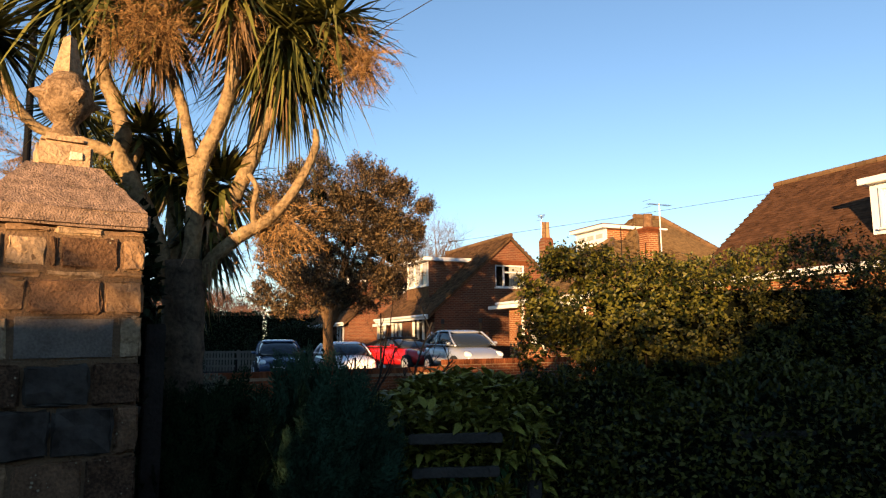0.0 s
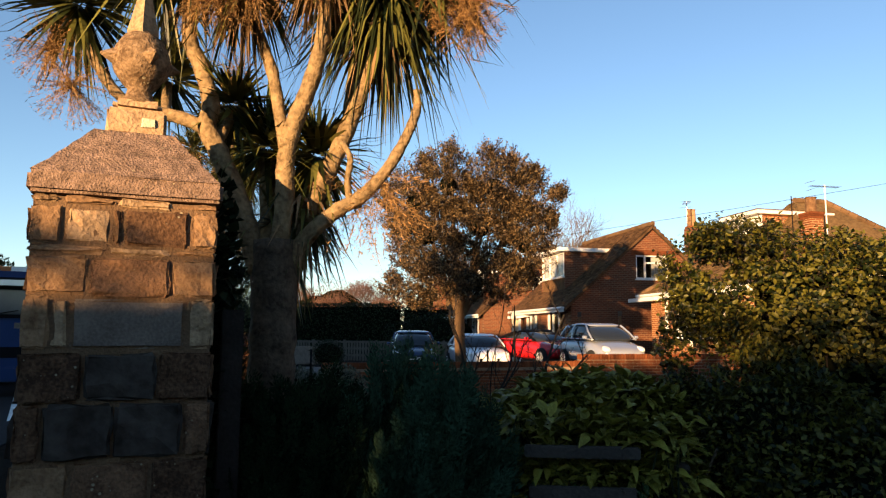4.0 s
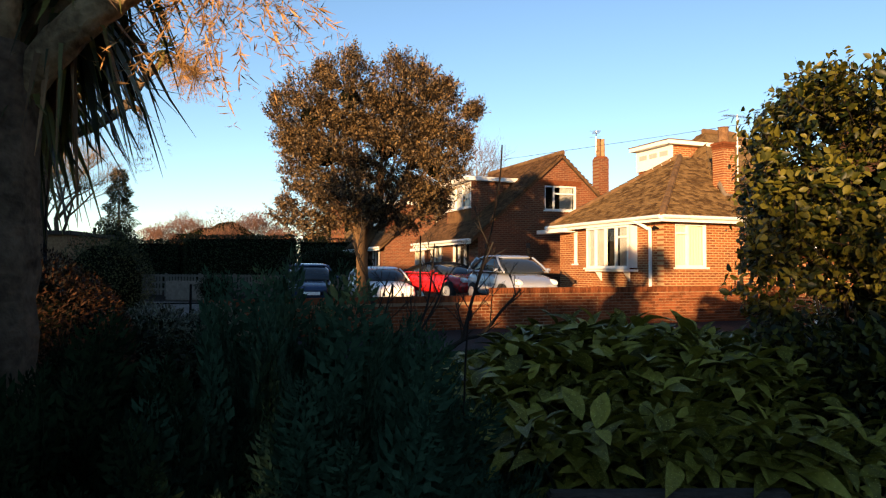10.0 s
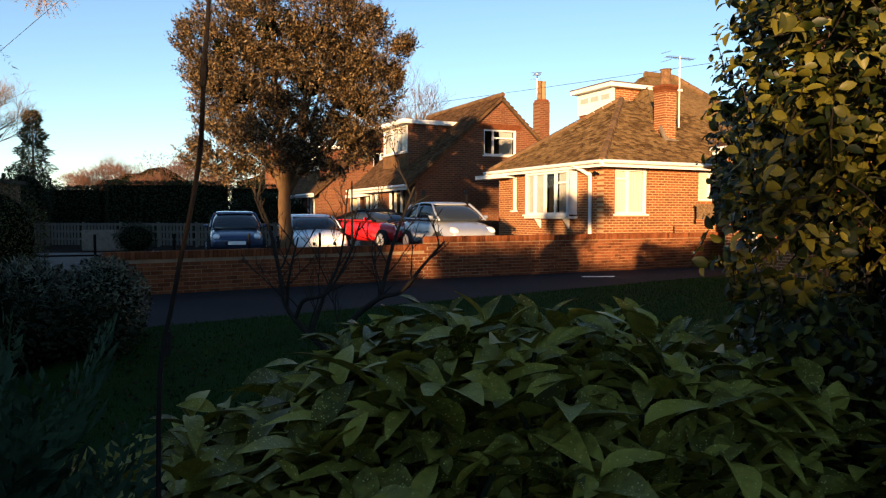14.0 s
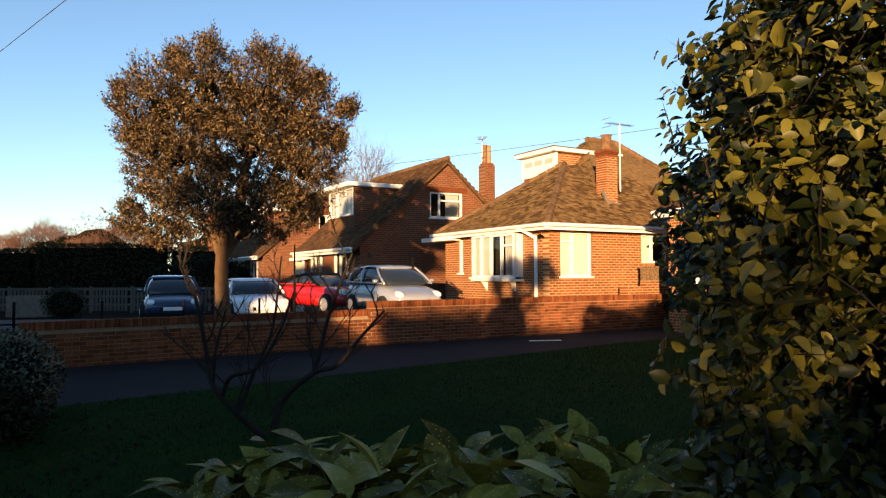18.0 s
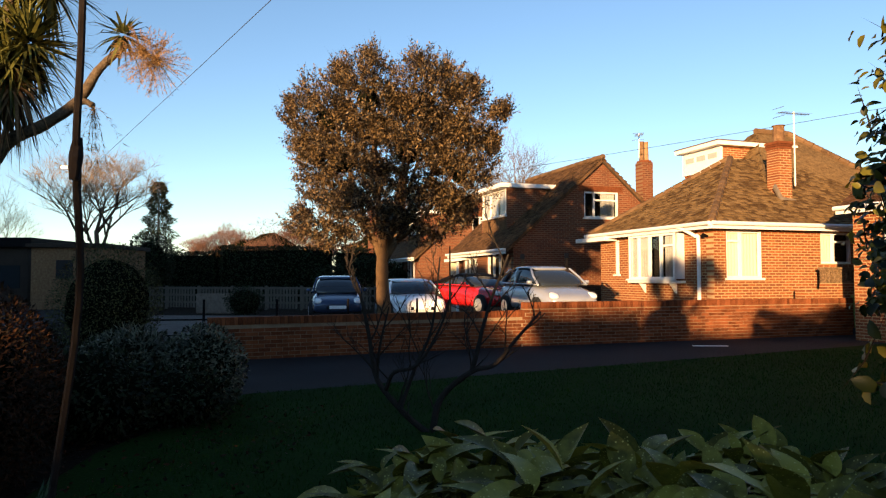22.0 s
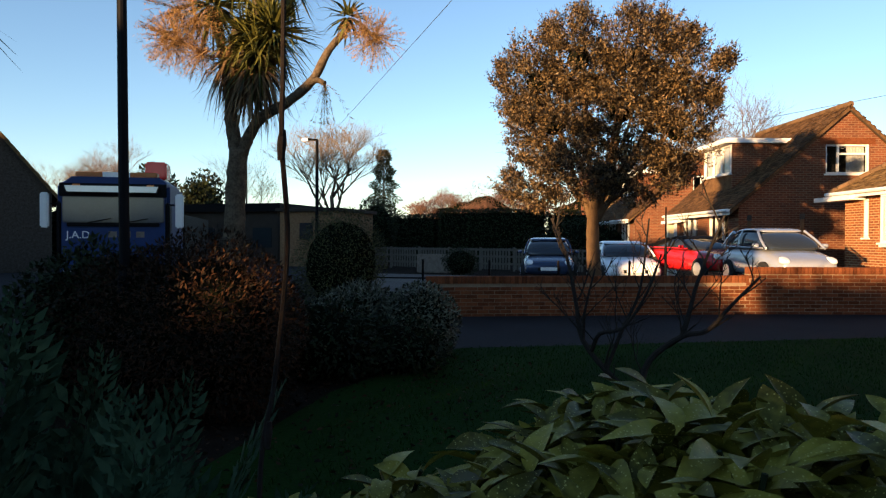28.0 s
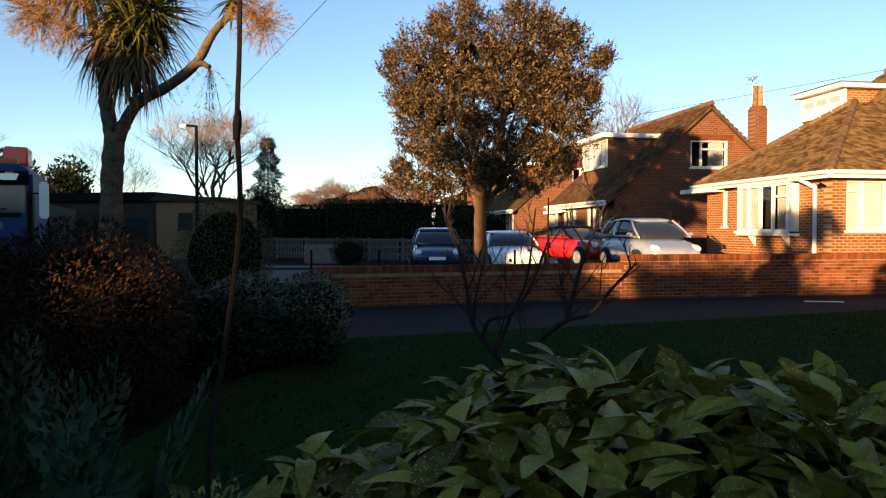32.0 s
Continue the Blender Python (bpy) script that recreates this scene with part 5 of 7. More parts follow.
aucuba()
cane = thing("cane", "thin dark bent dead cane rising from the laurel", "cane", pose(0.19, 2.7, 0))
part("stalk", tube(bmesh.new(), smooth_line([(-0.04, 0.06, 0.0), (-0.03, 0.03, 0.8), (-0.018, 0.0, 1.26), (0.0, 0.0, 1.39), (0.035, -0.03, 1.52), (0.05, -0.06, 1.61), (0.058, -0.07, 1.67), (0.062, -0.075, 1.74)], 5),
                   [0.003 - 0.00003 * k for k in range(36)], 6), M["bark_dark"], cane)
for z, r in ((1.61, 0.0042), (1.34, 0.0041), (0.95, 0.0044)):
    x = 0.05 if z > 1.5 else -0.007 if z > 1.2 else -0.027
    y = -0.06 if z > 1.5 else 0.0 if z > 1.2 else 0.02
    part("node", tube(bmesh.new(), [(x - 0.001, y, z - 0.014), (x - 0.0004, y, z - 0.005), (x, y, z), (x + 0.0004, y, z + 0.005), (x + 0.001, y, z + 0.012)], [0.0028, r * 0.88, r, r * 0.88, 0.0026], 8), M["bark_dark"], cane)


# ---- fence ----
fence = thing("rail_fence", "weathered grey timber rail fence buried in shrubs", "fence", pose(0, 2.5, 0, 0, 0, 2))
for z, x0, x1 in ((0.745, 0.36, 0.84), (0.925, 0.34, 0.86), (0.745, 2.2, 2.75), (0.9, 2.2, 2.75)):
    part("rail", slab(x0, -0.02, z, x1, 0.02, z + 0.055, 0.006), M["timber"], fence)
for x in (1.02, 2.6):
    part("post", slab(x, 0.06, 0, x + 0.07, 0.13, 0.9, 0.008), M["timber"], fence)


# ---- feathery conifers ----
def conifer(name, label, centre, radii, n, spray, material):
    """A spreading bush of flat feathery sprays."""
    t = thing(name, label, "shrub", pose(centre[0], centre[1], 0))
    p, d = crown_points(n, (0, 0, centre[2]), radii, shell=0.55, lump=0.14, scale=4.5)
    keep = p[:, 2] > 0.05
    p, d = p[keep], d[keep]
    n = len(p)
    axis = unit(d * 0.4 + RNG.normal(size=(n, 3)) * 0.2 + [0, 0, 1.0])
    side = unit(np.cross(axis, RNG.normal(size=(n, 3))))
    flat = np.cross(axis, side)
    feet, ways, sizes, ups = [], [], [], []
    length = spray * RNG.uniform(0.65, 1.35, n)
    for k in range(13):
        f = k / 12
        for s in (-1, 1):
            q = p + axis * (length * (f + 0.02 * s) * 0.94)[:, None] + flat * (length * 0.1 * f * f)[:, None]
            w = unit(axis + side * s * (0.95 - 0.45 * f) + flat * 0.15)
            reach = length * (0.26 * math.sin(math.pi * (0.3 + 0.62 * f)) + 0.03) * RNG.uniform(0.8, 1.2, n)
            for m, turn in ((0, 0.0), (1, 0.75), (2, -0.75), (3, 0.65), (4, -0.65), (5, 0.0)):
                feet.append(q + w * (reach * m / 6)[:, None])
                ways.append(unit(w + np.cross(flat, w) * turn + RNG.normal(size=(n, 3)) * 0.06))
                sizes.append(reach * (0.5 if turn == 0.0 else 0.36) + 0.003)
                ups.append(flat)
    me = leaf_mesh("sprays", np.concatenate(feet), np.concatenate(ways), np.concatenate(sizes), 0.36, material, np.concatenate(ups), 0.1, 0.05)
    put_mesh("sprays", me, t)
    # near-black solid gives the gaps between sprays their shade
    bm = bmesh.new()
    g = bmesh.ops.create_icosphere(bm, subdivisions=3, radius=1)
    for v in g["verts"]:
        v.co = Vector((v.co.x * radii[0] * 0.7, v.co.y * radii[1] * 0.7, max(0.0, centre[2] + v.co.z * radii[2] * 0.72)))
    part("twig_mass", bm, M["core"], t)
    return t


conifer("blue_conifer", "feathery blue-green conifer bush in deep shade", (-0.2, 2.55, 0.6), (0.44, 0.4, 0.58), 900, 0.24, M["conifer"])
conifer("dark_conifer", "feathery juniper bush, coloured dark for deep shade", (-0.72, 2.3, 0.55), (0.5, 0.34, 0.56), 700, 0.22, M["juniper"])
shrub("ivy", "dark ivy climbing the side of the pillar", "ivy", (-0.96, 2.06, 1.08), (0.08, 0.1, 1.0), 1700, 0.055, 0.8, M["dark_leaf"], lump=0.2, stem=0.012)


# ---- cordyline trees ----
def blades(t, name, heads, material, n=90, length=0.62, wide=0.036, seed=1, down=0.25, up_bias=0.15, label=""):
    """Long sword leaves bent in an arc, radiating from each head."""
    rnd = np.random.default_rng(seed)
    V, F = [], []
    for hx, hy, hz, s in heads:
        m = int(n * s * 1.7)
        d = unit(rnd.normal(size=(m, 3)) + [0, 0, up_bias])
        L = length * s * rnd.uniform(0.75, 1.15, m)
        side = unit(np.cross(d, [0, 0, 1.0]) + rnd.normal(size=(m, 3)) * 0.15)
        base = np.array((hx, hy, hz)) + d * 0.04
        seg = 4
        for k in range(seg + 1):
            f = k / seg
            c = base + d * (L * f)[:, None] - np.array((0, 0, 1.0)) * (down * L * f * f * rnd.uniform(0.6, 1.4, m))[:, None]
            w = wide * (0.55 + 0.45 * math.sin(math.pi * min(1, f + 0.25))) * (1 - f ** 3) * 0.5 + 0.0005
            V.append((c - side * w, c + side * w))
        vv = np.stack([np.stack(p, 1) for p in V[-(seg + 1):]], 1).reshape(-1, 3)
        F.append(vv)
        del V[:]
    allv = np.concatenate(F)
    nb = len(allv) // 10
    k = np.arange(nb)[:, None] * 10
    fs = np.concatenate([k + [2 * j, 2 * j + 1, 2 * j + 3, 2 * j + 2] for j in range(4)])
    me = mesh_of(name, allv, fs, material)
    return put_mesh(name, me, t, None, label)


def panicle(t, at, size, seed, hang=0.3, n=26, label="dry branching flower stalk"):
    """A fluffy dried flower head of many thin beaded stalks."""
    rnd = np.random.default_rng(seed)
    feet, ways, sizes = [], [], []
    d = unit(rnd.normal(size=(n, 3)) + [0, 0, -hang])
    for k in range(14):
        f = (k + 1) / 14
        q = np.array(at) + d * (size * f) - np.array((0, 0, 1)) * (hang * 0.35 * size * f * f)
        for _ in range(4):
            feet.append(q)
            ways.append(unit(d * 0.5 + rnd.normal(size=(n, 3)) * 0.8))
            sizes.append(np.full(n, size * 0.105) * rnd.uniform(0.6, 1.2, n))
    for k in range(6):
        f = k / 6
        feet.append(np.array(at) + d * (size * f) - np.array((0, 0, 1)) * (hang * 0.35 * size * f * f))
        ways.append(d)
        sizes.append(np.full(n, size * 0.2))
    me = leaf_mesh("flower_stalk", np.concatenate(feet), np.concatenate(ways), np.concatenate(sizes), 0.1, M["panicle"])
    return tagged(put_mesh("flower_stalk", me, t, None, label), kind="stuff")


def limb(t, name, pts, r0, r1, material, label=""):
    line = smooth_line(pts, 6)
    n = len(line)
    rnd = random.Random(n * 7 + int(pts[0][0] * 100))
    radii = [(r0 + (r1 - r0) * k / (n - 1)) * rnd.uniform(0.93, 1.08) for k in range(n)]
    return part(name, tube(bmesh.new(), line, radii, 10), material, t, label, True)


def big_cordyline():
    o = Vector((-0.93, 2.58, 0))
    t = thing("cabbage_tree", "large branching cabbage palm with sunlit limbs and spiky heads", "palm tree", pose(*o))

    def rel(*pts):
        return [tuple(Vector(p) - o) for p in pts]

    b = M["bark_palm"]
    # trunk takes the shade-darkened bark, the limbs the sunlit one
    limb(t, "trunk", [(0.0, 0, 0), (0.005, 0, 0.6), *rel((-0.92, 2.57, 1.3), (-0.92, 2.57, 1.65), (-0.93, 2.57, 1.95))], 0.118, 0.112, M["bark_palm_shaded"])
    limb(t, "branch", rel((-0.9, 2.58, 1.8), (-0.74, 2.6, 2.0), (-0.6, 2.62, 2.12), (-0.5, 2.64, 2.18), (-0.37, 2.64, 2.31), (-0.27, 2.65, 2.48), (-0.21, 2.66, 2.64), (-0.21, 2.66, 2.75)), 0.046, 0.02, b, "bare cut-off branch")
    limb(t, "branch", rel((-0.99, 2.56, 1.78), (-1.1, 2.52, 2.13), (-1.22, 2.5, 2.41), (-1.28, 2.48, 2.54), (-1.26, 2.47, 2.66), (-1.31, 2.45, 2.85), (-1.37, 2.42, 3.01), (-1.36, 2.4, 3.3), (-1.34, 2.4, 3.5)), 0.058, 0.032, b)
    limb(t, "branch", rel((-1.27, 2.48, 2.52), (-1.39, 2.46, 2.58), (-1.57, 2.44, 2.63), (-1.73, 2.4, 2.7), (-1.88, 2.38, 2.91), (-1.97, 2.36, 3.17)), 0.036, 0.024, b)
    limb(t, "branch", rel((-0.91, 2.56, 1.8), (-0.87, 2.54, 2.12), (-0.86, 2.52, 2.38), (-0.82, 2.5, 2.53), (-0.72, 2.46, 2.74), (-0.65, 2.42, 2.95), (-0.63, 2.4, 3.17), (-0.64, 2.4, 3.48)), 0.052, 0.034, b)
    limb(t, "branch", rel((-0.86, 2.5, 2.42), (-0.91, 2.52, 2.64), (-0.96, 2.54, 2.84), (-1.07, 2.56, 3.12), (-1.12, 2.5, 3.4)), 0.034, 0.028, b)
    limb(t, "branch", rel((-0.9, 2.62, 1.85), (-0.76, 2.7, 2.2), (-0.64, 2.72, 2.48), (-0.56, 2.74, 2.71), (-0.49, 2.75, 2.94), (-0.42, 2.75, 3.15), (-0.38, 2.75, 3.32)), 0.052, 0.034, b)
    limb(t, "branch", rel((-0.6, 2.74, 2.62), (-0.585, 2.78, 2.92), (-0.53, 2.8, 3.13), (-0.54, 2.8, 3.4)), 0.036, 0.03, b)
    limb(t, "branch", rel((-0.4, 2.75, 3.2), (-0.25, 2.72, 3.32), (-0.14, 2.7, 3.42)), 0.03, 0.026, b)
    limb(t, "branch", rel((-0.55, 2.64, 2.14), (-0.55, 2.58, 2.26), (-0.52, 2.52, 2.36), (-0.56, 2.5, 2.44)), 0.02, 0.014, b, "short knobbly side shoot")
    limb(t, "branch", rel((-1.0, 2.66, 1.9), (-1.05, 2.75, 2.2), (-1.07, 2.76, 2.46)), 0.045, 0.04, b)
    limb(t, "branch", rel((-0.9, 2.68, 1.95), (-0.83, 2.78, 2.2), (-0.8, 2.8, 2.42)), 0.045, 0.04, b)
    limb(t, "branch", rel((-1.24, 2.5, 2.45), (-1.22, 2.57, 2.58), (-1.2, 2.6, 2.68)), 0.032, 0.03, b)
    limb(t, "branch", rel((-1.5, 2.46, 2.61), (-1.62, 2.65, 2.75), (-1.7, 2.78, 2.9)), 0.028, 0.026, b)

    def head(x, y, z, size, n, length, seed, **more):
        blades(t, "leaf_head", [(*rel((x, y, z))[0], size)], M["blade"], n, length, 0.03, seed, **more)

    head(-1.97, 2.36, 3.2, 0.9, 120, 0.44, 1)
    head(-1.6, 2.45, 3.5, 1.0, 110, 0.55, 2)
    head(-1.34, 2.42, 3.52, 1.0, 110, 0.55, 3)
    head(-1.1, 2.5, 3.45, 1.0, 110, 0.52, 4)
    head(-0.65, 2.4, 3.52, 1.0, 130, 0.52, 5)
    head(-0.4, 2.75, 3.38, 1.0, 230, 0.58, 6, down=0.5, up_bias=-0.1)
    head(-0.13, 2.7, 3.43, 0.9, 150, 0.52, 7, down=0.4)
    head(-0.55, 2.8, 3.42, 1.0, 130, 0.52, 8, down=0.4)
    head(-1.07, 2.76, 2.5, 0.9, 130, 0.5, 9, down=0.2)
    head(-0.8, 2.82, 2.46, 0.95, 150, 0.42, 10, down=0.25)
    head(-1.2, 2.62, 2.7, 0.75, 90, 0.42, 11, down=0.2)
    head(-1.7, 2.8, 2.94, 0.75, 100, 0.44, 12, down=0.2)
    head(-0.85, 2.78, 2.16, 0.8, 80, 0.36, 13, down=0.6, up_bias=-0.9)
    head(-1.0, 2.8, 2.05, 0.7, 70, 0.5, 14, down=0.45, up_bias=-0.7)
    for k, (x, y, z, n) in enumerate(((-0.64, 2.42, 3.4, 80), (-1.12, 2.5, 3.36, 70), (-0.42, 2.74, 3.2, 60), (-0.85, 2.76, 2.2, 50))):
        blades(t, "dead_leaves", [(*rel((x, y, z))[0], 0.75)], M["dead"], n, 0.42, 0.026, 21 + k, 0.6, -0.9, "hanging dry brown leaves")
    for k, (x, y, z, s, n) in enumerate(((-2.08, 2.3, 2.95, 0.2, 90), (-1.9, 2.25, 2.72, 0.2, 90), (-1.08, 2.2, 3.22, 0.24, 130), (-0.95, 2.2, 3.14, 0.2, 90), (-1.2, 2.2, 3.1, 0.18, 70), (-0.62, 2.34, 3.28, 0.2, 110),
                                         (0.1, 2.6, 3.2, 0.22, 130), (0.06, 2.6, 3.1, 0.2, 110), (-0.08, 2.58, 3.24, 0.18, 80), (-1.16, 2.56, 2.86, 0.14, 60))):
        panicle(t, rel((x, y, z))[0], s, 40 + k, n=n)
    for k, (x, y, z, s) in enumerate(((-0.42, 2.68, 2.3, 0.3), (-0.36, 2.66, 2.2, 0.26), (-0.5, 2.7, 2.16, 0.28))):
        panicle(t, rel((x, y, z))[0], s, 60 + k, hang=0.9, n=22, label="drooping bare flower stalk")
    return t


big_cordyline()


def far_cordyline():
    o = Vector((-4.27, 8.26, 0))
    t = thing("cabbage_tree", "forked cabbage palm with tan flower plumes in low sun", "palm tree", pose(*o))

    def rel(*pts):
        return [(x - o.x, dy, z) for x, dy, z in pts]

    # whole palm in the shade-darkened bark
    b = M["bark_palm_shaded"]
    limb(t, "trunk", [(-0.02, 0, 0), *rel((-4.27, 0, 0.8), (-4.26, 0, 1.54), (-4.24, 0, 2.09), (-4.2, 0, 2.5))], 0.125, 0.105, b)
    limb(t, "branch", rel((-4.22, 0, 2.42), (-4.29, 0, 2.75), (-4.31, 0, 3.0), (-4.28, 0, 3.48), (-4.2, 0, 3.9)), 0.082, 0.05, b)
    limb(t, "branch", rel((-4.3, 0, 3.2), (-4.5, 0.1, 3.6), (-4.68, 0.15, 4.0)), 0.05, 0.042, b)
    limb(t, "branch", rel((-4.28, 0, 3.3), (-4.1, 0.1, 3.7), (-4.05, 0.15, 4.3)), 0.05, 0.042, b)
    limb(t, "branch", rel((-4.16, 0, 2.45), (-4.06, 0, 2.64), (-3.9, 0, 2.82), (-3.59, 0, 2.95), (-3.28, 0, 3.16), (-3.1, 0, 3.43), (-2.92, 0, 3.6), (-2.84, 0, 3.66)), 0.07, 0.028, b)
    limb(t, "branch", rel((-3.36, 0, 3.1), (-3.2, -0.05, 3.14), (-3.08, -0.1, 3.09)), 0.032, 0.026, b)
    for k, (x, dy, z, sz, n, ln) in enumerate(((-3.95, 0, 3.5, 1.0, 150, 0.6), (-3.8, 0.05, 3.72, 1.0, 130, 0.6), (-4.1, 0, 3.72, 0.9, 90, 0.55), (-4.68, 0.15, 4.15, 1.0, 110, 0.6), (-4.05, 0.15, 4.45, 1.0, 110, 0.6), (-2.86, 0, 3.76, 0.5, 60, 0.62),
                                               (-4.4, 0.2, 4.6, 1.0, 90, 0.6), (-3.7, 0.2, 4.3, 0.9, 90, 0.6))):
        blades(t, "leaf_head", [(*rel((x, dy, z))[0], sz)], M["blade"], n, ln, 0.032, 70 + k, 0.3)
    for k, (x, z, n) in enumerate(((-4.05, 3.3, 90), (-4.3, 3.45, 80), (-3.85, 3.3, 50))):
        blades(t, "dead_leaves", [(*rel((x, -0.05, z))[0], 0.8)], M["dead"], n, 0.55, 0.03, 90 + k, 0.6, -1.0, "hanging dry brown leaves")
    for k, (x, dy, z, sz) in enumerate(((-5.0, -0.2, 3.75, 0.32), (-4.75, -0.3, 3.62, 0.34), (-4.5, -0.25, 3.5, 0.3), (-4.6, -0.2, 3.85, 0.32), (-5.05, 0, 4.1, 0.34), (-2.55, 0, 3.52, 0.3), (-2.68, 0, 3.6, 0.26))):
        panicle(t, rel((x, dy, z))[0], sz, 100 + k, n=100)
    panicle(t, rel((-3.07, -0.1, 3.08))[0], 0.36, 120, hang=2.2, n=16, label="drooping bare flower stalk")
    return t


far_cordyline()


# ---- evergreen street tree behind the wall ----
def holm_oak():
    t = thing("holm_oak", "rounded bronze-green evergreen tree with a pale sunlit trunk", "tree", pose(-1.78, 16.75, 0))
    limb(t, "trunk", [(0.0, 0, 0), (0.02, 0, 0.6), (-0.03, 0, 1.4), (-0.02, 0, 2.2), (0.1, 0, 3.2)], 0.17, 0.1, M["bark_lit"])
    # crown masses: across, depth, height, and their radii
    lobes = [(-1.25, 0.1, 4.95, 0.9, 0.9, 0.95), (-0.3, -0.2, 5.3, 0.8, 0.9, 1.0), (0.85, 0.0, 5.2, 0.95, 0.95, 1.0), (1.65, 0.1, 4.8, 0.75, 0.8, 0.95), (-0.85, 0.0, 4.0, 1.1, 1.1, 0.85), (-1.45, 0.2, 4.2, 0.5, 0.7, 0.7),
             (0.5, 0.3, 4.3, 1.1, 1.2, 1.1), (1.6, 0.1, 3.8, 0.75, 0.8, 0.95), (-1.25, -0.1, 2.75, 0.8, 0.9, 0.62), (-0.35, -0.4, 2.9, 0.85, 0.9, 0.66), (0.9, 0.1, 2.9, 0.85, 0.9, 0.62), (1.55, 0.2, 3.05, 0.45, 0.6, 0.5)]
    wisps = [(-0.95, 0, 5.85, 0.22, 0.3, 0.4), (-0.3, 0, 6.1, 0.26, 0.3, 0.42), (0.8, 0, 6.1, 0.36, 0.4, 0.36), (1.35, 0, 5.85, 0.3, 0.3, 0.3), (1.9, 0, 5.55, 0.24, 0.3, 0.3), (2.5, 0, 4.95, 0.26, 0.3, 0.2),
             (-2.05, 0, 5.05, 0.24, 0.3, 0.36), (2.3, 0.1, 4.3, 0.2, 0.3, 0.3)]
    for k, (x, y, z, rx, ry, rz) in enumerate(lobes[:8] + wisps[:6]):
        limb(t, "bough", [(0.02, 0, 1.7 + 0.06 * k), (x * 0.45, y * 0.5, 1.6 + 0.45 * (z - 1.4)), (x * 0.85, y, z - 0.15), (x * 1.02, y, z + rz * 0.4)], 0.06 if k < 8 else 0.035, 0.012, M["bark_lit"])
    P, D = [], []
    for x, y, z, rx, ry, rz in lobes:
        n = int(450 * (rx * ry + ry * rz + rx * rz))
        p, d = crown_points(n, (x, y, z), (rx, ry, rz), shell=0.5, lump=0.22, scale=6.0)
        P.append(p)
        D.append(d)
    for x, y, z, rx, ry, rz in wisps:
        p, d = crown_points(110, (x, y, z + 0.08), (rx, ry, rz), shell=1.0, lump=0.1, scale=6.0)
        P.append(p)
        D.append(unit(d * 0.5 + [x * 0.15, 0, 0.8]))
    p, d = np.concatenate(P), np.concatenate(D)
    keep = (lumps(p, 1.0, 5.5) + 0.5 * lumps(p, 1.0, 12) > -0.32) & (p[:, 2] > 2.05)
    p, d = p[keep], d[keep]
    n = len(p)
    # leafy sprigs: a thin twig with leaves along it
    way = unit(d * 0.7 + RNG.normal(size=(n, 3)) * 0.45 + [0, 0, 0.55])
    length = RNG.uniform(0.14, 0.34, n)
    feet, ways = [], []
    for k in range(13):
        f = k / 12
        feet.append(p + way * (length * (f - 0.3))[:, None] + RNG.normal(size=(n, 3)) * 0.02)
        ways.append(unit(way * 0.45 + RNG.normal(size=(n, 3)) * 0.65))
    feet, ways = np.concatenate(feet), np.concatenate(ways)
    put_mesh("crown", leaf_mesh("crown", feet, ways, RNG.uniform(0.045, 0.085, len(feet)), 0.44, M["holly"]), t)
    put_mesh("twig_layer", leaf_mesh("twig_layer", p - way * 0.25, way, length + 0.3, 0.02, M["bark_dark"]), t, None, "thin dark twigs")
    # small near-black solids stand in for shade inside the crown
    for x, y, z, rx, ry, rz in lobes[:8]:
        bm = bmesh.new()
        g = bmesh.ops.create_icosphere(bm, subdivisions=2, radius=1)
        for vtx in g["verts"]:
            c = np.array([vtx.co * 0.27]) * np.array((rx, ry, rz))
            c *= (1 + lumps(c + np.array((x, y, z)), 0.16, 5.0))[:, None]
            vtx.co = Vector(c[0]) + Vector((x, y, z))
        part("twig_mass", bm, M["core"], t)
    return t


holm_oak()


# ---- parked cars ----
def loft(sections, ring):
    """A closed hull through cross-sections (y, foot, top, half width at the foot, half width at the top)."""
    vs, fs = [], []
    for y, z0, z1, w0, w1 in sections:
        for k in range(ring):
            a = 2 * math.pi * (k + 0.5) / ring
            cx, cz = math.cos(a), math.sin(a)
            f = 0.5 + 0.5 * math.copysign(abs(cz) ** 0.5, cz)
            vs.append(((w0 + (w1 - w0) * f) * math.copysign(abs(cx) ** 0.4, cx), y, z0 + (z1 - z0) * f))
    for i in range(len(sections) - 1):
        for k in range(ring):
            k2 = (k + 1) % ring
            fs.append((i * ring + k, i * ring + k2, (i + 1) * ring + k2, (i + 1) * ring + k))
    fs.append(tuple(range(ring))[::-1])
    fs.append(tuple((len(sections) - 1) * ring + k for k in range(ring)))
    return vs, fs


def hull(name, sections, material, parent, label="", ring=12):
    ob = put_mesh(name, mesh_of(name, *loft(sections, ring), material, True), parent, None, label)
    sub = ob.modifiers.new("round", "SUBSURF")
    sub.levels = sub.render_levels = 2
    return ob


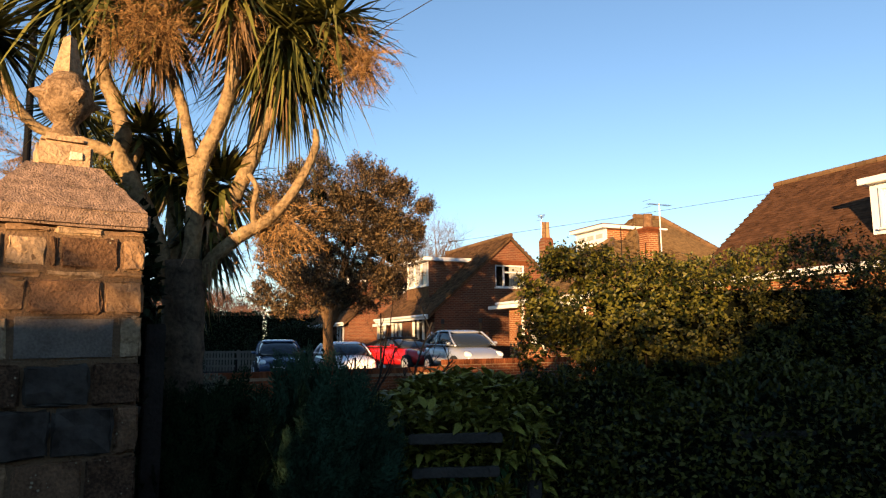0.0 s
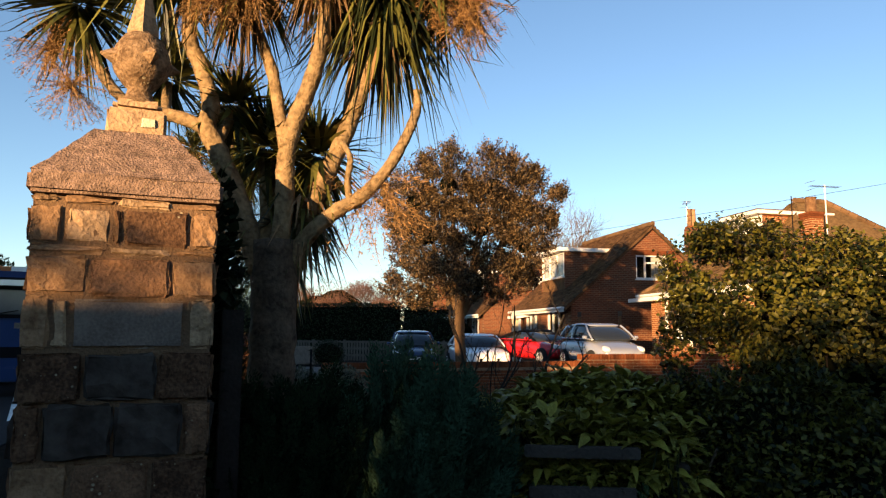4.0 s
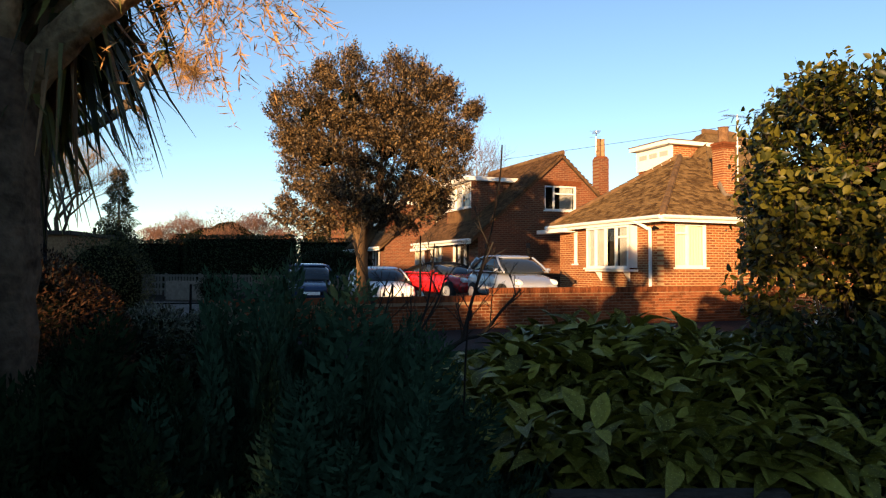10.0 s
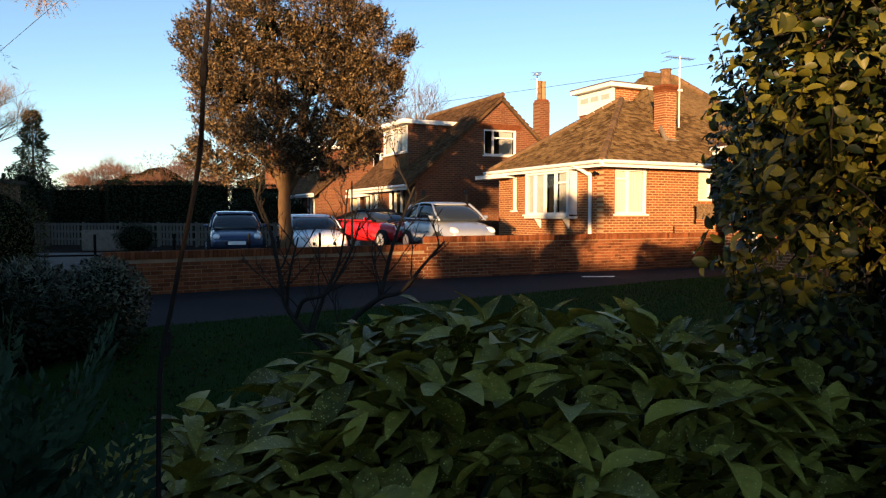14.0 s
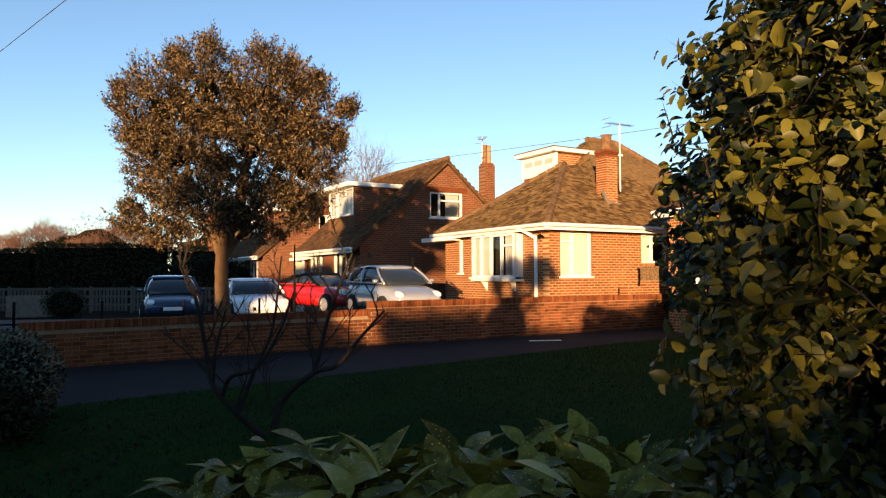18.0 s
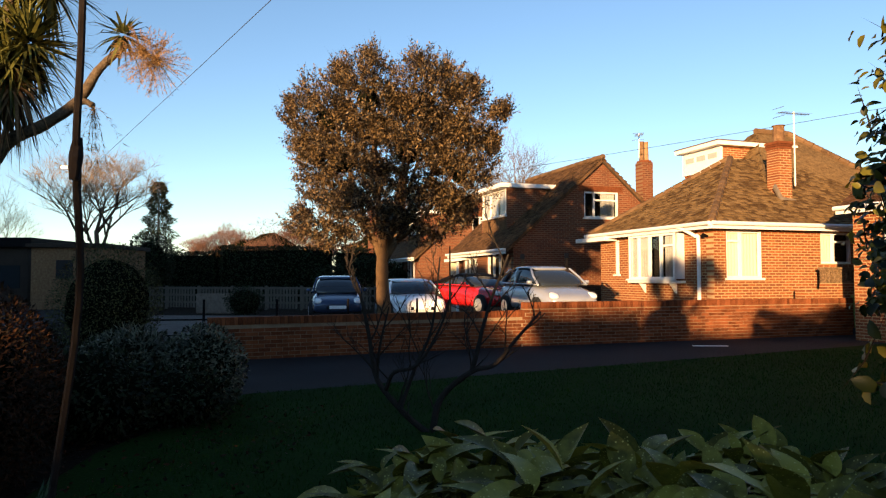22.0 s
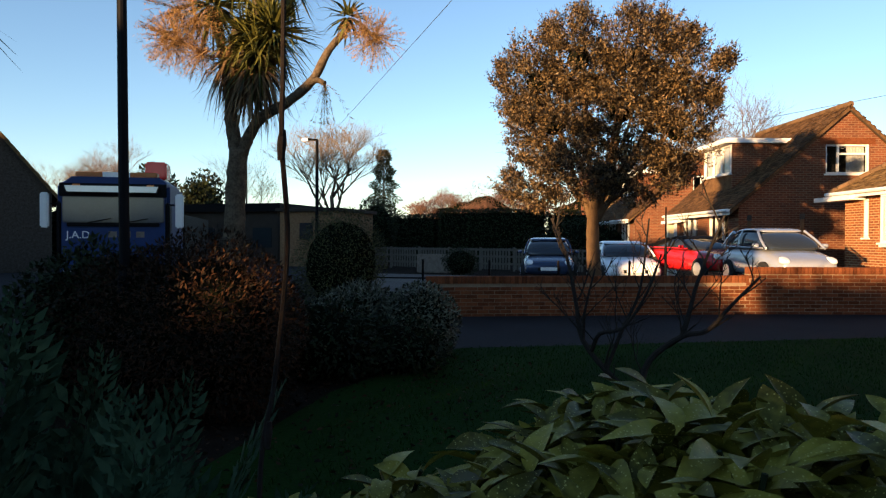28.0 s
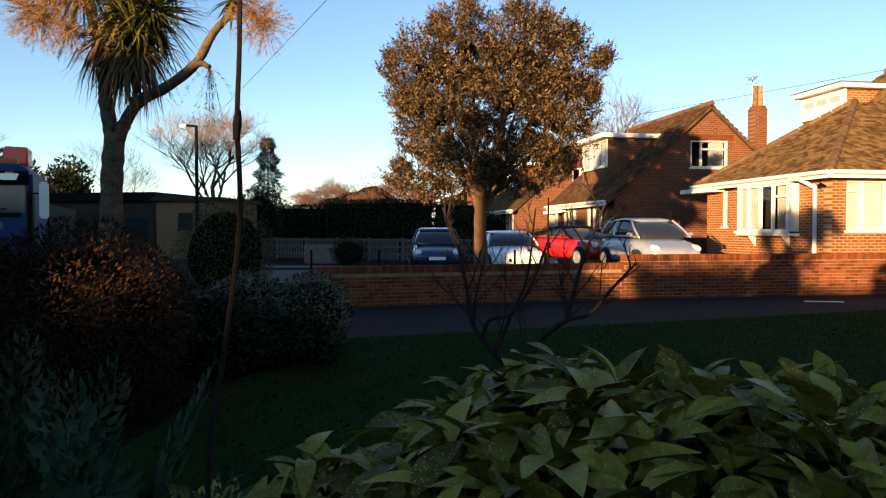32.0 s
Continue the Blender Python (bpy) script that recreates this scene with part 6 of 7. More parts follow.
def car(name, label, m, paint, length=3.8, width=1.68, height=1.48, hood=0.95, tail=0.35, top=None, belt=0.92):
    """A parked car, its nose towards local -y."""
    t = thing(name, label, "car", m, "parked cars")
    L, W, H = length / 2, width / 2, height
    hull("body", [(-L, 0.4, 0.58, W * 0.7, W * 0.66), (-L + 0.06, 0.28, 0.68, W * 0.86, W * 0.8), (-L + 0.3, 0.22, 0.78, W * 0.97, W * 0.9), (-L + hood, 0.2, belt, W, W * 0.93), (0.1, 0.2, belt + 0.03, W, W * 0.94),
                  (L - 0.4, 0.22, belt + 0.05, W * 0.99, W * 0.93), (L - 0.08, 0.3, belt, W * 0.92, W * 0.86), (L, 0.4, 0.78, W * 0.82, W * 0.78)], paint, t)
    w0, r0, r1, w1 = -L + hood - 0.05, -L + hood + 0.68, L - tail - 0.45, L - 0.1
    bw, rw, bt = W * 0.9, W * 0.72, belt - 0.02
    hull("glazing", [(w0, bt - 0.04, bt + 0.03, bw * 0.96, bw * 0.92), (w0 + 0.32, bt - 0.04, bt + (H - bt) * 0.55, bw, bw * 0.84), (r0, bt - 0.04, H - 0.05, bw, rw), ((r0 + r1) / 2, bt - 0.04, H - 0.015, bw, rw),
                     (r1, bt - 0.04, H - 0.06, bw * 0.98, rw * 0.97), (w1 - 0.12, bt - 0.04, bt + (H - bt) * 0.4, bw * 0.95, bw * 0.82), (w1, bt - 0.04, bt + 0.05, bw * 0.92, bw * 0.85)], M["glass"], t, "dark car windows")
    roof = M["black"] if top == "soft" else paint
    hull("roof", [(r0 - 0.1, H - 0.13, H - 0.07, rw * 0.97, rw * 0.9), (r0 + 0.1, H - 0.09, H - 0.005, rw * 1.02, rw * 0.9), ((r0 + r1) / 2, H - 0.07, H + 0.012, rw * 1.03, rw * 0.9), (r1 - 0.1, H - 0.1, H - 0.015, rw * 1.02, rw * 0.9),
                  (r1 + 0.12, H - 0.2, H - 0.12, rw, rw * 0.9)], roof, t, "black fabric roof" if top == "soft" else "")
    mid = (r0 + r1) / 2 + 0.1
    for s in (-1, 1):
        for a, b, r in (((s * bw * 0.98, w0 + 0.03, bt + 0.02), (s * rw * 1.0, r0 - 0.02, H - 0.08), 0.03), ((s * bw * 1.0, mid, bt + 0.02), (s * rw * 1.02, mid, H - 0.06), 0.03), ((s * bw * 0.95, w1 - 0.1, bt + 0.04), (s * rw * 0.99, r1, H - 0.1), 0.06)):
            part("pillar", tube(bmesh.new(), [a, Vector(a).lerp(Vector(b), 0.5) + Vector((s * 0.025, 0, 0.0)), b], r, 6), roof, t)
        part("sill_line", tube(bmesh.new(), [(s * bw * 1.01, w0 + 0.15, bt + 0.03), (s * bw * 1.02, mid, bt + 0.05), (s * bw * 0.99, w1 - 0.2, bt + 0.06)], 0.02, 6), paint, t)
        hull("mirror", [(w0 + 0.2, belt + 0.03, belt + 0.1, 0.05, 0.05), (w0 + 0.26, belt + 0.01, belt + 0.13, 0.09, 0.08), (w0 + 0.34, belt + 0.03, belt + 0.11, 0.07, 0.06)], paint, t, ring=8).location.x = s * (W + 0.04)
        hull("headlight", [(-L + 0.02, 0.6, 0.66, 0.06, 0.05), (-L + 0.1, 0.57, 0.71, 0.14, 0.12), (-L + 0.3, 0.64, 0.78, 0.1, 0.08)], M["lamp_glass"], t, "clear headlight", ring=8).location.x = s * W * 0.68
        for y in (-L + 0.7, L - 0.68):
            ty = part("wheel", tube(bmesh.new(), [(s * (W - 0.17), y, 0.31), (s * (W - 0.14), y, 0.31), (s * (W + 0.0), y, 0.31), (s * (W + 0.02), y, 0.31)], [0.27, 0.31, 0.31, 0.27], 20), M["rubber"], t)
            part("rim", tube(bmesh.new(), [(s * (W - 0.01), y, 0.31), (s * (W + 0.028), y, 0.31)], [0.2, 0.19], 14), M["alloy"], ty)
    part("grille", slab(-0.38, -L - 0.004, 0.38, 0.38, -L + 0.08, 0.54, 0.03), M["black"], t)
    part("number_plate", slab(-0.26, -L - 0.022, 0.42, 0.26, -L - 0.008, 0.52, 0.004), M["plate"], t)
    return t


car("car", "silver five-door hatchback parked beside the bungalow, sunlit bonnet", pose(1.95, 20.9, 0.42, 0, 0, 22), M["car_silver"], 3.3, 1.56, 1.42, 0.72, tail=0.15)
car("car", "red roadster with a black fabric roof parked by the house", pose(0.15, 23.9, 0.42, 0, 0, 34), M["car_red"], 3.8, 1.68, 1.24, 1.25, tail=0.75, top="soft", belt=0.86)
car("car", "white coupe parked on the forecourt", pose(-2.2, 24.9, 0.14, 0, 0, 18), M["car_white"], 4.0, 1.8, 1.36, 1.1, tail=0.4, belt=0.9)
car("car", "dark blue hatchback parked nose to the wall", pose(-4.75, 25.4, 0.14, 0, 0, 14), M["car_blue"], 4.0, 1.76, 1.46, 0.95, tail=0.2)


# ---- lorry waiting in the street ----
def lorry():
    t = thing("lorry", "dark blue lorry with a pale windscreen and roof beacons", "lorry", pose(-11.4, 13.3, 0, 0, 0, 34) @ Matrix.Scale(0.92, 4))
    b = M["truck_blue"]
    part("cab", slab(-1.22, 0.0, 0.55, 1.22, 2.1, 2.95, 0.08), b, t)
    part("dashboard", slab(-1.0, -0.045, 1.93, 1.0, -0.02, 2.02, 0.01), M["black"], t, "black wiper cowl")
    for x in (-0.55, 0.25):
        part("wiper", tube(bmesh.new(), [(x, -0.05, 2.02), (x + 0.5, -0.05, 2.12)], 0.012, 5), M["black"], t)
    for s in (-1, 1):
        part("corner_deflector", slab(s * 1.17 - 0.05, -0.04, 0.95, s * 1.17 + 0.05, 0.3, 2.5, 0.03), M["black"], t)
        part("marker_lamp", slab(s * 0.8 - 0.08, -0.045, 2.86, s * 0.8 + 0.08, -0.03, 2.91), M["orange"], t)
    part("windscreen", slab(-1.1, -0.03, 2.02, 1.1, 0.01, 2.62, 0.02), M["screen_glass"], t, "broad grey windscreen")
    part("header_panel", slab(-1.16, -0.035, 2.625, 1.16, -0.002, 2.93, 0.01), M["black"], t, "black panel over the windscreen")
    part("sun_visor", prism(bmesh.new(), [(-0.95, 2.72), (0.95, 2.72), (1.0, 2.86), (-1.0, 2.86)], -0.2, -0.04), M["car_silver"], t, "pale silver sun visor")
    part("roof_fairing", prism(bmesh.new(), [(-1.15, 2.95), (1.15, 2.95), (0.95, 3.1), (-0.95, 3.1)], 0.2, 1.6), b, t)
    bar = part("beacon_bar", slab(-0.9, 0.25, 3.1, 0.9, 0.5, 3.22, 0.02), M["orange"], t, "amber beacon bar")
    part("beacon", slab(-0.3, 0.23, 3.1, 0.3, 0.24, 3.22), M["white"], bar)
    part("crane", slab(0.5, 0.9, 3.1, 1.0, 1.5, 3.55, 0.04), M["car_red"], t, "folded red loader crane")
    for s in (-1, 1):
        part("mirror", slab(s * 1.45 - 0.09, -0.12, 1.9, s * 1.45 + 0.09, 0.0, 2.7, 0.03), M["white"], t)
        part("mirror_arm", tube(bmesh.new(), [(s * 1.2, 0.05, 2.45), (s * 1.45, -0.02, 2.45)], 0.02, 6), M["black"], t)
        part("headlight", slab(s * 0.9 - 0.2, -0.02, 0.72, s * 0.9 + 0.2, 0.05, 0.92, 0.02), M["lamp_glass"], t)
        for y in (0.9, 4.6, 6.0):
            ty = part("wheel", tube(bmesh.new(), [(s * 0.85, y, 0.5), (s * 1.2, y, 0.5)], 0.5, 20), M["rubber"], t)
            part("rim", tube(bmesh.new(), [(s * 1.1, y, 0.5), (s * 1.215, y, 0.5)], 0.26, 12), M["steel"], ty)
    part("bumper", slab(-1.22, -0.1, 0.4, 1.22, 0.05, 0.75, 0.04), b, t)
    part("grille", slab(-0.8, -0.015, 0.95, 0.8, 0.02, 1.25, 0.02), M["black"], t)
    part("chassis", slab(-0.5, 2.1, 0.6, 0.5, 8.0, 0.9), M["black"], t)
    part("body_skip", prism(bmesh.new(), [(-1.2, 0.95), (1.2, 0.95), (1.2, 2.3), (-1.2, 2.3)], 2.5, 8.0), M["black"], t, "dark tipper body")
    for x, y in ((0.9, 2.3), (0.6, 2.35)):
        part("exhaust_pipe", tube(bmesh.new(), [(x, y, 0.9), (x, y, 2.7)], 0.1, 10), M["steel"], t)
    txt = bpy.data.curves.new("lettering", "FONT")
    txt.body, txt.size, txt.extrude = "J.A.D", 0.24, 0.004
    ob = new("lettering", txt)
    ob.parent = t
    ob.matrix_basis = pose(-1.02, -0.008, 1.66, 90, 0, 0)
    txt.materials.append(M["white"])
    for k in range(3):
        part("letter_bar", slab(-0.12 + k * 0.3, -0.008, 1.68, 0.06 + k * 0.3, -0.002, 1.82), M["stone_pale"], t, "unreadable pale letters")
    return t


lorry()


# ---- street columns and wires ----
def column(name, label, at, h, r, arm=0.0, lean=0.0):
    t = thing(name, label, "lamp post", pose(*at, 0, lean, 0))
    part("pole", tube(bmesh.new(), [(0, 0, 0), (0, 0, 1.2), (0, 0, 1.25), (0, 0, h)], [r * 1.4, r * 1.4, r, r * 0.8], 12), M["black"], t)
    if arm:
        part("arm", tube(bmesh.new(), [(0, 0, h), (-arm, 0, h + 0.05)], r * 0.6, 8), M["black"], t)
        part("lantern", slab(-arm - 0.35, -0.1, h - 0.02, -arm, 0.1, h + 0.1, 0.03), M["steel"], t)
    return t


column("lamp_post", "plain black street pole beside the garden", (-4.02, 6.55, 0), 7.0, 0.044, lean=-0.6)
column("street_lamp", "slim street lamp on the far pavement", (-17.7, 31.5, 0), 6.4, 0.09, 0.5)
column("street_lamp", "slim pale street lamp far down the road", (-33, 46, 0), 6.5, 0.07, 0.6)


def wire(a, b, sag, r=0.009):
    a, b = Vector(a), Vector(b)
    pts = [a.lerp(b, k / 12) - Vector((0, 0, sag * 4 * (k / 12) * (1 - k / 12))) for k in range(13)]
    w = part("overhead_wire", tube(bmesh.new(), pts, r, 5), M["wire"])
    return tagged(w, "thin black overhead telephone wire", "wire")


wire((-30, 50, 8.0), (10.8, -2.6, 7.5), 0.05)
wire((0.8, 31.4, 6.0), (22.0, 22.0, 8.0), 0.1)


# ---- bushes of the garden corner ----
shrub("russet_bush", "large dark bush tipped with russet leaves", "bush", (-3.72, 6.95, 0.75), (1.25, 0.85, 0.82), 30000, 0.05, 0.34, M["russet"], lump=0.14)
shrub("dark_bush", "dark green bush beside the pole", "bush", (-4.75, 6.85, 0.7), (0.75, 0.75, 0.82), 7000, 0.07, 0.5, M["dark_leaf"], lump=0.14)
shrub("variegated_bush", "pale variegated bush at the lawn edge", "bush", (-3.0, 10.4, 0.45), (0.5, 0.5, 0.52), 5200, 0.055, 0.5, M["varieg"], lump=0.1)
shrub("variegated_bush", "grey-green spiky bush at the lawn edge", "bush", (-3.85, 10.3, 0.44), (0.62, 0.55, 0.48), 4200, 0.1, 0.22, M["varieg"], lump=0.14)
shrub("low_bush", "low dark green bush on the soil bed", "bush", (-2.95, 9.3, 0.28), (0.75, 0.5, 0.33), 3000, 0.06, 0.5, M["dark_leaf"])
shrub("low_bush", "low dark green bush on the soil bed", "bush", (-3.6, 8.7, 0.4), (0.9, 0.6, 0.5), 3600, 0.06, 0.5, M["dark_leaf"])
shrub("clipped_bush", "dome-shaped clipped green bush", "bush", (-7.1, 15.5, 1.0), (1.05, 1.0, 1.2), 12000, 0.055, 0.4, M["olive"], lump=0.05)
shrub("clipped_bush", "small rounded clipped bush on the green", "bush", (-9.6, 30.0, 0.55), (0.8, 0.8, 0.65), 2500, 0.08, 0.5, M["dark_leaf"], lump=0.05)


def bare_shrub():
    """A leafless spreading shrub on the lawn."""
    t = thing("bare_shrub", "leafless spreading shrub with grey twisted branches on the lawn", "shrub", pose(-0.1, 9.0, 0))
    rnd = random.Random(8)

    def grow(p, d, length, r, level):
        pts = [p]
        for k in range(5):
            d = (d + Vector((rnd.uniform(-1, 1), rnd.uniform(-1, 1), rnd.uniform(-0.25, 0.6))) * 0.2).normalized()
            pts.append(pts[-1] + d * length / 5)
        part(("limb", "branch", "twig", "twig")[level], tube(bmesh.new(), pts, [r * (1 - 0.11 * k) for k in range(6)], 6 if level < 2 else 4), M["bark_grey"], t)
        if level < 3:
            for k in range((5, 4, 3)[level]):
                q = pts[1 + (k + 1) % 5]
                a = rnd.uniform(0, 6.3)
                nd = (d * 0.8 + Vector((math.cos(a), math.sin(a) * 0.7, rnd.uniform(0.1, 0.8))) * 0.75).normalized()
                grow(q, nd, length * rnd.uniform(0.42, 0.66), r * 0.55, level + 1)

    def limb_along(pts, r0, r1, twigs):
        line = smooth_line(pts, 4)
        k = len(line)
        part("limb", tube(bmesh.new(), line, [1.35 * (r0 + (r1 - r0) * i / (k - 1)) for i in range(k)], 7), M["bark_grey"], t)
        for j in range(twigs):
            i = 2 + (j * (k - 3)) // max(1, twigs - 1)
            i = min(i, k - 2)
            d = (Vector(line[i + 1]) - Vector(line[i])).normalized()
            nd = (d * 0.8 + Vector((0.7 if j % 2 else -0.7, rnd.uniform(-0.5, 0.5), rnd.uniform(0.1, 0.6)))).normalized()
            grow(Vector(line[i]), nd, rnd.uniform(0.25, 0.5), r1 * 1.2, 1 + (j % 2))

    limb_along([(0, 0, 0), (-0.25, 0, 0.2), (-0.54, 0.05, 0.53), (-0.62, 0.1, 0.9), (-0.72, 0.12, 1.35), (-0.88, 0.12, 1.75)], 0.026, 0.009, 6)
    limb_along([(0.01, 0, 0.02), (0.1, 0, 0.37), (0.4, -0.05, 0.63), (0.62, -0.08, 0.7), (0.83, -0.1, 0.95), (1.06, -0.12, 1.21)], 0.027, 0.008, 7)
    limb_along([(0.4, -0.05, 0.63), (0.46, -0.02, 0.85), (0.52, 0.0, 1.1), (0.62, 0.04, 1.4), (0.76, 0.05, 1.76)], 0.02, 0.007, 7)
    limb_along([(-0.3, 0.0, 0.26), (-0.16, 0.1, 0.66), (0.0, 0.12, 1.04), (0.08, 0.14, 1.74)], 0.018, 0.006, 7)
    limb_along([(-0.45, 0.03, 0.43), (-0.35, -0.1, 0.62), (-0.12, -0.15, 0.7), (0.1, -0.2, 1.05), (0.22, -0.2, 1.4)], 0.018, 0.006, 6)
    limb_along([(-0.54, 0.05, 0.53), (-0.5, -0.05, 0.85), (-0.4, -0.1, 1.25)], 0.014, 0.006, 5)
    return t


bare_shrub()

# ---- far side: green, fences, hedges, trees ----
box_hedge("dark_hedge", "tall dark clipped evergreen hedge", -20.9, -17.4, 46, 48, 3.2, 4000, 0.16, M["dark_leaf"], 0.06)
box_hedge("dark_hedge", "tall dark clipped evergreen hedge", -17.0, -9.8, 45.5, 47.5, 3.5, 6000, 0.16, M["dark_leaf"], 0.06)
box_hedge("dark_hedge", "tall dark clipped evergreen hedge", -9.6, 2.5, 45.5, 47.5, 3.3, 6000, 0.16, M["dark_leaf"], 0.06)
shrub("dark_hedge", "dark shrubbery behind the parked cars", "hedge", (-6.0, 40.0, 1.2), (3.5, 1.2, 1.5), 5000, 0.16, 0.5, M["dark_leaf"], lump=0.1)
shrub("dark_yew", "dark spreading evergreen below a bare tree", "tree", (-19.6, 41.5, 1.9), (1.5, 1.4, 2.1), 7000, 0.18, 0.4, M["dark_leaf"], lump=0.2, scale=1.6)
for k in range(9):
    p = Vector((-17.5, 36.0, 0)).lerp(Vector((-3.0, 33.0, 0)), k / 8)
    if k < 8:
        q = Vector((-17.5, 36.0, 0)).lerp(Vector((-3.0, 33.0, 0)), (k + 1) / 8)
        f = thing("fence_panel", "low grey timber fence panel by the green", "fence", look(p, q) @ pose(0, 0, 0, -90), "fence by the green")
        f.matrix_basis = Matrix.Translation(p) @ pose(0, 0, 0, 0, 0, math.degrees(math.atan2(q.y - p.y, q.x - p.x)))
        ln = (q - p).length
        part("post", slab(0, -0.05, 0, 0.1, 0.05, 1.15), M["timber_pale"], f)
        for z in (0.3, 0.65, 0.98):
            part("rail", slab(0.1, -0.03, z, ln, 0.03, z + 0.1), M["timber_pale"], f)
        for j in range(10):
            x = 0.12 + j * (ln - 0.2) / 10
            part("pale", slab(x, -0.05, 0.08, x + 0.11, -0.032, 1.1), M["timber_pale"], f)
tagged(part("white_bench", slab(-12.2, 31.2, 0.0, -10.6, 31.6, 0.85, 0.03), M["stone_pale"]), "pale low garden bench on the green", "bench")
iron = thing("iron_railing", "thin black iron railing beside the drive", "railing", pose(-7.5, 17.0, 0, 0, 0, 12))
for k in range(5):
    part("post", tube(bmesh.new(), [(k * 1.6, 0, 0), (k * 1.6, 0, 1.05)], 0.03, 6), M["black"], iron)
part("top_rail", tube(bmesh.new(), [(0, 0, 0.6), (6.4, 0, 0.6)], 0.02, 6), M["black"], iron)
part("low_rail", tube(bmesh.new(), [(0, 0, 0.25), (6.4, 0, 0.25)], 0.02, 6), M["black"], iron)
porch = thing("porch", "cream porch with white posts and a lean-to roof in low sun", "porch", pose(-0.75, 31.6, 0, 0, 0, AZ))
part("back_wall", slab(-0.2, 0.9, 0, 2.9, 1.1, 2.5), M["cream"], porch)
part("roof", prism(bmesh.new(), [(-0.4, 2.2), (3.1, 2.75), (3.1, 2.87), (-0.4, 2.32)], -0.2, 1.2), M["white"], porch)
for k in range(5):
    part("post", slab(-0.25 + 0.72 * k, -0.06, 0, -0.15 + 0.72 * k, 0.04, 2.2 + 0.11 * k, 0.01), M["white"], porch)
part("door", slab(1.5, 0.84, 0, 2.3, 0.895, 2.05, 0.01), M["dark"], porch, "dark front door")
shrub("dark_hedge", "dark tall shrubbery between the flint house and the street", "hedge", (-32.6, 30.0, 1.7), (2.4, 1.2, 2.2), 4000, 0.14, 0.5, M["dark_leaf"], lump=0.12)
for x, y, z in ((1.58, 26.4, 2.34), (3.08, 26.2, 2.37)):
    stub = thing("garden_stake", "short brown wooden stake with a pale top", "stake", pose(x, y, 0), "stakes in front of the house")
    part("shaft", slab(-0.05, -0.05, 0, 0.05, 0.05, z - 0.18, 0.008), M["bark_lit"], stub)
    part("cap", slab(-0.07, -0.07, z - 0.178, 0.07, 0.07, z, 0.01), M["timber"], stub)
column("garden_post", "thin dark metal post on the forecourt", (-0.69, 22.0, 0.14), 2.3, 0.025)
winter_tree("bare_tree", "broad bare winter tree with golden twigs", (-25.8, 46.5, 0), 17.4, 1.25, M["twig_pale"], 6, 0.3, 0.27, 5, 3, 0.5, 0.4)
winter_tree("bare_tree", "bare winter tree with dense fine twigs", (-45.4, 42, 0), 13.4, 1.0, M["twig"], 6, 0.24, 0.26, 6, 3, 0.52, 0.4)
winter_tree("bare_tree", "bare winter tree with dense fine twigs", (-39.5, 42, 0), 12.8, 1.0, M["twig"], 6, 0.22, 0.26, 7, 3, 0.52, 0.4)
winter_tree("bare_tree", "slim bare winter tree", (-28.2, 40, 0), 8.4, 1.1, M["twig_pale"], 5, 0.1, 0.32, 12, 3)
winter_tree("bare_tree", "bare tree behind the chalet house", (2.4, 47, 0), 15.6, 1.0, M["twig"], 6, 0.22, 0.28, 8, 3, 0.52, 0.4)
for k in range(7):
    x = -37 + k * 2.6
    winter_tree("bare_tree", "reddish bare trees of a distant copse", (x, 90 + (k % 3) * 4, 0), 10.5 + 2.2 * math.sin(k * 1.9), 0.9, M["twig_red"], 5, 0.25, 0.28, 30 + k, 4)
for k in range(4):
    winter_tree("bare_tree", "bare trees behind the evergreen", (-9 + k * 2.2, 62 + k, 0), 11.8 + (k % 2), 0.9, M["twig_red"], 5, 0.22, 0.28, 50 + k, 3)


def pine(at, h, r):
    t = thing("conifer_tree", "tall thin conifer against the pale sky", "tree", pose(*at))
    limb(t, "trunk", [(0, 0, 0), (0, 0, h * 0.5), (0, 0, h)], 0.16, 0.03, M["bark"])
    n = 9000
    z = RNG.random(n) ** 0.8
    tier = 0.75 + 0.25 * np.sin(z * 42)
    a = RNG.random(n) * 6.28
    rr = r * (1 - z * 0.85) * tier * RNG.random(n) ** 0.5
    p = np.stack([rr * np.cos(a), rr * np.sin(a), h * (0.12 + 0.88 * z)], 1)
    put_mesh("crown", leaf_mesh("crown", p, unit(np.stack([np.cos(a), np.sin(a), RNG.normal(size=n) * 0.4 - 0.1], 1)), RNG.uniform(0.15, 0.35, n), 0.2, M["olive"]), t)


shrub("copse", "dense reddish winter copse behind the row of houses", "trees", (-7.0, 60.0, 3.2), (6.5, 2.0, 4.2), 7000, 0.3, 0.25, M["twig_red"], lump=0.25, scale=0.9)
shrub("copse", "dense reddish winter copse beyond the green", "trees", (-30.0, 92.0, 3.6), (9.0, 2.5, 5.0), 6000, 0.4, 0.25, M["twig_red"], lump=0.25, scale=0.6)
pine((-24.0, 51.5, 0), 8.6, 2.5)
for k in range(3):
    shrub("dark_tree", "dark distant evergreen tree beyond the street", "tree", (-39.4 + k * 2.1, 43 + (k % 2) * 3, 3.0), (1.9, 1.6, (4.2, 3.6, 2.4)[k]), 2600, 0.35, 0.5, M["dark_leaf"], lump=0.2, scale=1.1, trunks=1)


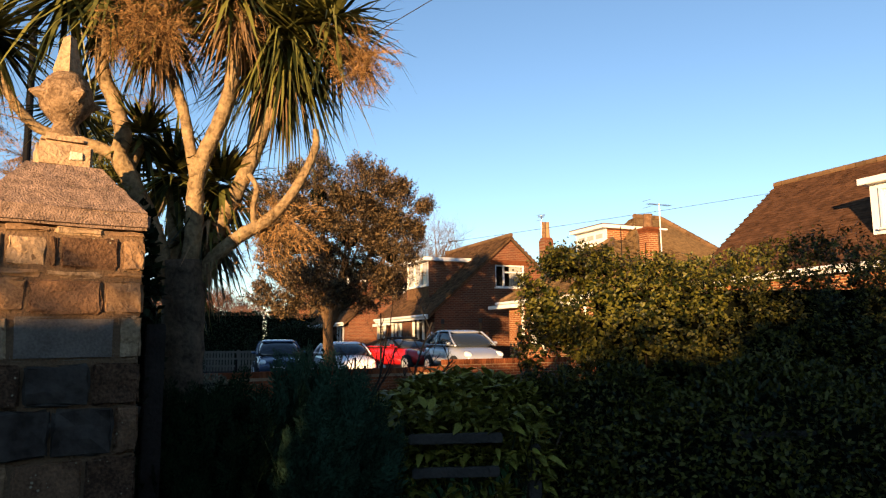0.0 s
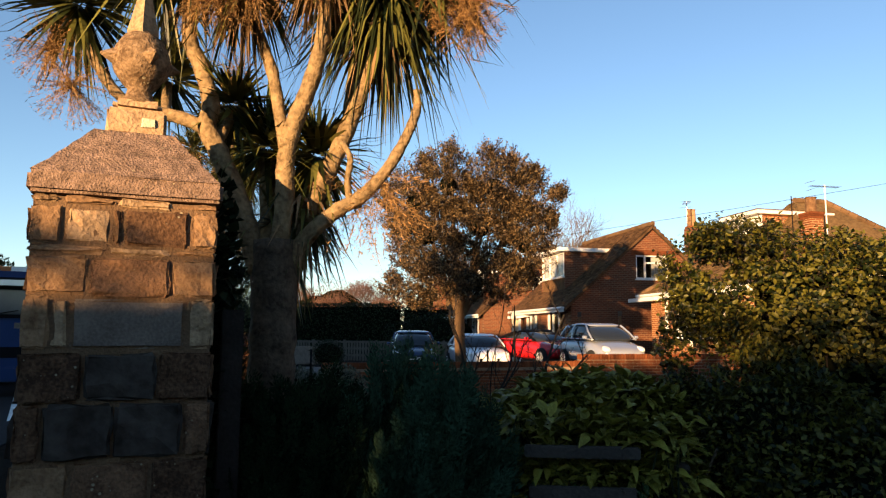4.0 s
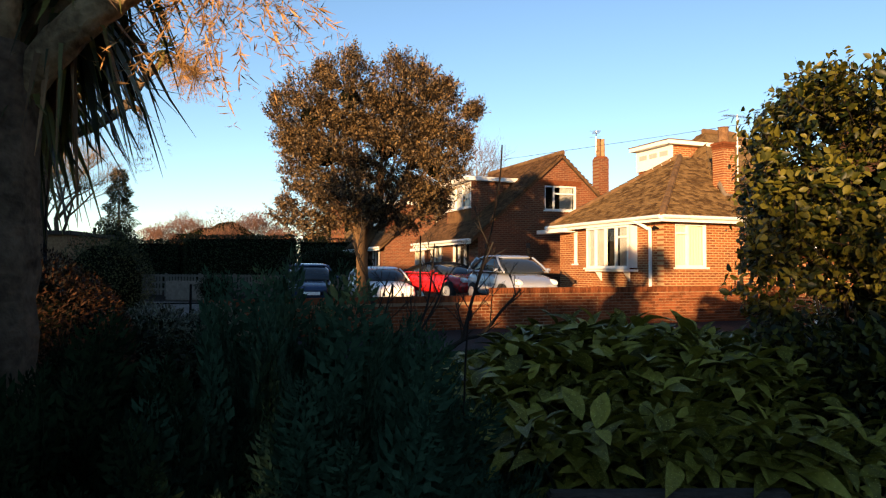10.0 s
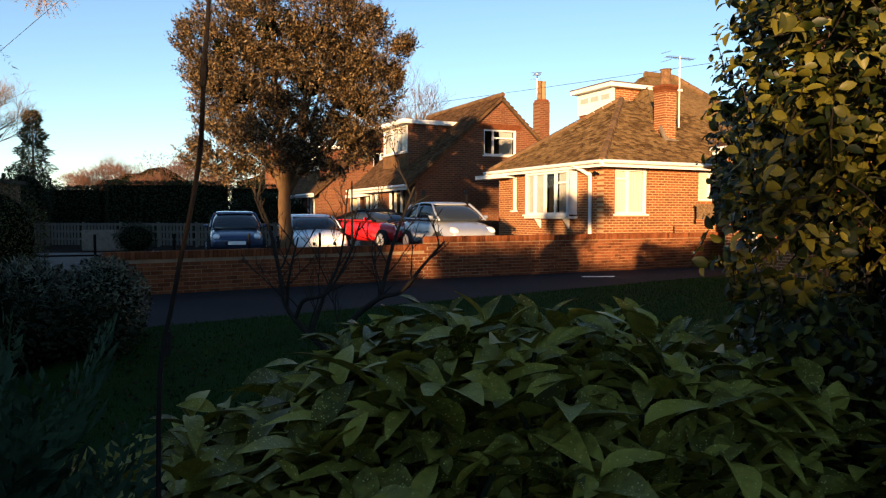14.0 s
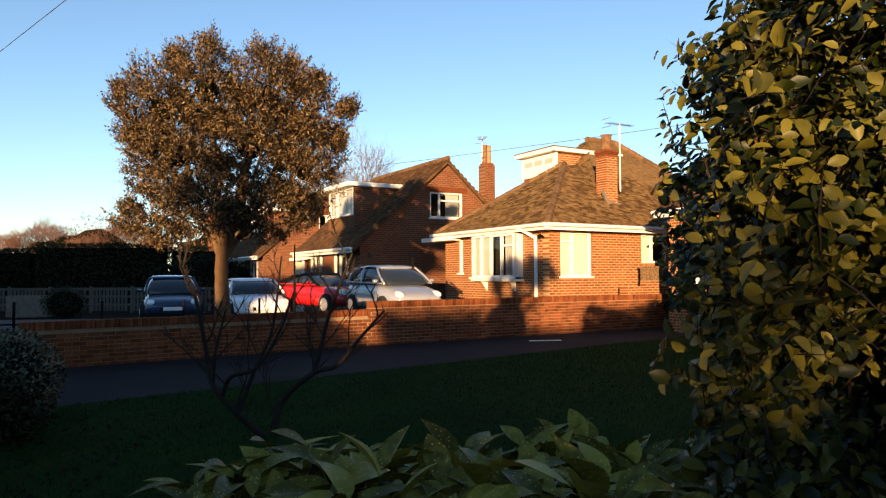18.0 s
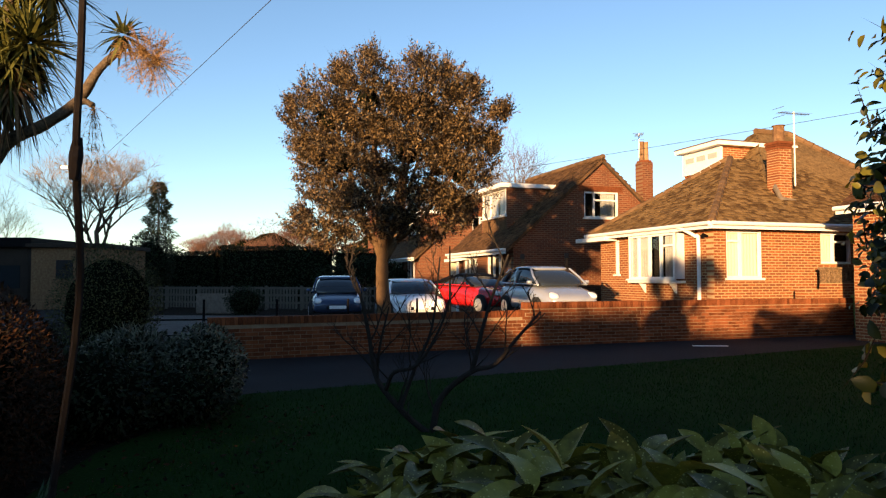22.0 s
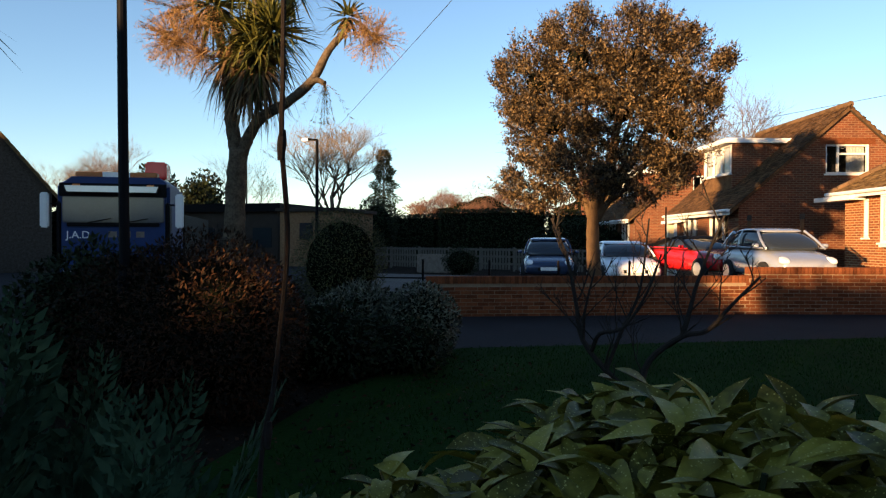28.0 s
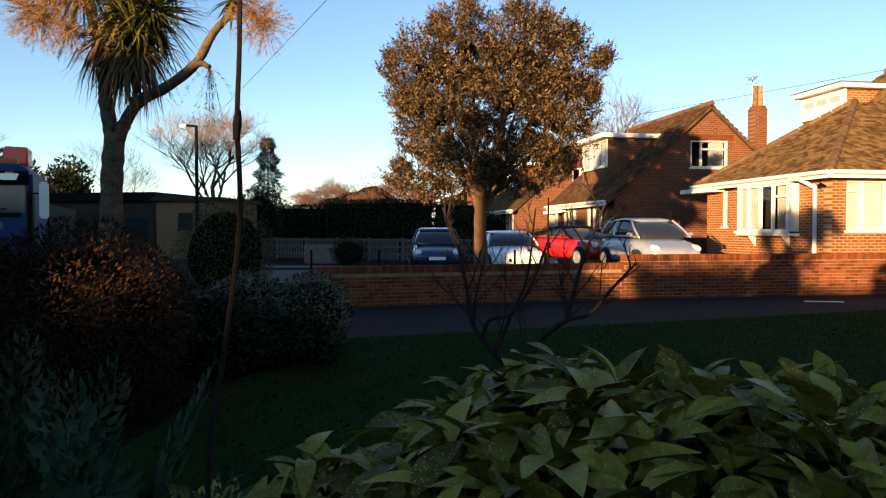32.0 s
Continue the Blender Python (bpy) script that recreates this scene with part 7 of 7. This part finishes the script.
# ---- far left: stone gable and flat-roofed block ----
sg = thing("stone_house", "grey flint-walled house end with a steep gable", "house", pose(-26.5, 24.0, 0, 0, 0, 52))
part("gable_wall", prism(bmesh.new(), [(-9, 0), (0, 0), (0, 3.6), (-4.5, 9.2), (-9, 3.6)], 0, 0.4), M["flint"], sg)
part("side_wall", slab(-0.4, 0.4, 0, 0, 10, 3.6), M["flint"], sg)
tiled_slope(sg, [(0.3, -0.2, 3.3), (0.3, 10, 3.3), (-4.5, 10, 9.3), (-4.5, -0.2, 9.3)], M["tile"], 0.4, 0.3, 60)
part("boundary_wall", slab(0.3, -3.0, 0, 6.0, -2.7, 1.3, 0.02), M["flint"], sg)
# block lies in shade: put into its dark wall and black roof colours
fb = thing("flat_block", "low flat-roofed building beyond the street, coloured dark for shade", "building", pose(-32.3, 36.2, 0, 0, 0, 4))
part("wall", slab(0, 0, 0, 8.6, 6, 3.15), M["shade_brown"], fb)
part("roof", slab(-0.3, -0.3, 3.15, 8.9, 6.3, 3.65, 0.02), M["black"], fb)
for k in range(4):
    part("window", slab(0.9 + k * 2.0, -0.03, 1.0, 2.2 + k * 2.0, 0.0, 2.2), M["glass"], fb)
fb2 = thing("flat_block", "low grey flat-roofed building beside the green", "building", pose(-21.6, 34.0, 0, 0, 0, 5))
part("wall", slab(0, 0, 0, 3.4, 5, 3.0), M["stone_red"], fb2)
part("roof", slab(-0.2, -0.2, 3.0, 3.6, 5.2, 3.2, 0.02), M["shade_brown"], fb2)
part("window", slab(1.2, -0.03, 1.5, 2.0, 0.0, 2.4), M["glass"], fb2)
th = thing("far_house", "brick house far along the row with a tall chimney", "house", pose(-4.2, 52, 0, 0, 0, AZ))
part("wall", slab(-3, 0, 0, 3, 7, 3.0), M["gab_x"], th)
tiled_slope(th, [(-3.3, 7, 2.8), (-3.3, -0.2, 2.8), (0, -0.2, 5.6), (0, 7, 5.6)], M["tile"], 0.4, 0.3, 70)
part("gable", prism(bmesh.new(), [(-3, 3.0), (3, 3.0), (0, 5.5)], 0, 0.3), M["gab_x"], th)
part("chimney", slab(-3.9, 1, 0, -3.1, 1.8, 6.4), M["gab_x"], th, "tall brick chimney")
